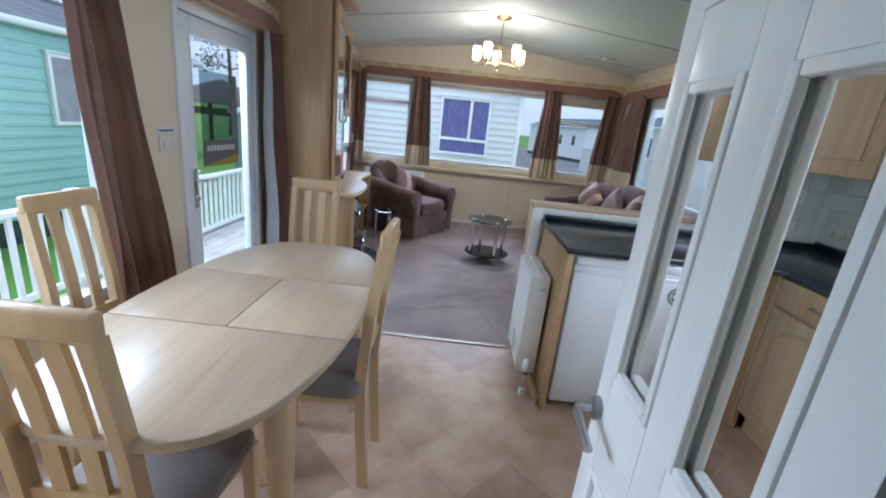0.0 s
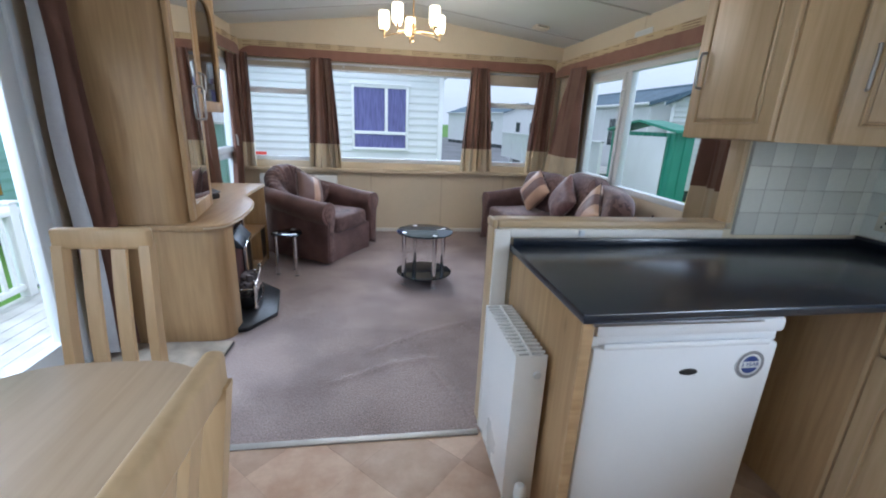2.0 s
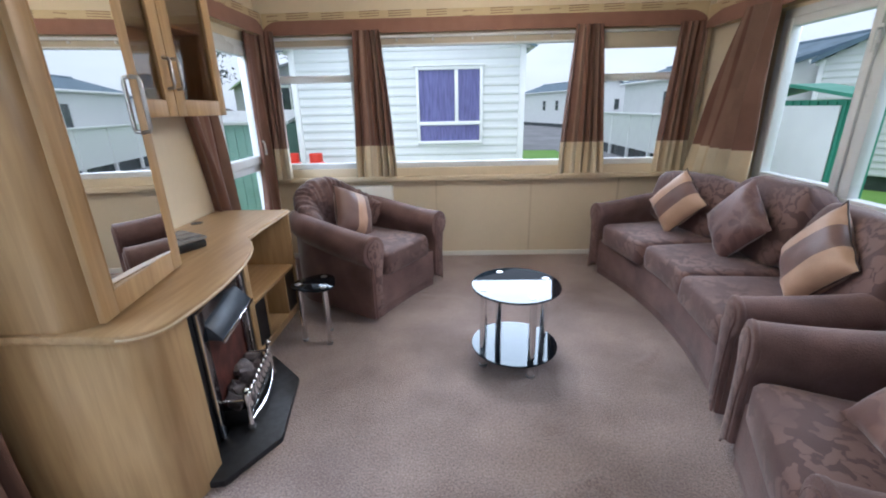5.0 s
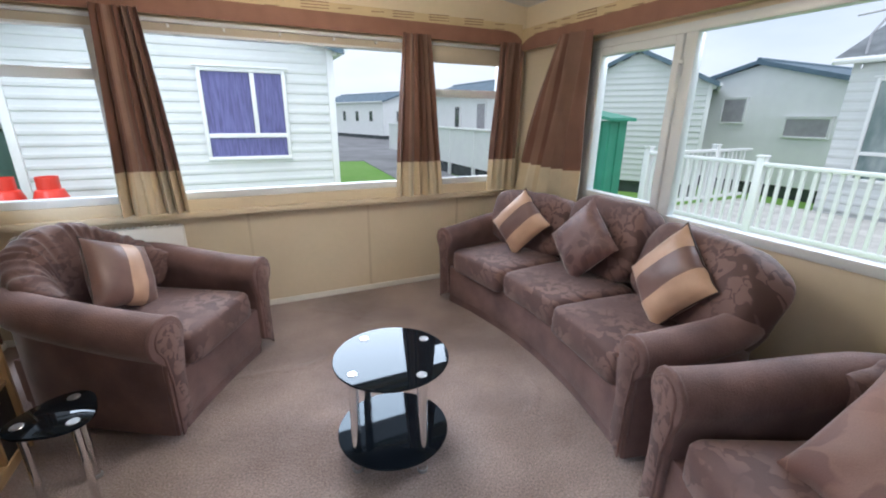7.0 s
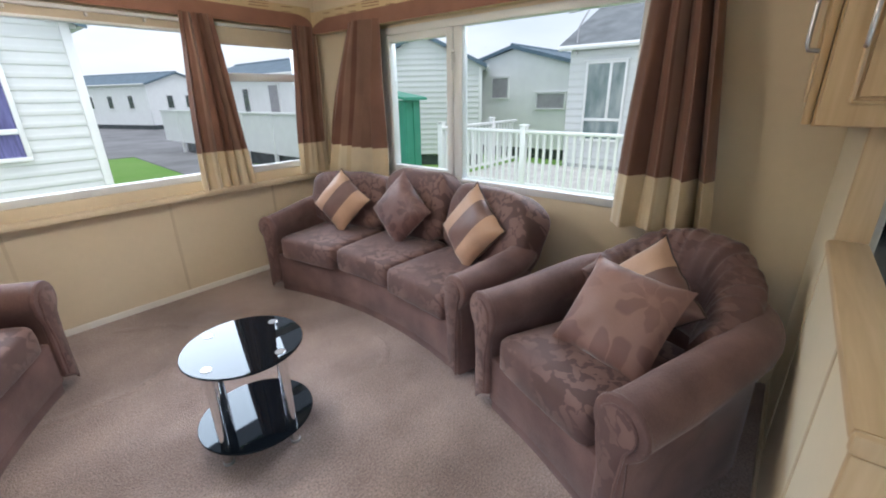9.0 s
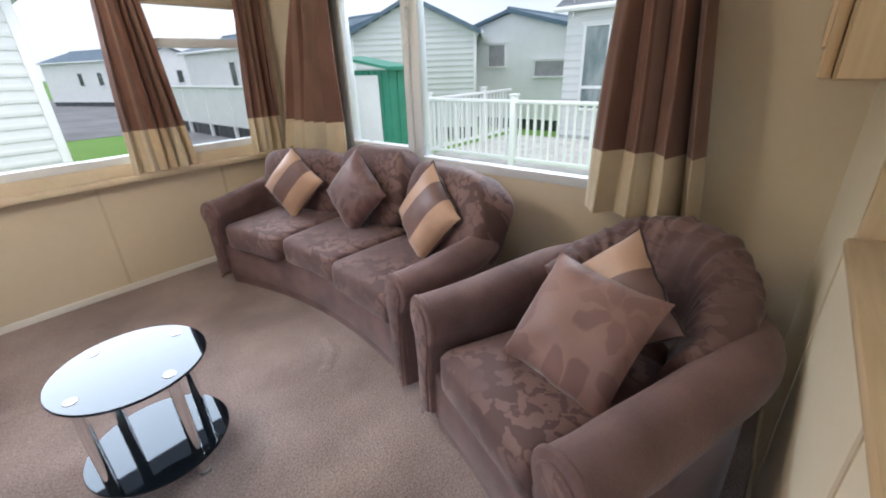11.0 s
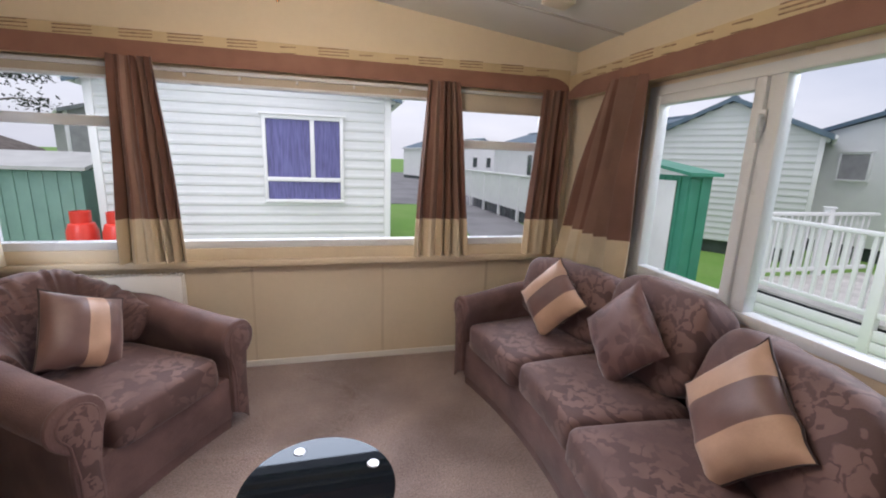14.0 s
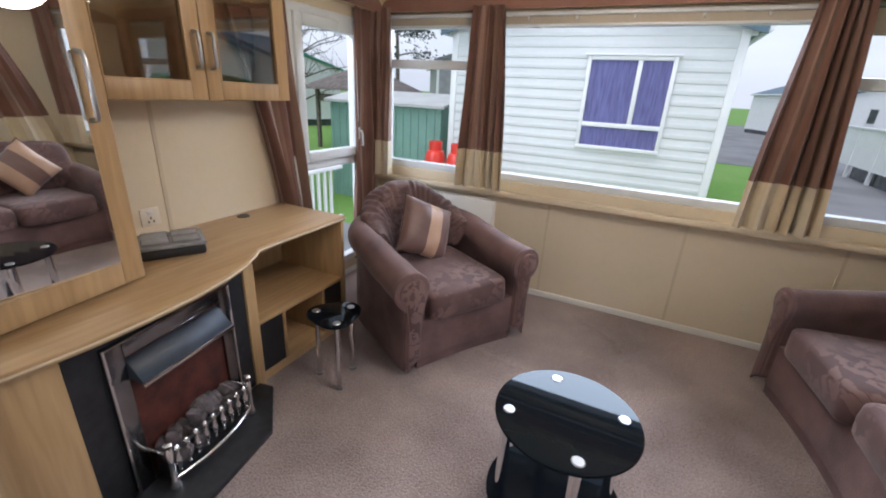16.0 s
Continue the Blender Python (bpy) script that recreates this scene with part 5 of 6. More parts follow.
for i in range(5):
    a = 2 * math.pi * i / 5 + math.pi / 2 + 0.04
    c, s = math.cos(a), math.sin(a)
    bl = new("bulb_light", bpy.data.lights.new("bulb_light", "POINT"))
    bl.data.energy, bl.data.color, bl.data.shadow_soft_size = 0.45, (1.0, 0.62, 0.3), 0.02
    bl.location = (CHX + ARM * c, CHY + ARM * s, 2.245)
    arm = part("arm", tube([(0.012 * c, 0.012 * s, 2.06), (0.1 * c, 0.1 * s, 2.052), (0.19 * c, 0.19 * s, 2.035), (ARM * c, ARM * s, 2.018)], 0.005), M_BRASS, ch)
    part("riser", tube([(ARM * c, ARM * s, 2.01), (ARM * c, ARM * s, 2.075)], 0.006), M_BRASS, arm)
    part("cup", lathe([(0, 2.058), (0.03, 2.06), (0.034, 2.068), (0.02, 2.074), (0, 2.076)], 18, (ARM * c, ARM * s, 0)), M_BRASS, arm)
    part("shade", lathe([(0, 2.076), (0.03, 2.077), (0.041, 2.09), (0.044, 2.15), (0.042, 2.2), (0.037, 2.21), (0.034, 2.21), (0.038, 2.2), (0.04, 2.15), (0.037, 2.094), (0, 2.084)], 24, (ARM * c, ARM * s, 0)), M_SHADE, arm, "lit frosted glass shade")
sd = thing("smoke_alarm", "small white alarm box on the sloping ceiling", "alarm", pose(2.15, 6.13, 2.337, 0, math.degrees(math.atan2(0.23, 1.89)), 0))
part("case", box(-0.075, -0.06, -0.035, 0.075, 0.06, -0.002, 0.012), M_PLASTIC, sd)
part("vent_slot", box(-0.05, -0.062, -0.02, 0.05, -0.0605, -0.014), M_DARK, sd)
vt = thing("wall_vent", "white slatted plastic wall vent above the pelmet", "vent", pose(XR, 5.2, 2.14, 0, 0, -90))
part("frame", box(-0.12, -0.012, -0.03, 0.12, 0, 0.03, 0.003), M_UPVC, vt)
for i in range(10):
    part("slat", box(-0.1 + 0.021 * i, -0.018, -0.022, -0.09 + 0.021 * i, -0.012, 0.022, 0.001), M_UPVC, vt)

# ---- dining table and chairs ----
dt = thing("dining_table", "pale ash oval extending dining table with two leaf joints", "table", pose(-0.12, 1.965, 0))


def oval(hw, hl, n=40, e=0.62):
    return [(hw * math.copysign(abs(math.cos(t)) ** e, math.cos(t)), hl * math.copysign(abs(math.sin(t)) ** 0.9, math.sin(t))) for t in (2 * math.pi * i / n for i in range(n))]


def clip(poly, axis, lim, keep):
    """The part of an outline on one side of a line."""
    out = []
    for (p, q) in zip(poly, poly[1:] + poly[:1]):
        a, b = keep * (p[axis] - lim), keep * (q[axis] - lim)
        if a >= 0:
            out.append(p)
        if a * b < 0:
            t = a / (a - b)
            out.append((p[0] + t * (q[0] - p[0]), p[1] + t * (q[1] - p[1])))
    return out


ov = oval(0.37, 0.69, 64)
J0, J1, GAP = -0.22, 0.2, 0.0012
for nm, poly in (("end_leaf", clip(ov, 1, J0 - GAP, -1)), ("end_leaf", clip(ov, 1, J1 + GAP, 1)),
                 ("middle_leaf", clip(clip(clip(ov, 1, J0 + GAP, 1), 1, J1 - GAP, -1), 0, -GAP, -1)), ("middle_leaf", clip(clip(clip(ov, 1, J0 + GAP, 1), 1, J1 - GAP, -1), 0, GAP, 1))):
    part(nm, prism(poly, 0.715, 0.742, 0.006), M_TABLE, dt)
ap = bmesh.new()
for q in ((-0.25, -0.42, 0.25, -0.4), (-0.25, 0.4, 0.25, 0.42), (-0.25, -0.4, -0.23, 0.4), (0.23, -0.4, 0.25, 0.4)):
    box(q[0], q[1], 0.635, q[2], q[3], 0.715, 0.002, ap)
part("apron", ap, M_CHAIR, dt)
for sx in (-1, 1):
    for sy in (-1, 1):
        part("leg", tube([(sx * 0.235, sy * 0.39, 0.714), (sx * 0.235, sy * 0.39, 0.6), (sx * 0.245, sy * 0.41, 0.0)], [0.042, 0.042, 0.026], 12), M_CHAIR, dt)


def dining_chair(label, at):
    """Front at -y; the slatted back leans away at +y."""
    ob = thing("dining_chair", label, "chair", at, "chairs round the dining table")
    for s in (-1, 1):
        pts = [(s * 0.125, 0.195, 0.0), (s * 0.122, 0.175, 0.25), (s * 0.12, 0.165, 0.46), (s * 0.116, 0.185, 0.72), (s * 0.113, 0.22, 0.975)]
        bm = bmesh.new()
        ringz = []
        for x, y, z in pts:
            ringz.append([(x - 0.014, y - 0.02, z), (x + 0.014, y - 0.02, z), (x + 0.014, y + 0.018, z), (x - 0.014, y + 0.018, z)])
        bm.free()
        bm = grid(ringz, closed=True)
        bm.faces.new([bm.verts.new(p) for p in ringz[0]])
        bm.faces.new([bm.verts.new(p) for p in ringz[-1]])
        bmesh.ops.remove_doubles(bm, verts=bm.verts, dist=1e-5)
        part("back_leg", bm, M_CHAIR, ob)
        fl = box(s * 0.165 - 0.018, -0.2, 0.0, s * 0.165 + 0.018, -0.164, 0.42, 0.004)
        part("front_leg", fl, M_CHAIR, ob)
        part("side_rail", plate([(s * 0.16 - 0.01, -0.17), (s * 0.16 + 0.01, -0.17), (s * 0.125 + 0.01, 0.16), (s * 0.125 - 0.01, 0.16)], 0.375, 0.425, Matrix.Identity(4), 0.003), M_CHAIR, ob)
    part("front_rail", box(-0.15, -0.195, 0.375, 0.15, -0.175, 0.425, 0.003), M_CHAIR, ob)
    part("top_rail", box(-0.13, 0.203, 0.962, 0.13, 0.233, 1.025, 0.011, seg=3), M_CHAIR, ob)
    part("lower_rail", box(-0.115, 0.155, 0.545, 0.115, 0.18, 0.59, 0.004), M_CHAIR, ob)
    for x in (-0.039, 0.039):
        sl = grid([[(x - 0.019, y - 0.007, z), (x + 0.019, y - 0.007, z), (x + 0.019, y + 0.007, z), (x - 0.019, y + 0.007, z)] for y, z in ((0.168, 0.57), (0.178, 0.7), (0.196, 0.85), (0.216, 0.965))], closed=True)
        part("slat", sl, M_CHAIR, ob)
    part("seat", blob(0.37, 0.37, 0.07, 0.2, 0.45, 32, 10), M_SEATPAD, ob, "padded brown-grey fabric seat", pose(0, -0.015, 0.445))
    return ob


c0 = dining_chair("pale beech slat-back dining chair with a brown fabric seat", pose(-0.25, 2.685, 0, 0, 0, 0))
copy_thing(c0, pose(0.085, 2.07, 0, 0, 0, -90))
copy_thing(c0, pose(-0.62, 2.0, 0, 0, 0, 85))
copy_thing(c0, pose(-0.172, 1.47, 0, 0, 0, 180))

# ---- half wall between kitchen and sitting room ----
structure("wall_half", box(1.012, 3.205, -0.01, XR, 3.285, 0.957), M_WALLPALE, "low cream partition behind the worktop")
structure("wall_nib", box(2.06, 3.2, 0.957, XR, 3.285, 2.42), M_WALLPALE, "cream wall above the half wall's end")
hb = bmesh.new()
box(1.38, 3.285, 0.045, 1.398, 3.288, 0.957, bm=hb)
box(2.1, 3.285, 0.045, 2.118, 3.288, 0.957, bm=hb)
box(1.013, 3.285, 0.0, XR - 0.015, 3.297, 0.045, 0.003, hb)
structure("trim_half_wall", hb, M_JOINT, "joint strips and skirting of the half wall")
cp = thing("half_wall_cap", "rounded oak capping on the half wall", "capping")
part("cap", box(1.008, 3.2, 0.957, 2.035, 3.302, 0.988, 0.01), M_CAP, cp)
part("end_nosing", box(0.986, 3.2, 0.952, 1.008, 3.302, 0.989, 0.009), M_CAPV, cp)
ps = thing("half_wall_trim", "oak end post and jamb of the half wall", "trim")
part("end_post", box(0.99, 3.207, 0.0, 1.012, 3.297, 0.952, 0.006), M_CAPV, ps)
part("white_strip", box(0.995, 3.188, 0.0, 1.06, 3.206, 0.952, 0.003), M_DOORPAINT, ps, "white painted strip")
part("top_strip", box(1.06, 3.192, 0.922, 2.02, 3.204, 0.955, 0.003), M_DOORPAINT, ps, "white painted strip")
part("jamb", box(2.035, 3.203, 0.985, 2.06, 3.284, 1.336, 0.005), M_CAPV, ps)
cab = thing("cabinet_clip", "small white plastic clip on the half wall", "clip", pose(1.36, 3.191, 0.94))
part("body", box(-0.012, -0.012, -0.014, 0.012, 0, 0.014, 0.003), M_UPVC, cab)

# ---- kitchen ----
wk = thing("worktop", "black laminate L-shaped kitchen worktop with an upstand", "worktop")
part("top", prism([(1.062, 2.54), (2.06, 2.56), (2.08, 2.54), (2.08, 0.9), (XR, 0.9), (XR, 3.198), (1.062, 3.198)], 0.862, 0.892, 0.006), M_BLACKTOP, wk)
us_ = box(1.07, 3.172, 0.892, XR - 0.02, 3.186, 0.922, 0.003)
box(XR - 0.02, 0.9, 0.892, XR - 0.002, 3.186, 0.935, 0.003, us_)
part("upstand", us_, M_BLACKTOP, wk)
part("edge_strip", box(1.09, 2.536, 0.858, 1.6, 2.541, 0.863), M_STEEL, wk)
fp = thing("end_panel", "oak laminate end panel beside the fridge", "panel")
part("board", box(1.07, 2.56, 0.0, 1.1, 3.172, 0.861, 0.003), M_OAK, fp)
part("lipping", box(1.068, 2.548, 0.0, 1.102, 2.56, 0.861, 0.004), M_OAKX, fp)
part("plinth_strip", box(1.052, 2.57, 0.0, 1.068, 3.17, 0.07, 0.004), M_OAKH, fp)

fr_ = thing("fridge", "white undercounter fridge with a moulded door grip", "fridge")
part("body", box(1.125, 2.64, 0.03, 1.705, 3.15, 0.835, 0.008), M_WHITEGOODS, fr_)
part("top", box(1.12, 2.565, 0.806, 1.712, 3.15, 0.854, 0.012), M_WHITEGOODS, fr_)
dr = part("door", box(1.12, 2.57, 0.045, 1.712, 2.635, 0.772, 0.012), M_WHITEGOODS, fr_)
part("grip", box(1.122, 2.585, 0.77, 1.71, 2.635, 0.806, 0.004), M_WHITEGOODS, dr)
part("grip_lip", box(1.15, 2.568, 0.764, 1.682, 2.58, 0.784, 0.006), M_WHITEGOODS, dr)
part("badge", lathe([(0, 0), (0.03, 0), (0.028, 0.003), (0, 0.004)], 28), M_BLACKPL, dr, "dark oval badge", pose(1.43, 2.57, 0.685, 90) @ Matrix.Diagonal((1, 0.36, 1, 1)))
stk = part("sticker", lathe([(0, 0), (0.048, 0), (0.048, 0.0012), (0, 0.0014)], 32), M_WHITEPR, dr, "round white and blue guarantee sticker", pose(1.63, 2.57, 0.7, 90))
part("sticker_rim", lathe([(0.036, 0), (0.046, 0), (0.046, 0.002), (0.036, 0.002)], 32), M_LID, stk, "grey lettered rim")
part("sticker_top", plate([(0.029 * math.cos(a), 0.029 * math.sin(a)) for a in (math.radians(22 + 136 * i / 10) for i in range(11))], 0.0013, 0.002, Matrix.Identity(4)), M_BLUE, stk)
part("sticker_foot", plate([(0.029 * math.cos(a), 0.029 * math.sin(a)) for a in (math.radians(202 + 136 * i / 10) for i in range(11))], 0.0013, 0.002, Matrix.Identity(4)), M_BLUE, stk)
cu = bpy.data.curves.new("sticker_text", "FONT")
cu.body, cu.size, cu.align_x, cu.align_y, cu.extrude = "2 YEAR", 0.019, "CENTER", "CENTER", 0.0004
tx = new("sticker_text_curve", cu)
tme = bpy.data.meshes.new_from_object(tx)
bpy.data.objects.remove(tx)
tme.materials.clear()
tme.materials.append(M_BLUE)
tob = new("sticker_text", tme)
tob.parent, tob.matrix_basis = stk, pose(0, 0, 0.0022)
for x in (1.16, 1.64):
    part("foot", lathe([(0, 0), (0.018, 0), (0.018, 0.032), (0, 0.032)], 14, (x, 2.68, 0)), M_BLACKPL, fr_)

# radiator on the panel, with its valve
ra = thing("radiator", "white double panel radiator with a top grille", "radiator")
part("front_panel", box(0.95, 2.7, 0.125, 0.966, 3.06, 0.675, 0.006), M_RAD, ra)
part("rear_panel", box(1.03, 2.7, 0.125, 1.046, 3.06, 0.675, 0.006), M_RAD, ra)
for y in (2.692, 3.06):
    part("end_cover", box(0.946, y, 0.12, 1.05, y + 0.009, 0.682, 0.003), M_RAD, ra)
# added dark sheet below the slats, painting the shade between the panels
part("grille_floor", box(0.97, 2.705, 0.63, 1.028, 3.055, 0.64), M_DARK, ra)
for i in range(15):
    y = 2.712 + 0.0242 * i
    part("grille_slat", box(0.948, y, 0.676, 1.048, y + 0.009, 0.684, 0.001), M_RAD, ra)
part("grille_bar", box(0.994, 2.7, 0.675, 1.002, 3.06, 0.685, 0.001), M_RAD, ra)
part("air_vent", lathe([(0, 0), (0.013, 0), (0.013, 0.005), (0.008, 0.007), (0, 0.004)], 18), M_WHITEPR, ra, "", pose(1.02, 2.692, 0.615, 90))
br = bmesh.new()
for y in (2.82, 2.98):
    box(1.046, y, 0.3, 1.07, y + 0.03, 0.6, bm=br)
part("bracket", br, M_STEEL, ra)
vv = thing("radiator_valve", "white thermostatic valve on a chrome pipe by the radiator", "valve", pose(0.998, 2.665, 0))
part("pipe", tube([(0, 0, 0.0), (0, 0, 0.12)], 0.0075), M_CHROME, vv)
part("elbow", tube([(0, 0, 0.1), (0, 0, 0.135), (0, 0.03, 0.14)], 0.013), M_CHROME, vv)
part("collar", lathe([(0, 0.13), (0.014, 0.13), (0.014, 0.15), (0, 0.15)], 16), M_BLACKPL, vv)
part("head", lathe([(0, 0.15), (0.019, 0.15), (0.021, 0.165), (0.02, 0.205), (0.012, 0.215), (0, 0.216)], 20), M_RAD, vv)
part("floor_ring", lathe([(0, 0), (0.022, 0), (0.02, 0.03), (0.012, 0.04), (0, 0.04)], 18), M_RAD, vv)


def base_unit(label, y0, y1, drawer=True):
    ob = thing("base_unit", label, "kitchen cabinet", pose(0.06, 0, 0), "kitchen base units")
    part("carcass", box(2.06, y0, 0.1, XR - 0.06, y1, 0.861, 0.001), M_KIT, ob)
    part("kickboard", box(2.1, y0, 0.0, 2.12, y1, 0.1), M_KIT, ob)
    w = y1 - y0 - 0.006
    m = pose(2.058, y1 - 0.003, 0.12, 0, 0, -90)
    if drawer:
        part("drawer_front", box(2.038, y0 + 0.003, 0.715, 2.06, y1 - 0.003, 0.85, 0.006), M_KIT, ob)
        d = part("drawer_handle", tube([(2.038, y0 + w / 2 - 0.06, 0.785), (2.01, y0 + w / 2 - 0.055, 0.785), (2.01, y0 + w / 2 + 0.055, 0.785), (2.038, y0 + w / 2 + 0.06, 0.785)], 0.006), M_STEEL, ob)
    raised_door(ob, m, w, 0.585 if drawer else 0.73, (0.04, 0.38) if not drawer else (w - 0.05, 0.38))
    return ob


def raised_door(parent, m, w, h, handle, arch=True, th=0.022):
    """A solid door with an arched raised field, in its own x-z plane, facing -y."""
    dr = part("door", box(0, -th, 0, w, 0, h, 0.005), M_KIT, parent, m=m)
    st, n = 0.075, 14
    x0, x1, z0, z1 = st, w - st, st, h - st * 0.9
    cx, rx, rise = (x0 + x1) / 2, (x1 - x0) / 2, min(0.1, (x1 - x0) * 0.4)
    head = [(cx - rx * math.cos(math.pi * i / n), z1 - rise + rise * math.sin(math.pi * i / n)) for i in range(n + 1)]
    pn = [(x0, z0), (x1, z0)] + head[::-1]
    part("raised_field", plate(pn, th - 0.002, th + 0.01, TO_XZ, 0.008), M_KIT, dr)
    bead = [(x, -th - 0.001, z) for x, z in [(x0 - 0.012, z0 - 0.012), (x1 + 0.012, z0 - 0.012)] + [(cx - (rx + 0.012) * math.cos(math.pi * i / n), z1 - rise + (rise + 0.012) * math.sin(math.pi * i / n)) for i in range(n, -1, -1)]]
    part("bead", tube([*bead, bead[0]], 0.0065, 6), M_KIT, dr)
    hx, hz = handle
    part("handle", tube([(hx, -th, hz), (hx, -th - 0.028, hz + 0.004), (hx, -th - 0.032, hz + 0.02), (hx, -th - 0.032, hz + 0.12), (hx, -th - 0.028, hz + 0.136), (hx, -th, hz + 0.14)], 0.006), M_STEEL, dr, "satin nickel bar handle")
    return dr


kp = thing("gap_panel", "oak laminate side panel closing the base units", "panel", pose(0.06, 0, 0))
part("board", box(2.035, 2.6, 0.0, 2.06, 3.17, 0.861, 0.002), M_OAK, kp)
part("lipping", box(2.033, 2.586, 0.0, 2.062, 2.6, 0.861, 0.002), M_KIT, kp)
part("floor_block", box(1.97, 2.9, 0.0, 2.035, 2.97, 0.3, 0.003), M_OAK, kp)
base_unit("pale oak base unit with a drawer over an arched door", 2.05, 2.584)
base_unit("pale oak base unit with a drawer over an arched door", 1.5, 2.048)
base_unit("pale oak base unit with a drawer over an arched door", 0.95, 1.498)

co = thing("corner_wall_cupboard", "pale knotty oak wall cupboard over the half wall's end", "kitchen cabinet")
part("carcass", prism([(1.925, 3.42), (1.925, 2.97), (2.14, 2.96), (2.42, 2.66), (XR, 2.66), (XR, 3.42)], 1.335, 2.24, 0.002), M_KIT, co)
raised_door(co, pose(1.922, 3.415, 1.338, 0, 0, -90), 0.44, 0.9, (0.06, 0.2))
raised_door(co, pose(2.44, 3.422, 1.338, 0, 0, 180), 0.5, 0.9, (0.455, 0.2))
raised_door(co, pose(2.142, 2.956, 1.338, 0, 0, -47), 0.405, 0.9, (0.05, 0.18))
for y0, y1 in ((2.24, 2.655), (1.82, 2.232)):
    wu = thing("wall_unit", "pale knotty oak kitchen wall cupboard with an arched door", "kitchen cabinet", group="kitchen wall units")
    part("carcass", box(2.41, y0, 1.335, XR, y1, 2.24, 0.002), M_KIT, wu)
    raised_door(wu, pose(2.408, y1 - 0.003, 1.338, 0, 0, -90), y1 - y0 - 0.006, 0.9, (0.05, 0.18))
cn = thing("kitchen_cornice", "pale oak cornice along the wall cupboards", "cornice")
part("moulding", box(1.9, 2.95, 2.24, 2.7, 3.44, 2.27, 0.008), M_KIT, cn)
part("side_moulding", box(2.39, 1.81, 2.24, 2.7, 2.95, 2.27, 0.008), M_KIT, cn)
socket("cream double socket on the tiled wall", pose(XR - 0.012, 3.05, 1.02, 0, 0, -90), 2)
socket("cream double socket on the tiled wall", pose(XR - 0.012, 2.86, 1.02, 0, 0, -90), 2)

# doormat inside the outer door
dm = thing("doormat", "beige doormat with a dark bound edge by the outer door", "mat")
part("mat_surface", box(XL + 0.02, 3.26, 0.0, -0.365, 4.08, 0.012, 0.004), M_MAT, dm)
part("binding", tube([(-0.362, 3.26, 0.007), (-0.36, 3.7, 0.008), (-0.355, 4.06, 0.007)], 0.005, 6), M_MATEDGE, dm)

# wall heater behind the corner armchair
wh = thing("panel_heater", "white low radiator under the end window behind the armchair", "radiator")
part("panel", box(-0.86, YE - 0.08, 0.16, 0.02, YE - 0.05, 0.7, 0.008), M_RAD, wh)
part("back_panel", box(-0.86, YE - 0.035, 0.16, 0.02, YE - 0.01, 0.7, 0.006), M_RAD, wh)
for i in range(30):
    part("grille_slat", box(-0.85 + 0.029 * i, YE - 0.078, 0.7, -0.836 + 0.029 * i, YE - 0.012, 0.706), M_RAD, wh)

# ---- outdoors ----
GZ = -0.75
gm = bmesh.new()
bmesh.ops.create_grid(gm, x_segments=40, y_segments=40, size=900)
bmesh.ops.translate(gm, vec=(0, 0, GZ), verts=gm.verts)
structure("ground", gm, M_GRASS, "green lawn of the holiday park")
structure("road", prism([(3.4, 7.2), (5.4, 7.2), (7.0, 14), (8.2, 23), (60, 23), (60, 70), (1.6, 70), (1.6, 24.6), (5.65, 24.2), (5.2, 18), (4.6, 14)], GZ - 0.05, GZ + 0.02), M_ROAD, "grey asphalt park road")
structure("pavement", prism([(-3.6, 6.95), (3.4, 6.95), (3.4, 9.3), (-3.6, 9.3)], GZ - 0.05, GZ + 0.025), M_ROAD, "grey slab path under the end windows")


def lap_board(u0, u1, h):
    """One lapped board, from u0 to u1 along x, its face towards -y, foot proud of its head."""
    face = ((-0.01, 0), (-0.017, 0.08 * h), (-0.018, 0.34 * h), (-0.012, 0.5 * h), (-0.009, 0.7 * h), (-0.004, h), (0.01, h), (0.01, 0))
    return grid([[(u, y, z) for y, z in face] for u in (u0, u1)], closed=True)


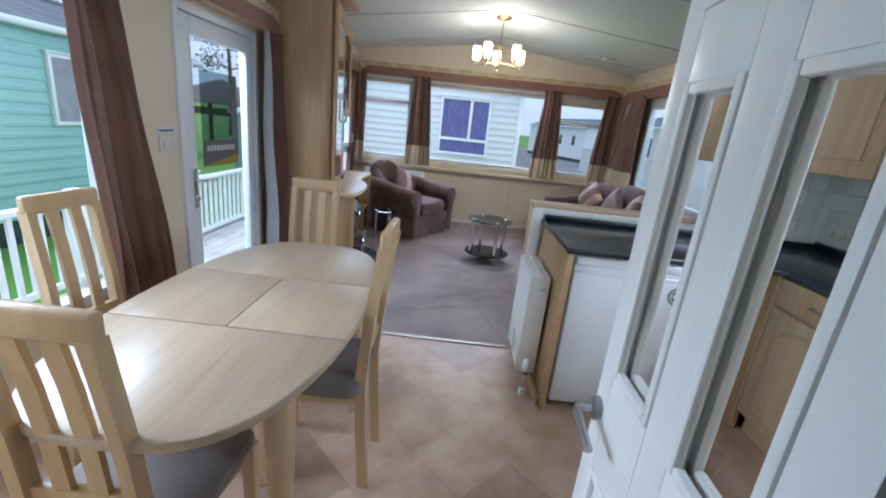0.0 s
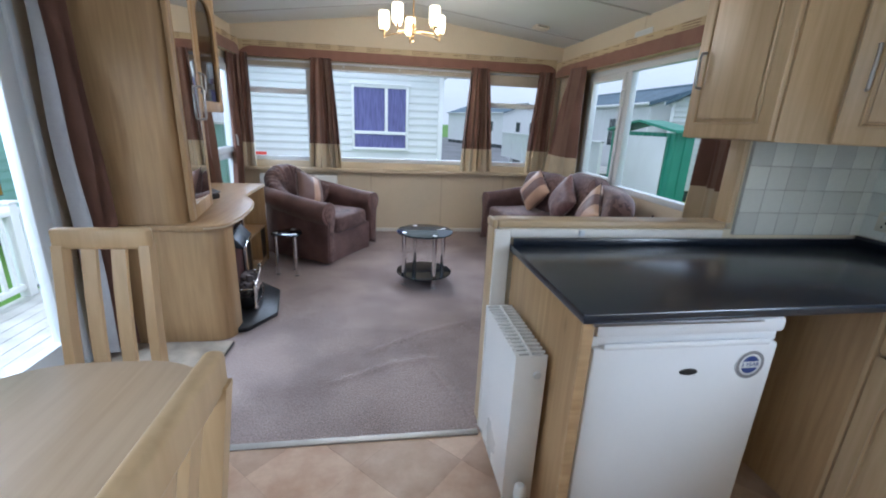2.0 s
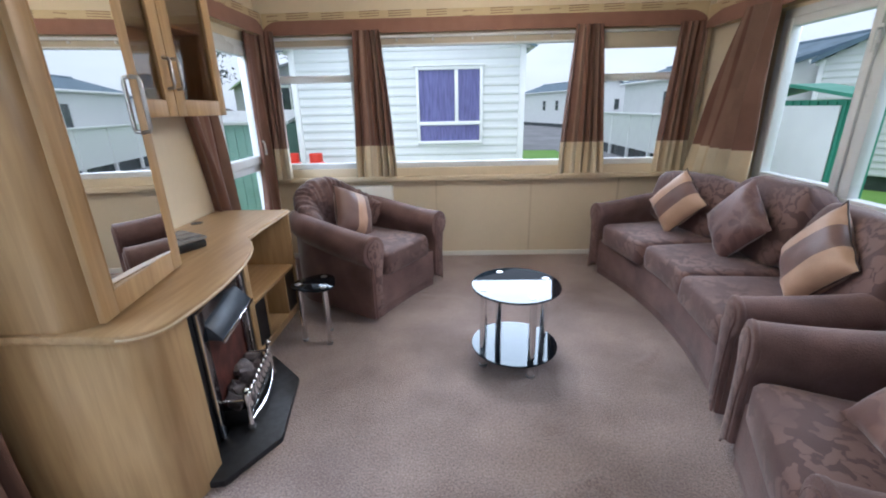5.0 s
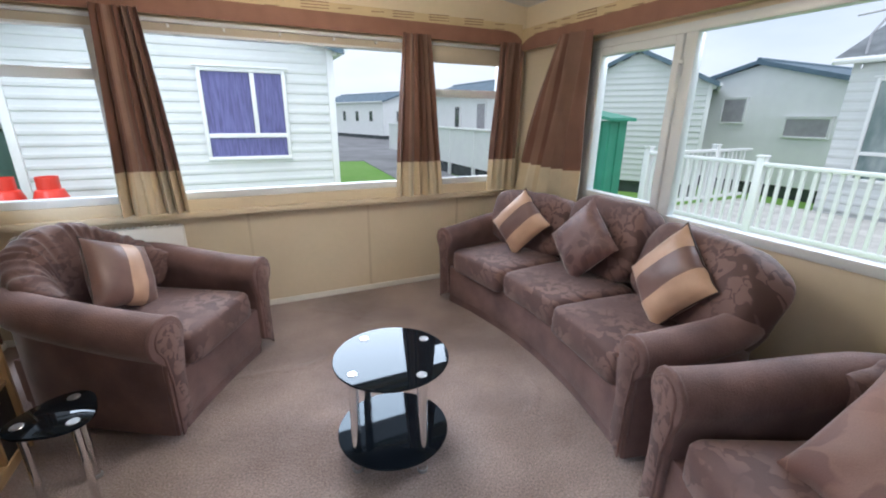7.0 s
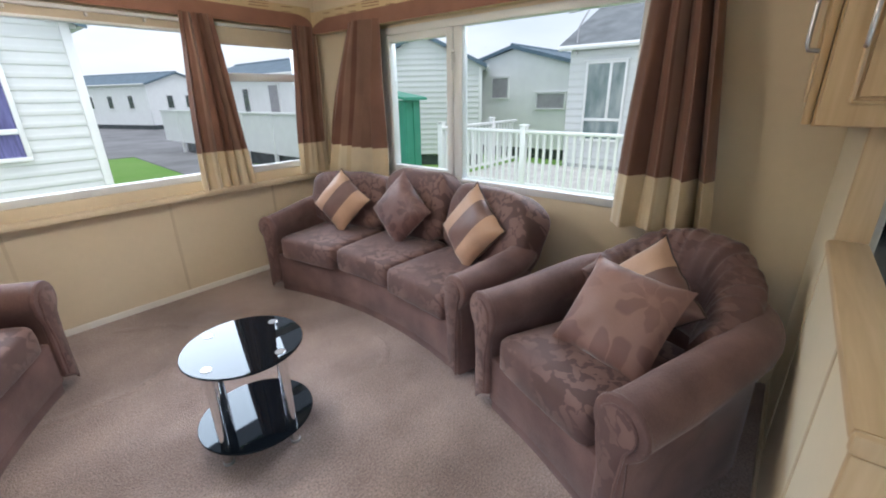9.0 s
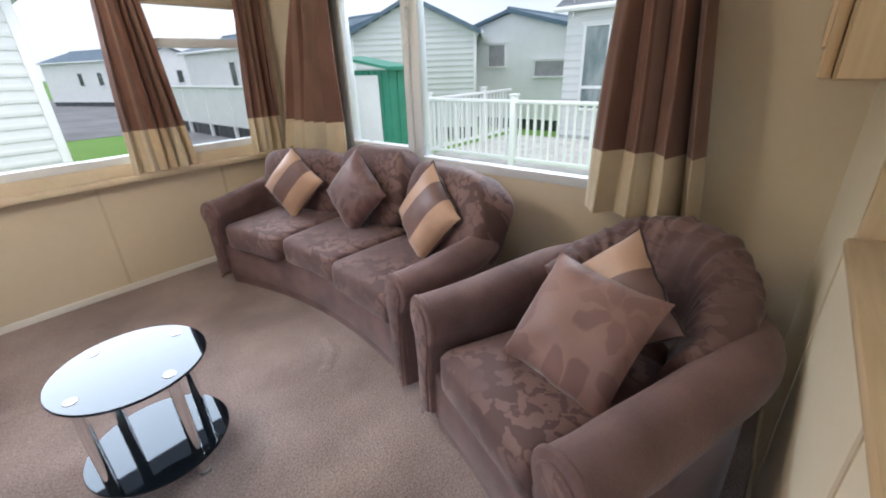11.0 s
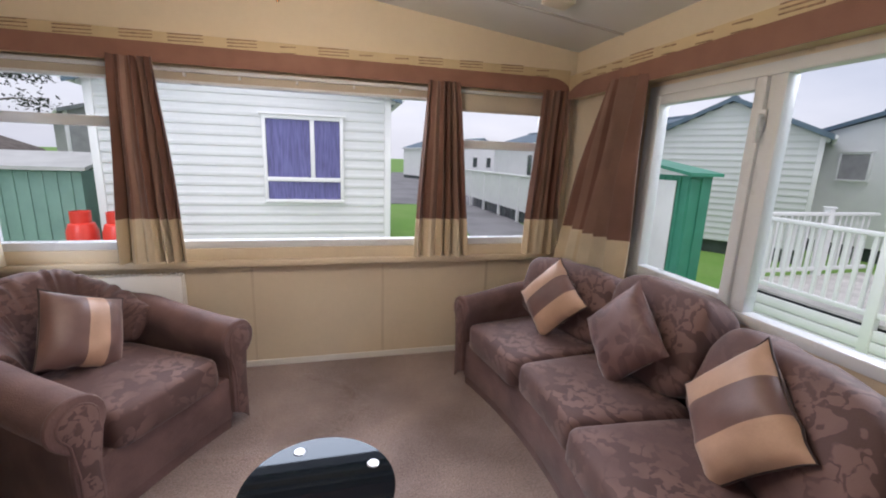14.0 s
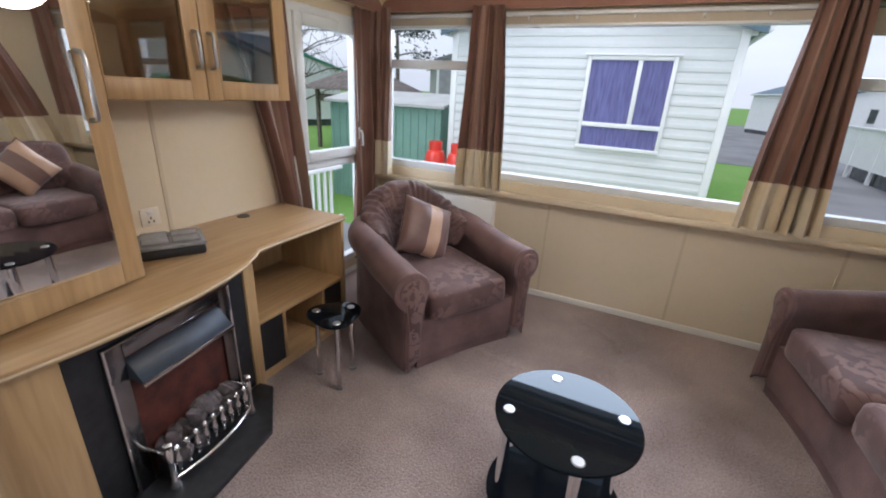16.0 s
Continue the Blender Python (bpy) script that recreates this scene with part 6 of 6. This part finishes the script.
def park_home(label, m, w, length, eave, ridge, wall_mat, roof_mat, windows=(), side_windows=(), base=GZ + 0.35, pitch=0.15, boards=True, board_side=True, trim_mat=M_TRIM, doors=()):
    """A holiday home: gable towards -y at y = 0, w wide about x = 0, length long; windows (x, z, w, h, blind) on the gable, side_windows (side, y, z, w, h, blind)."""
    ob = thing("park_home", label, "house", m, "neighbouring park homes")
    hw = w / 2
    gable = [(-hw, base), (hw, base), (hw, eave), (0, ridge), (-hw, eave)]
    part("wall", plate(gable, -length, 0, TO_XZ), wall_mat, ob)
    # solid dark block: the shade below the raised floor, put into its colour
    part("skirt", box(-hw + 0.05, 0.05, GZ, hw - 0.05, length - 0.05, base), M_UNLIT, ob, "dark block painting the shade of the open underside")
    if boards:
        z = base
        while z < ridge - 0.06:
            zt = min(z + pitch, ridge)
            half = hw if z + pitch <= eave else hw * (ridge - z - pitch * 0.5) / (ridge - eave)
            if half > 0.1:
                part("siding_board", lap_board(-half, half, zt - z), wall_mat, ob, m=pose(0, 0, z), flat=True)
            z += pitch
    if board_side:
        for s in board_side if isinstance(board_side, tuple) else (-1, 1):
            z = base
            while z < eave - 0.02:
                mm = pose(-hw, length, z, 0, 0, -90) if s < 0 else pose(hw, 0, z, 0, 0, 90)
                part("siding_board", lap_board(0, length, pitch), wall_mat, ob, m=mm, flat=True)
                z += pitch
    for s in (-1, 1):
        rf = plate([(s * (hw + 0.18), eave - 0.06), (0, ridge + 0.05), (0, ridge + 0.13), (s * (hw + 0.18), eave + 0.03)], -length - 0.2, 0.15, TO_XZ)
        part("roof", rf, roof_mat, ob)
        part("bargeboard", plate([(s * (hw + 0.19), eave - 0.1), (0, ridge + 0.01), (0, ridge + 0.12), (s * (hw + 0.19), eave + 0.02)], 0.15, 0.18, TO_XZ), roof_mat, ob)
        part("gutter", tube([(s * (hw + 0.2), -0.15, eave - 0.03), (s * (hw + 0.2), length + 0.2, eave - 0.03)], 0.05, 8), trim_mat, ob)
        part("corner_trim", box(s * hw - 0.05, -0.035, base, s * hw + 0.05, 0.06, eave - 0.02, 0.01), trim_mat, ob)
    part("ridge_cap", tube([(0, -0.16, ridge + 0.12), (0, length + 0.2, ridge + 0.12)], 0.07, 8), roof_mat, ob)

    def win(mm, ww, hh, blind, split):
        wd = part("window", box(-ww / 2, -0.06, -hh / 2, ww / 2, 0.02, -hh / 2 + 0.05, 0.006), M_TRIM, ob, m=mm)
        bm = bmesh.new()
        for q in ((-ww / 2, -hh / 2 + 0.05, -ww / 2 + 0.05, hh / 2), (ww / 2 - 0.05, -hh / 2 + 0.05, ww / 2, hh / 2), (-ww / 2 + 0.05, hh / 2 - 0.05, ww / 2 - 0.05, hh / 2)):
            box(q[0], -0.06, q[1], q[2], 0.02, q[3], 0.005, bm)
        if split:
            box(ww * 0.08, -0.055, -hh * 0.2, ww * 0.08 + 0.06, 0.02, hh / 2 - 0.05, 0.005, bm)
            box(-ww / 2 + 0.05, -0.055, -hh * 0.2 - 0.06, ww / 2 - 0.05, 0.02, -hh * 0.2, 0.005, bm)
        part("frame", bm, M_TRIM, wd)
        # curtain or blind; the dark sheets paint an unlit room behind the pane
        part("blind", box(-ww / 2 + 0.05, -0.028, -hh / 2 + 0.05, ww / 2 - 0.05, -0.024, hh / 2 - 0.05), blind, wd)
        part("pane", box(-ww / 2 + 0.05, -0.036, -hh / 2 + 0.05, ww / 2 - 0.05, -0.032, hh / 2 - 0.05), M_GLASS, wd, flat=True)
        part("drip_cap", box(-ww / 2 - 0.04, -0.085, hh / 2 + 0.004, ww / 2 + 0.04, -0.02, hh / 2 + 0.03, 0.004), M_TRIM, wd)
    for x, z, ww, hh, blind, split in windows:
        win(pose(x, -0.01, z), ww, hh, blind, split)
    for s, y, z, ww, hh, blind, split in side_windows:
        win(pose(s * (hw + 0.01), y, z, 0, 0, 90 * s), ww, hh, blind, split)
    return ob


park_home("white sided park home with a violet-curtained window in its gable", pose(-0.17, 10.5, 0), 3.84, 9.0, 2.36, 2.85, M_SIDING, M_ROOF, windows=((0.7, 1.395, 1.12, 1.24, M_PURPLE, True),),
          side_windows=((1, 2.5, 1.4, 0.8, 1.0, M_UNLIT, False),), board_side=(1,), pitch=0.14)
park_home("mint green sided park home beside the decking", pose(-7.2, 9.6, 0, 0, 0, 0) @ pose(0, 0, 0, 0, 0, 180) @ pose(0, -0.0, 0), 3.9, 12.0, 2.1, 2.65, M_TEAL, M_ROOFG,
          side_windows=((-1, 2.6, 1.3, 0.95, 0.95, M_LINING, False), (-1, 6.0, 1.3, 0.95, 0.95, M_LINING, False)), board_side=(-1,), pitch=0.15, boards=False)
park_home("white sided park home with a slate-blue roof behind the shed", pose(10.8, 12.9, 0, 0, 0, -56), 3.7, 8.0, 2.3, 3.15, M_SIDING, M_ROOF, windows=(), board_side=False, pitch=0.16)
park_home("white rendered park home with one small square window", pose(14.2, 11.6, 0, 0, 0, -90) @ pose(0, 0, 0), 4.6, 9.0, 2.35, 2.9, M_TRIM, M_ROOF, windows=((-0.5, 1.65, 0.75, 0.75, M_LINING, False), (1.5, 1.2, 1.1, 0.55, M_LINING, False)), boards=False, board_side=False)
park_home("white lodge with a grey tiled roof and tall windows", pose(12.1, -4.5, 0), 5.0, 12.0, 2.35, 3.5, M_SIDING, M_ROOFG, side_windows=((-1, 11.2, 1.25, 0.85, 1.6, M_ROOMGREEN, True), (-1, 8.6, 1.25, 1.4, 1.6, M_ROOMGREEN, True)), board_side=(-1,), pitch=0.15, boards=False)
park_home("white park home with a blue-grey roof across the road", pose(14.6, 42.7, 0, 0, 0, 17), 5.2, 12.0, 2.6, 3.4, M_TRIM, M_ROOF, windows=((-0.9, 1.3, 0.6, 1.0, M_UNLIT, False), (0.7, 1.3, 0.6, 1.0, M_UNLIT, False)), side_windows=((-1, 2, 1.3, 0.7, 1.0, M_UNLIT, False), (-1, 4.5, 1.3, 0.7, 1.0, M_UNLIT, False), (-1, 7, 1.3, 0.7, 1.0, M_UNLIT, False)), boards=False, board_side=False)
park_home("white park home with a slate-blue roof beyond a white deck", pose(11.6, 15.2, 0), 4.2, 11.0, 2.3, 2.9, M_TRIM, M_ROOF, side_windows=((-1, 2.2, 1.3, 0.6, 1.1, M_UNLIT, False), (-1, 4.2, 1.1, 0.8, 1.7, M_LINING, False), (-1, 6.4, 1.3, 0.6, 1.1, M_UNLIT, False)), boards=False, board_side=False)
park_home("far white park home at the end of the road", pose(6.0, 66.0, 0, 0, 0, 20), 4.0, 11.0, 2.6, 3.3, M_TRIM, M_ROOFG, windows=((-0.9, 1.3, 0.6, 1.0, M_UNLIT, False), (0.7, 1.3, 0.6, 1.0, M_UNLIT, False)), boards=False, board_side=False)
park_home("far white park home at the end of the road", pose(30.0, 62.0, 0, 0, 0, 60), 4.0, 12.0, 2.6, 3.3, M_TRIM, M_ROOF, side_windows=((-1, 2, 1.3, 0.7, 1.0, M_UNLIT, False), (-1, 5, 1.3, 0.7, 1.0, M_UNLIT, False)), boards=False, board_side=False)
park_home("far white park home at the end of the road", pose(25.0, 42.0, 0, 0, 0, -40), 4.0, 12.0, 2.6, 3.3, M_TRIM, M_ROOF, side_windows=((-1, 2, 1.3, 0.7, 1.0, M_UNLIT, False), (-1, 5, 1.3, 0.7, 1.0, M_UNLIT, False)), boards=False, board_side=False)
park_home("far white park home with a green-edged roof", pose(-16.5, 22.5, 0, 0, 0, 70), 4.0, 11.0, 2.3, 2.8, M_TRIM, M_SHEDG, side_windows=((-1, 3, 1.2, 0.8, 1.0, M_UNLIT, False),), boards=False, board_side=False)
park_home("far grey sided park home behind the shed", pose(-5.5, 21.0, 0, 0, 0, 30), 4.0, 9.0, 2.6, 3.2, M_LINING, M_ROOFG, windows=((-0.8, 1.8, 0.6, 1.0, M_UNLIT, False), (0.8, 1.8, 0.6, 1.0, M_UNLIT, False)), boards=False, board_side=False)


ae = thing("tv_aerial", "slim metal television aerial on the lodge roof", "aerial", pose(9.5, 7.35, 0))
part("mast", tube([(0, 0, 2.2), (0.02, 0, 2.7), (0.25, -0.1, 3.05)], 0.018, 8), M_STEEL, ae)
part("boom", tube([(0.05, 0.25, 3.0), (0.4, -0.4, 3.12)], 0.014, 8), M_STEEL, ae)
for k in range(6):
    part("element", tube([(0.05 + 0.06 * k - 0.05, 0.25 - 0.11 * k - 0.03, 3.0 + 0.02 * k), (0.05 + 0.06 * k + 0.05, 0.25 - 0.11 * k + 0.03, 3.0 + 0.02 * k)], 0.007, 6), M_STEEL, ae)


def railing(label, m, length, h=0.95, step=0.125, post_every=1.75, base=0.0, skirt=0.0):
    """A white balustrade along x from 0."""
    ob = thing("deck_railing", label, "railing", m, "white deck railings")
    part("top_rail", box(0, -0.045, h - 0.05, length, 0.045, h, 0.01), M_TRIM, ob)
    part("bottom_rail", box(0, -0.025, 0.08, length, 0.025, 0.14, 0.006), M_TRIM, ob)
    x = 0.0
    while x <= length + 0.01:
        pst = part("post", box(x - 0.05, -0.05, base, x + 0.05, 0.05, h + 0.06, 0.008), M_TRIM, ob)
        part("post_cap", box(x - 0.065, -0.065, h + 0.06, x + 0.065, 0.065, h + 0.09, 0.01), M_TRIM, pst)
        x += post_every
    bmb = box(-0.02, -0.014, 0.14, 0.02, 0.014, h - 0.05)
    first = part("baluster", bmb, M_TRIM, ob, m=pose(step, 0, 0), flat=True)
    for i in range(2, int(length / step)):
        o = new("baluster", first.data)
        o.parent, o.matrix_basis = ob, pose(i * step, 0, 0)
    if skirt:
        for k in range(3):
            part("skirt_board", box(0, -0.02, -0.05 - skirt * (k + 1) / 3 + 0.012, length, 0.02, -0.05 - skirt * k / 3, 0.004), M_TRIM, ob)
    return ob


def deck(label, x0, y0, x1, y1, z, along="y", w=0.14):
    ob = thing("deck", label, "decking")
    # one dark solid fills the open space below, painting its shade
    part("joists", box(x0 + 0.05, y0 + 0.05, GZ, x1 - 0.05, y1 - 0.05, z - 0.03), M_UNLIT, ob)
    u0, u1 = (x0, x1) if along == "y" else (y0, y1)
    n = int((u1 - u0) / w)
    for i in range(n):
        a = u0 + i * w
        q = (a + 0.004, y0, z - 0.03, a + w - 0.004, y1, z) if along == "y" else (x0, a + 0.004, z - 0.03, x1, a + w - 0.004, z)
        part("deck_board", box(*q), M_DECK, ob, flat=True)
    return ob


deck("pale grey boarded deck outside the door", -3.05, -1.0, XL - T - 0.02, 7.4, -0.5)
railing("white balustrade round the dining-side deck", pose(-3.0, -0.9, -0.5, 0, 0, 90), 9.6, 0.88, skirt=0.0)
deck("pale boarded deck of the lodge opposite", 6.65, -1.0, 9.5, 8.7, -0.12)
railing("white balustrade of the lodge's deck", pose(6.6, -0.1, -0.12, 0, 0, 90), 8.75, 1.0, skirt=0.4, base=-0.5)
railing("white balustrade along the end of the lodge's deck", pose(6.6, 8.66, -0.12), 2.8, 1.0, skirt=0.4, base=-0.5)
deck("white-edged deck of the home beyond", 7.6, 14.6, 9.4, 24.0, 0.0)
wf = thing("deck_screen", "white panelled deck screen on posts", "fence")
for i in range(6):
    y = 14.5 + 1.9 * i
    part("post", box(7.5, y, GZ, 7.6, y + 0.1, 1.0), M_TRIM, wf)
    part("panel", box(7.53, y + 0.1, -0.3, 7.56, y + 1.9, 0.95), M_TRIM, wf)
part("top_rail", box(7.48, 14.5, 0.95, 7.62, 25.9, 1.02, 0.01), M_TRIM, wf)


def shed(label, m, w, d, h, wall_mat, roof_mat, door_mat, name="shed"):
    """A metal shed with ribbed sheets; the door is on -x."""
    ob = thing(name, label, "shed", m)
    part("wall", box(0, 0, GZ, w, d, h), wall_mat, ob)
    n = int(d / 0.16)
    for i in range(n):
        part("rib", box(-0.02, i * d / n, GZ, 0.0, i * d / n + 0.05, h - 0.02), wall_mat, ob, flat=True)
    n = int(w / 0.16)
    for i in range(n):
        part("rib", box(i * w / n, -0.02, GZ, i * w / n + 0.05, 0.0, h - 0.02), wall_mat, ob, flat=True)
    rb = plate([(-0.1, h), (d / 2, h + 0.2), (d + 0.1, h), (d + 0.1, h + 0.05), (d / 2, h + 0.25), (-0.1, h + 0.05)], -0.1, w + 0.1, TO_YZ)
    part("roof", rb, roof_mat, ob)
    if door_mat:
        part("door", box(-0.04, d * 0.1, GZ + 0.05, -0.021, d * 0.8, h - 0.08, 0.004), door_mat, ob, "white shed door")
    return ob


shed("dark green metal shed with a white door", pose(6.1, 9.1, 0), 0.4, 2.3, 1.36, M_SHEDG, M_SHEDG, M_TRIM)
shed("sage green metal shed with a pale ribbed roof", pose(-5.0, 10.9, 0), 2.5, 1.9, 1.15, M_SHEDM, M_SHEDROOF, None)
for x, y in ((-1.62, 9.75), (-2.02, 9.8)):
    gb = thing("gas_bottle", "red gas bottle with a shrouded valve on a stand", "gas bottle", pose(x, y, -0.14), "gas bottles")
    part("cylinder", lathe([(0, 0.12), (0.14, 0.12), (0.16, 0.17), (0.16, 0.62), (0.13, 0.71), (0.06, 0.75), (0, 0.75)], 24), M_RED, gb)
    part("shroud", lathe([(0.1, 0.7), (0.105, 0.72), (0.105, 0.86), (0.092, 0.86), (0.092, 0.72)], 24), M_RED, gb)
    part("valve", lathe([(0, 0.74), (0.025, 0.74), (0.025, 0.82), (0, 0.83)], 12), M_STEEL, gb)
    part("stand", box(-0.19, -0.19, GZ + 0.14, 0.19, 0.19, 0.12, 0.01), M_ROAD, gb, "grey block stand")

gz_ = thing("gazebo", "timber gazebo with a shingled hipped roof", "gazebo", pose(-9.0, 17.5, 0))
for sx in (-1, 1):
    for sy in (-1, 1):
        part("post", box(sx * 1.2 - 0.06, sy * 1.2 - 0.06, GZ, sx * 1.2 + 0.06, sy * 1.2 + 0.06, 1.35), M_BARK, gz_)
rp = lathe([(2.3, 1.3), (2.25, 1.38), (0.12, 2.2), (0, 2.22)], 4)
part("roof", rp, M_SHINGLE, gz_, "weathered grey-brown roof", pose(0, 0, 0, 0, 0, 45))
part("lattice_rail", box(-1.2, -1.22, 0.9, 1.2, -1.18, 1.15), M_BARK, gz_)


def tree(label, x, y, h, spread, clumps, leaves, seed, bare=False, base=0.45):
    """A tapered trunk with limbs, and a ragged crown of many small leaves in clumps."""
    ob = thing("tree", label, "tree", pose(x, y, GZ), "trees behind the park")
    rnd = random.Random(seed)
    r0 = h * 0.018
    trunk = [(0.03 * h * math.sin(2.2 * t + seed) * t, 0.02 * h * math.cos(3 * t) * t, h * t * 0.95) for t in (i / 7 for i in range(8))]
    part("trunk", tube(trunk, [r0 * (1 - 0.85 * i / 7) for i in range(8)], 8), M_BARK, ob)
    lv, ends = [], []
    for k in range(clumps):
        t = base + (1 - base) * (k + 0.5) / clumps
        a = rnd.uniform(0, 6.28)
        ln = spread * (1.1 - 0.75 * (t - base) / (1 - base)) * rnd.uniform(0.6, 1.1)
        s = Vector(trunk[min(7, int(t * 7))])
        e = s + Vector((ln * math.cos(a), ln * math.sin(a), ln * rnd.uniform(0.05, 0.5)))
        part("limb", tube([s, (s + e) / 2 + Vector((0, 0, 0.06 * ln)), e], [r0 * 0.32, r0 * 0.2, r0 * 0.06], 5), M_BARK, ob)
        ends += [(s + e) / 2 * 0.35 + e * 0.65, e]
        if bare:
            for _ in range(9):
                q = s.lerp(e, rnd.uniform(0.3, 1))
                tip = q + Vector((rnd.uniform(-1, 1), rnd.uniform(-1, 1), rnd.uniform(0, 1))) * spread * 0.4
                part("twig", tube([q, q.lerp(tip, 0.5) + Vector((0, 0, 0.05)), tip], [r0 * 0.1, r0 * 0.07, r0 * 0.03], 4), M_BARK, ob)
    if not bare:
        verts, faces = [], []
        for _ in range(leaves):
            c = rnd.choice(ends) + Vector((rnd.gauss(0, 1), rnd.gauss(0, 1), rnd.gauss(0, 0.55))) * spread * 0.2
            s = spread * rnd.uniform(0.03, 0.07)
            ax = Vector((rnd.uniform(-1, 1), rnd.uniform(-1, 1), rnd.uniform(-0.6, 0.6))).normalized()
            bx_ = ax.orthogonal().normalized()
            i0 = len(verts)
            verts += [c - ax * s, c + bx_ * s * 0.4, c + ax * s, c - bx_ * s * 0.4]
            faces.append((i0, i0 + 1, i0 + 2, i0 + 3))
        me = bpy.data.meshes.new("crown")
        me.from_pydata(verts, [], faces)
        me.materials.append(M_LEAF)
        cr = new("crown", me)
        cr.parent = ob
    return ob


tree("tall dark pine with an open crown", -11.5, 34, 12.0, 2.6, 16, 2600, 2, base=0.5)
tree("tall dark pine with an open crown", -8.6, 36, 11.5, 2.4, 14, 2300, 5, base=0.55)
tree("tall dark pine leaning slightly", -15.5, 30, 10.5, 2.5, 14, 2300, 8, base=0.5)
tree("bare winter tree with fine twigs", -21, 27, 9.0, 3.4, 16, 0, 11, bare=True, base=0.25)
tree("bare winter tree with fine twigs", -17, 22, 8.5, 3.2, 16, 0, 14, bare=True, base=0.25)

# ---- laid pieces ----
tiles = structure("vinyl_floor", box(XL, 0.0, -0.012, XR, 3.17, -0.006), M_GROUT, "brown stone-effect vinyl laid as diamonds")
S = 0.215
for i in range(-4, 16):
    for j in range(-2, 18):
        cx, cy = XL + i * S, j * S
        if (i + j) % 2:
            continue
        poly = [(cx - S, cy), (cx, cy - S), (cx + S, cy), (cx, cy + S)]
        poly = [(cx + (x - cx) * 0.998, cy + (y - cy) * 0.998) for x, y in poly]
        for ax, lim, keep in ((0, XL, 1), (0, XR, -1), (1, 0.02, 1), (1, 3.165, -1)):
            poly = clip(poly, ax, lim, keep) if len(poly) > 2 else poly
        if len(poly) < 3:
            continue
        part("tile", prism(poly, -0.006, -0.0005), M_TILE, tiles, flat=True)
sp = structure("splashback", box(2.064, 3.186, 0.937, XR - 0.006, 3.199, 1.334), M_WGROUT, "grout bed of the kitchen wall tiles")
sq = structure("splashback_side", box(XR - 0.006, 1.74, 0.937, XR - 0.0005, 3.186, 1.334), M_WGROUT, "grout bed of the kitchen wall tiles")
tm = box(-0.0485, -0.004, 0.0015, 0.0485, 0, 0.0985, 0.002, seg=1)
first = None
for i in range(7):
    for k in range(4):
        m = pose(2.064 + 0.0495 + i * 0.0995, 3.186, 0.937 + k * 0.0995)
        if first is None:
            first = part("tile", tm, M_WTILE, sp, m=m)
        else:
            o = new("tile", first.data)
            o.parent, o.matrix_basis = sp, m
for i in range(14):
    for k in range(4):
        o = new("tile", first.data)
        o.parent, o.matrix_basis = sq, pose(XR - 0.006, 3.135 - i * 0.0985, 0.937 + k * 0.0995, 0, 0, -90)
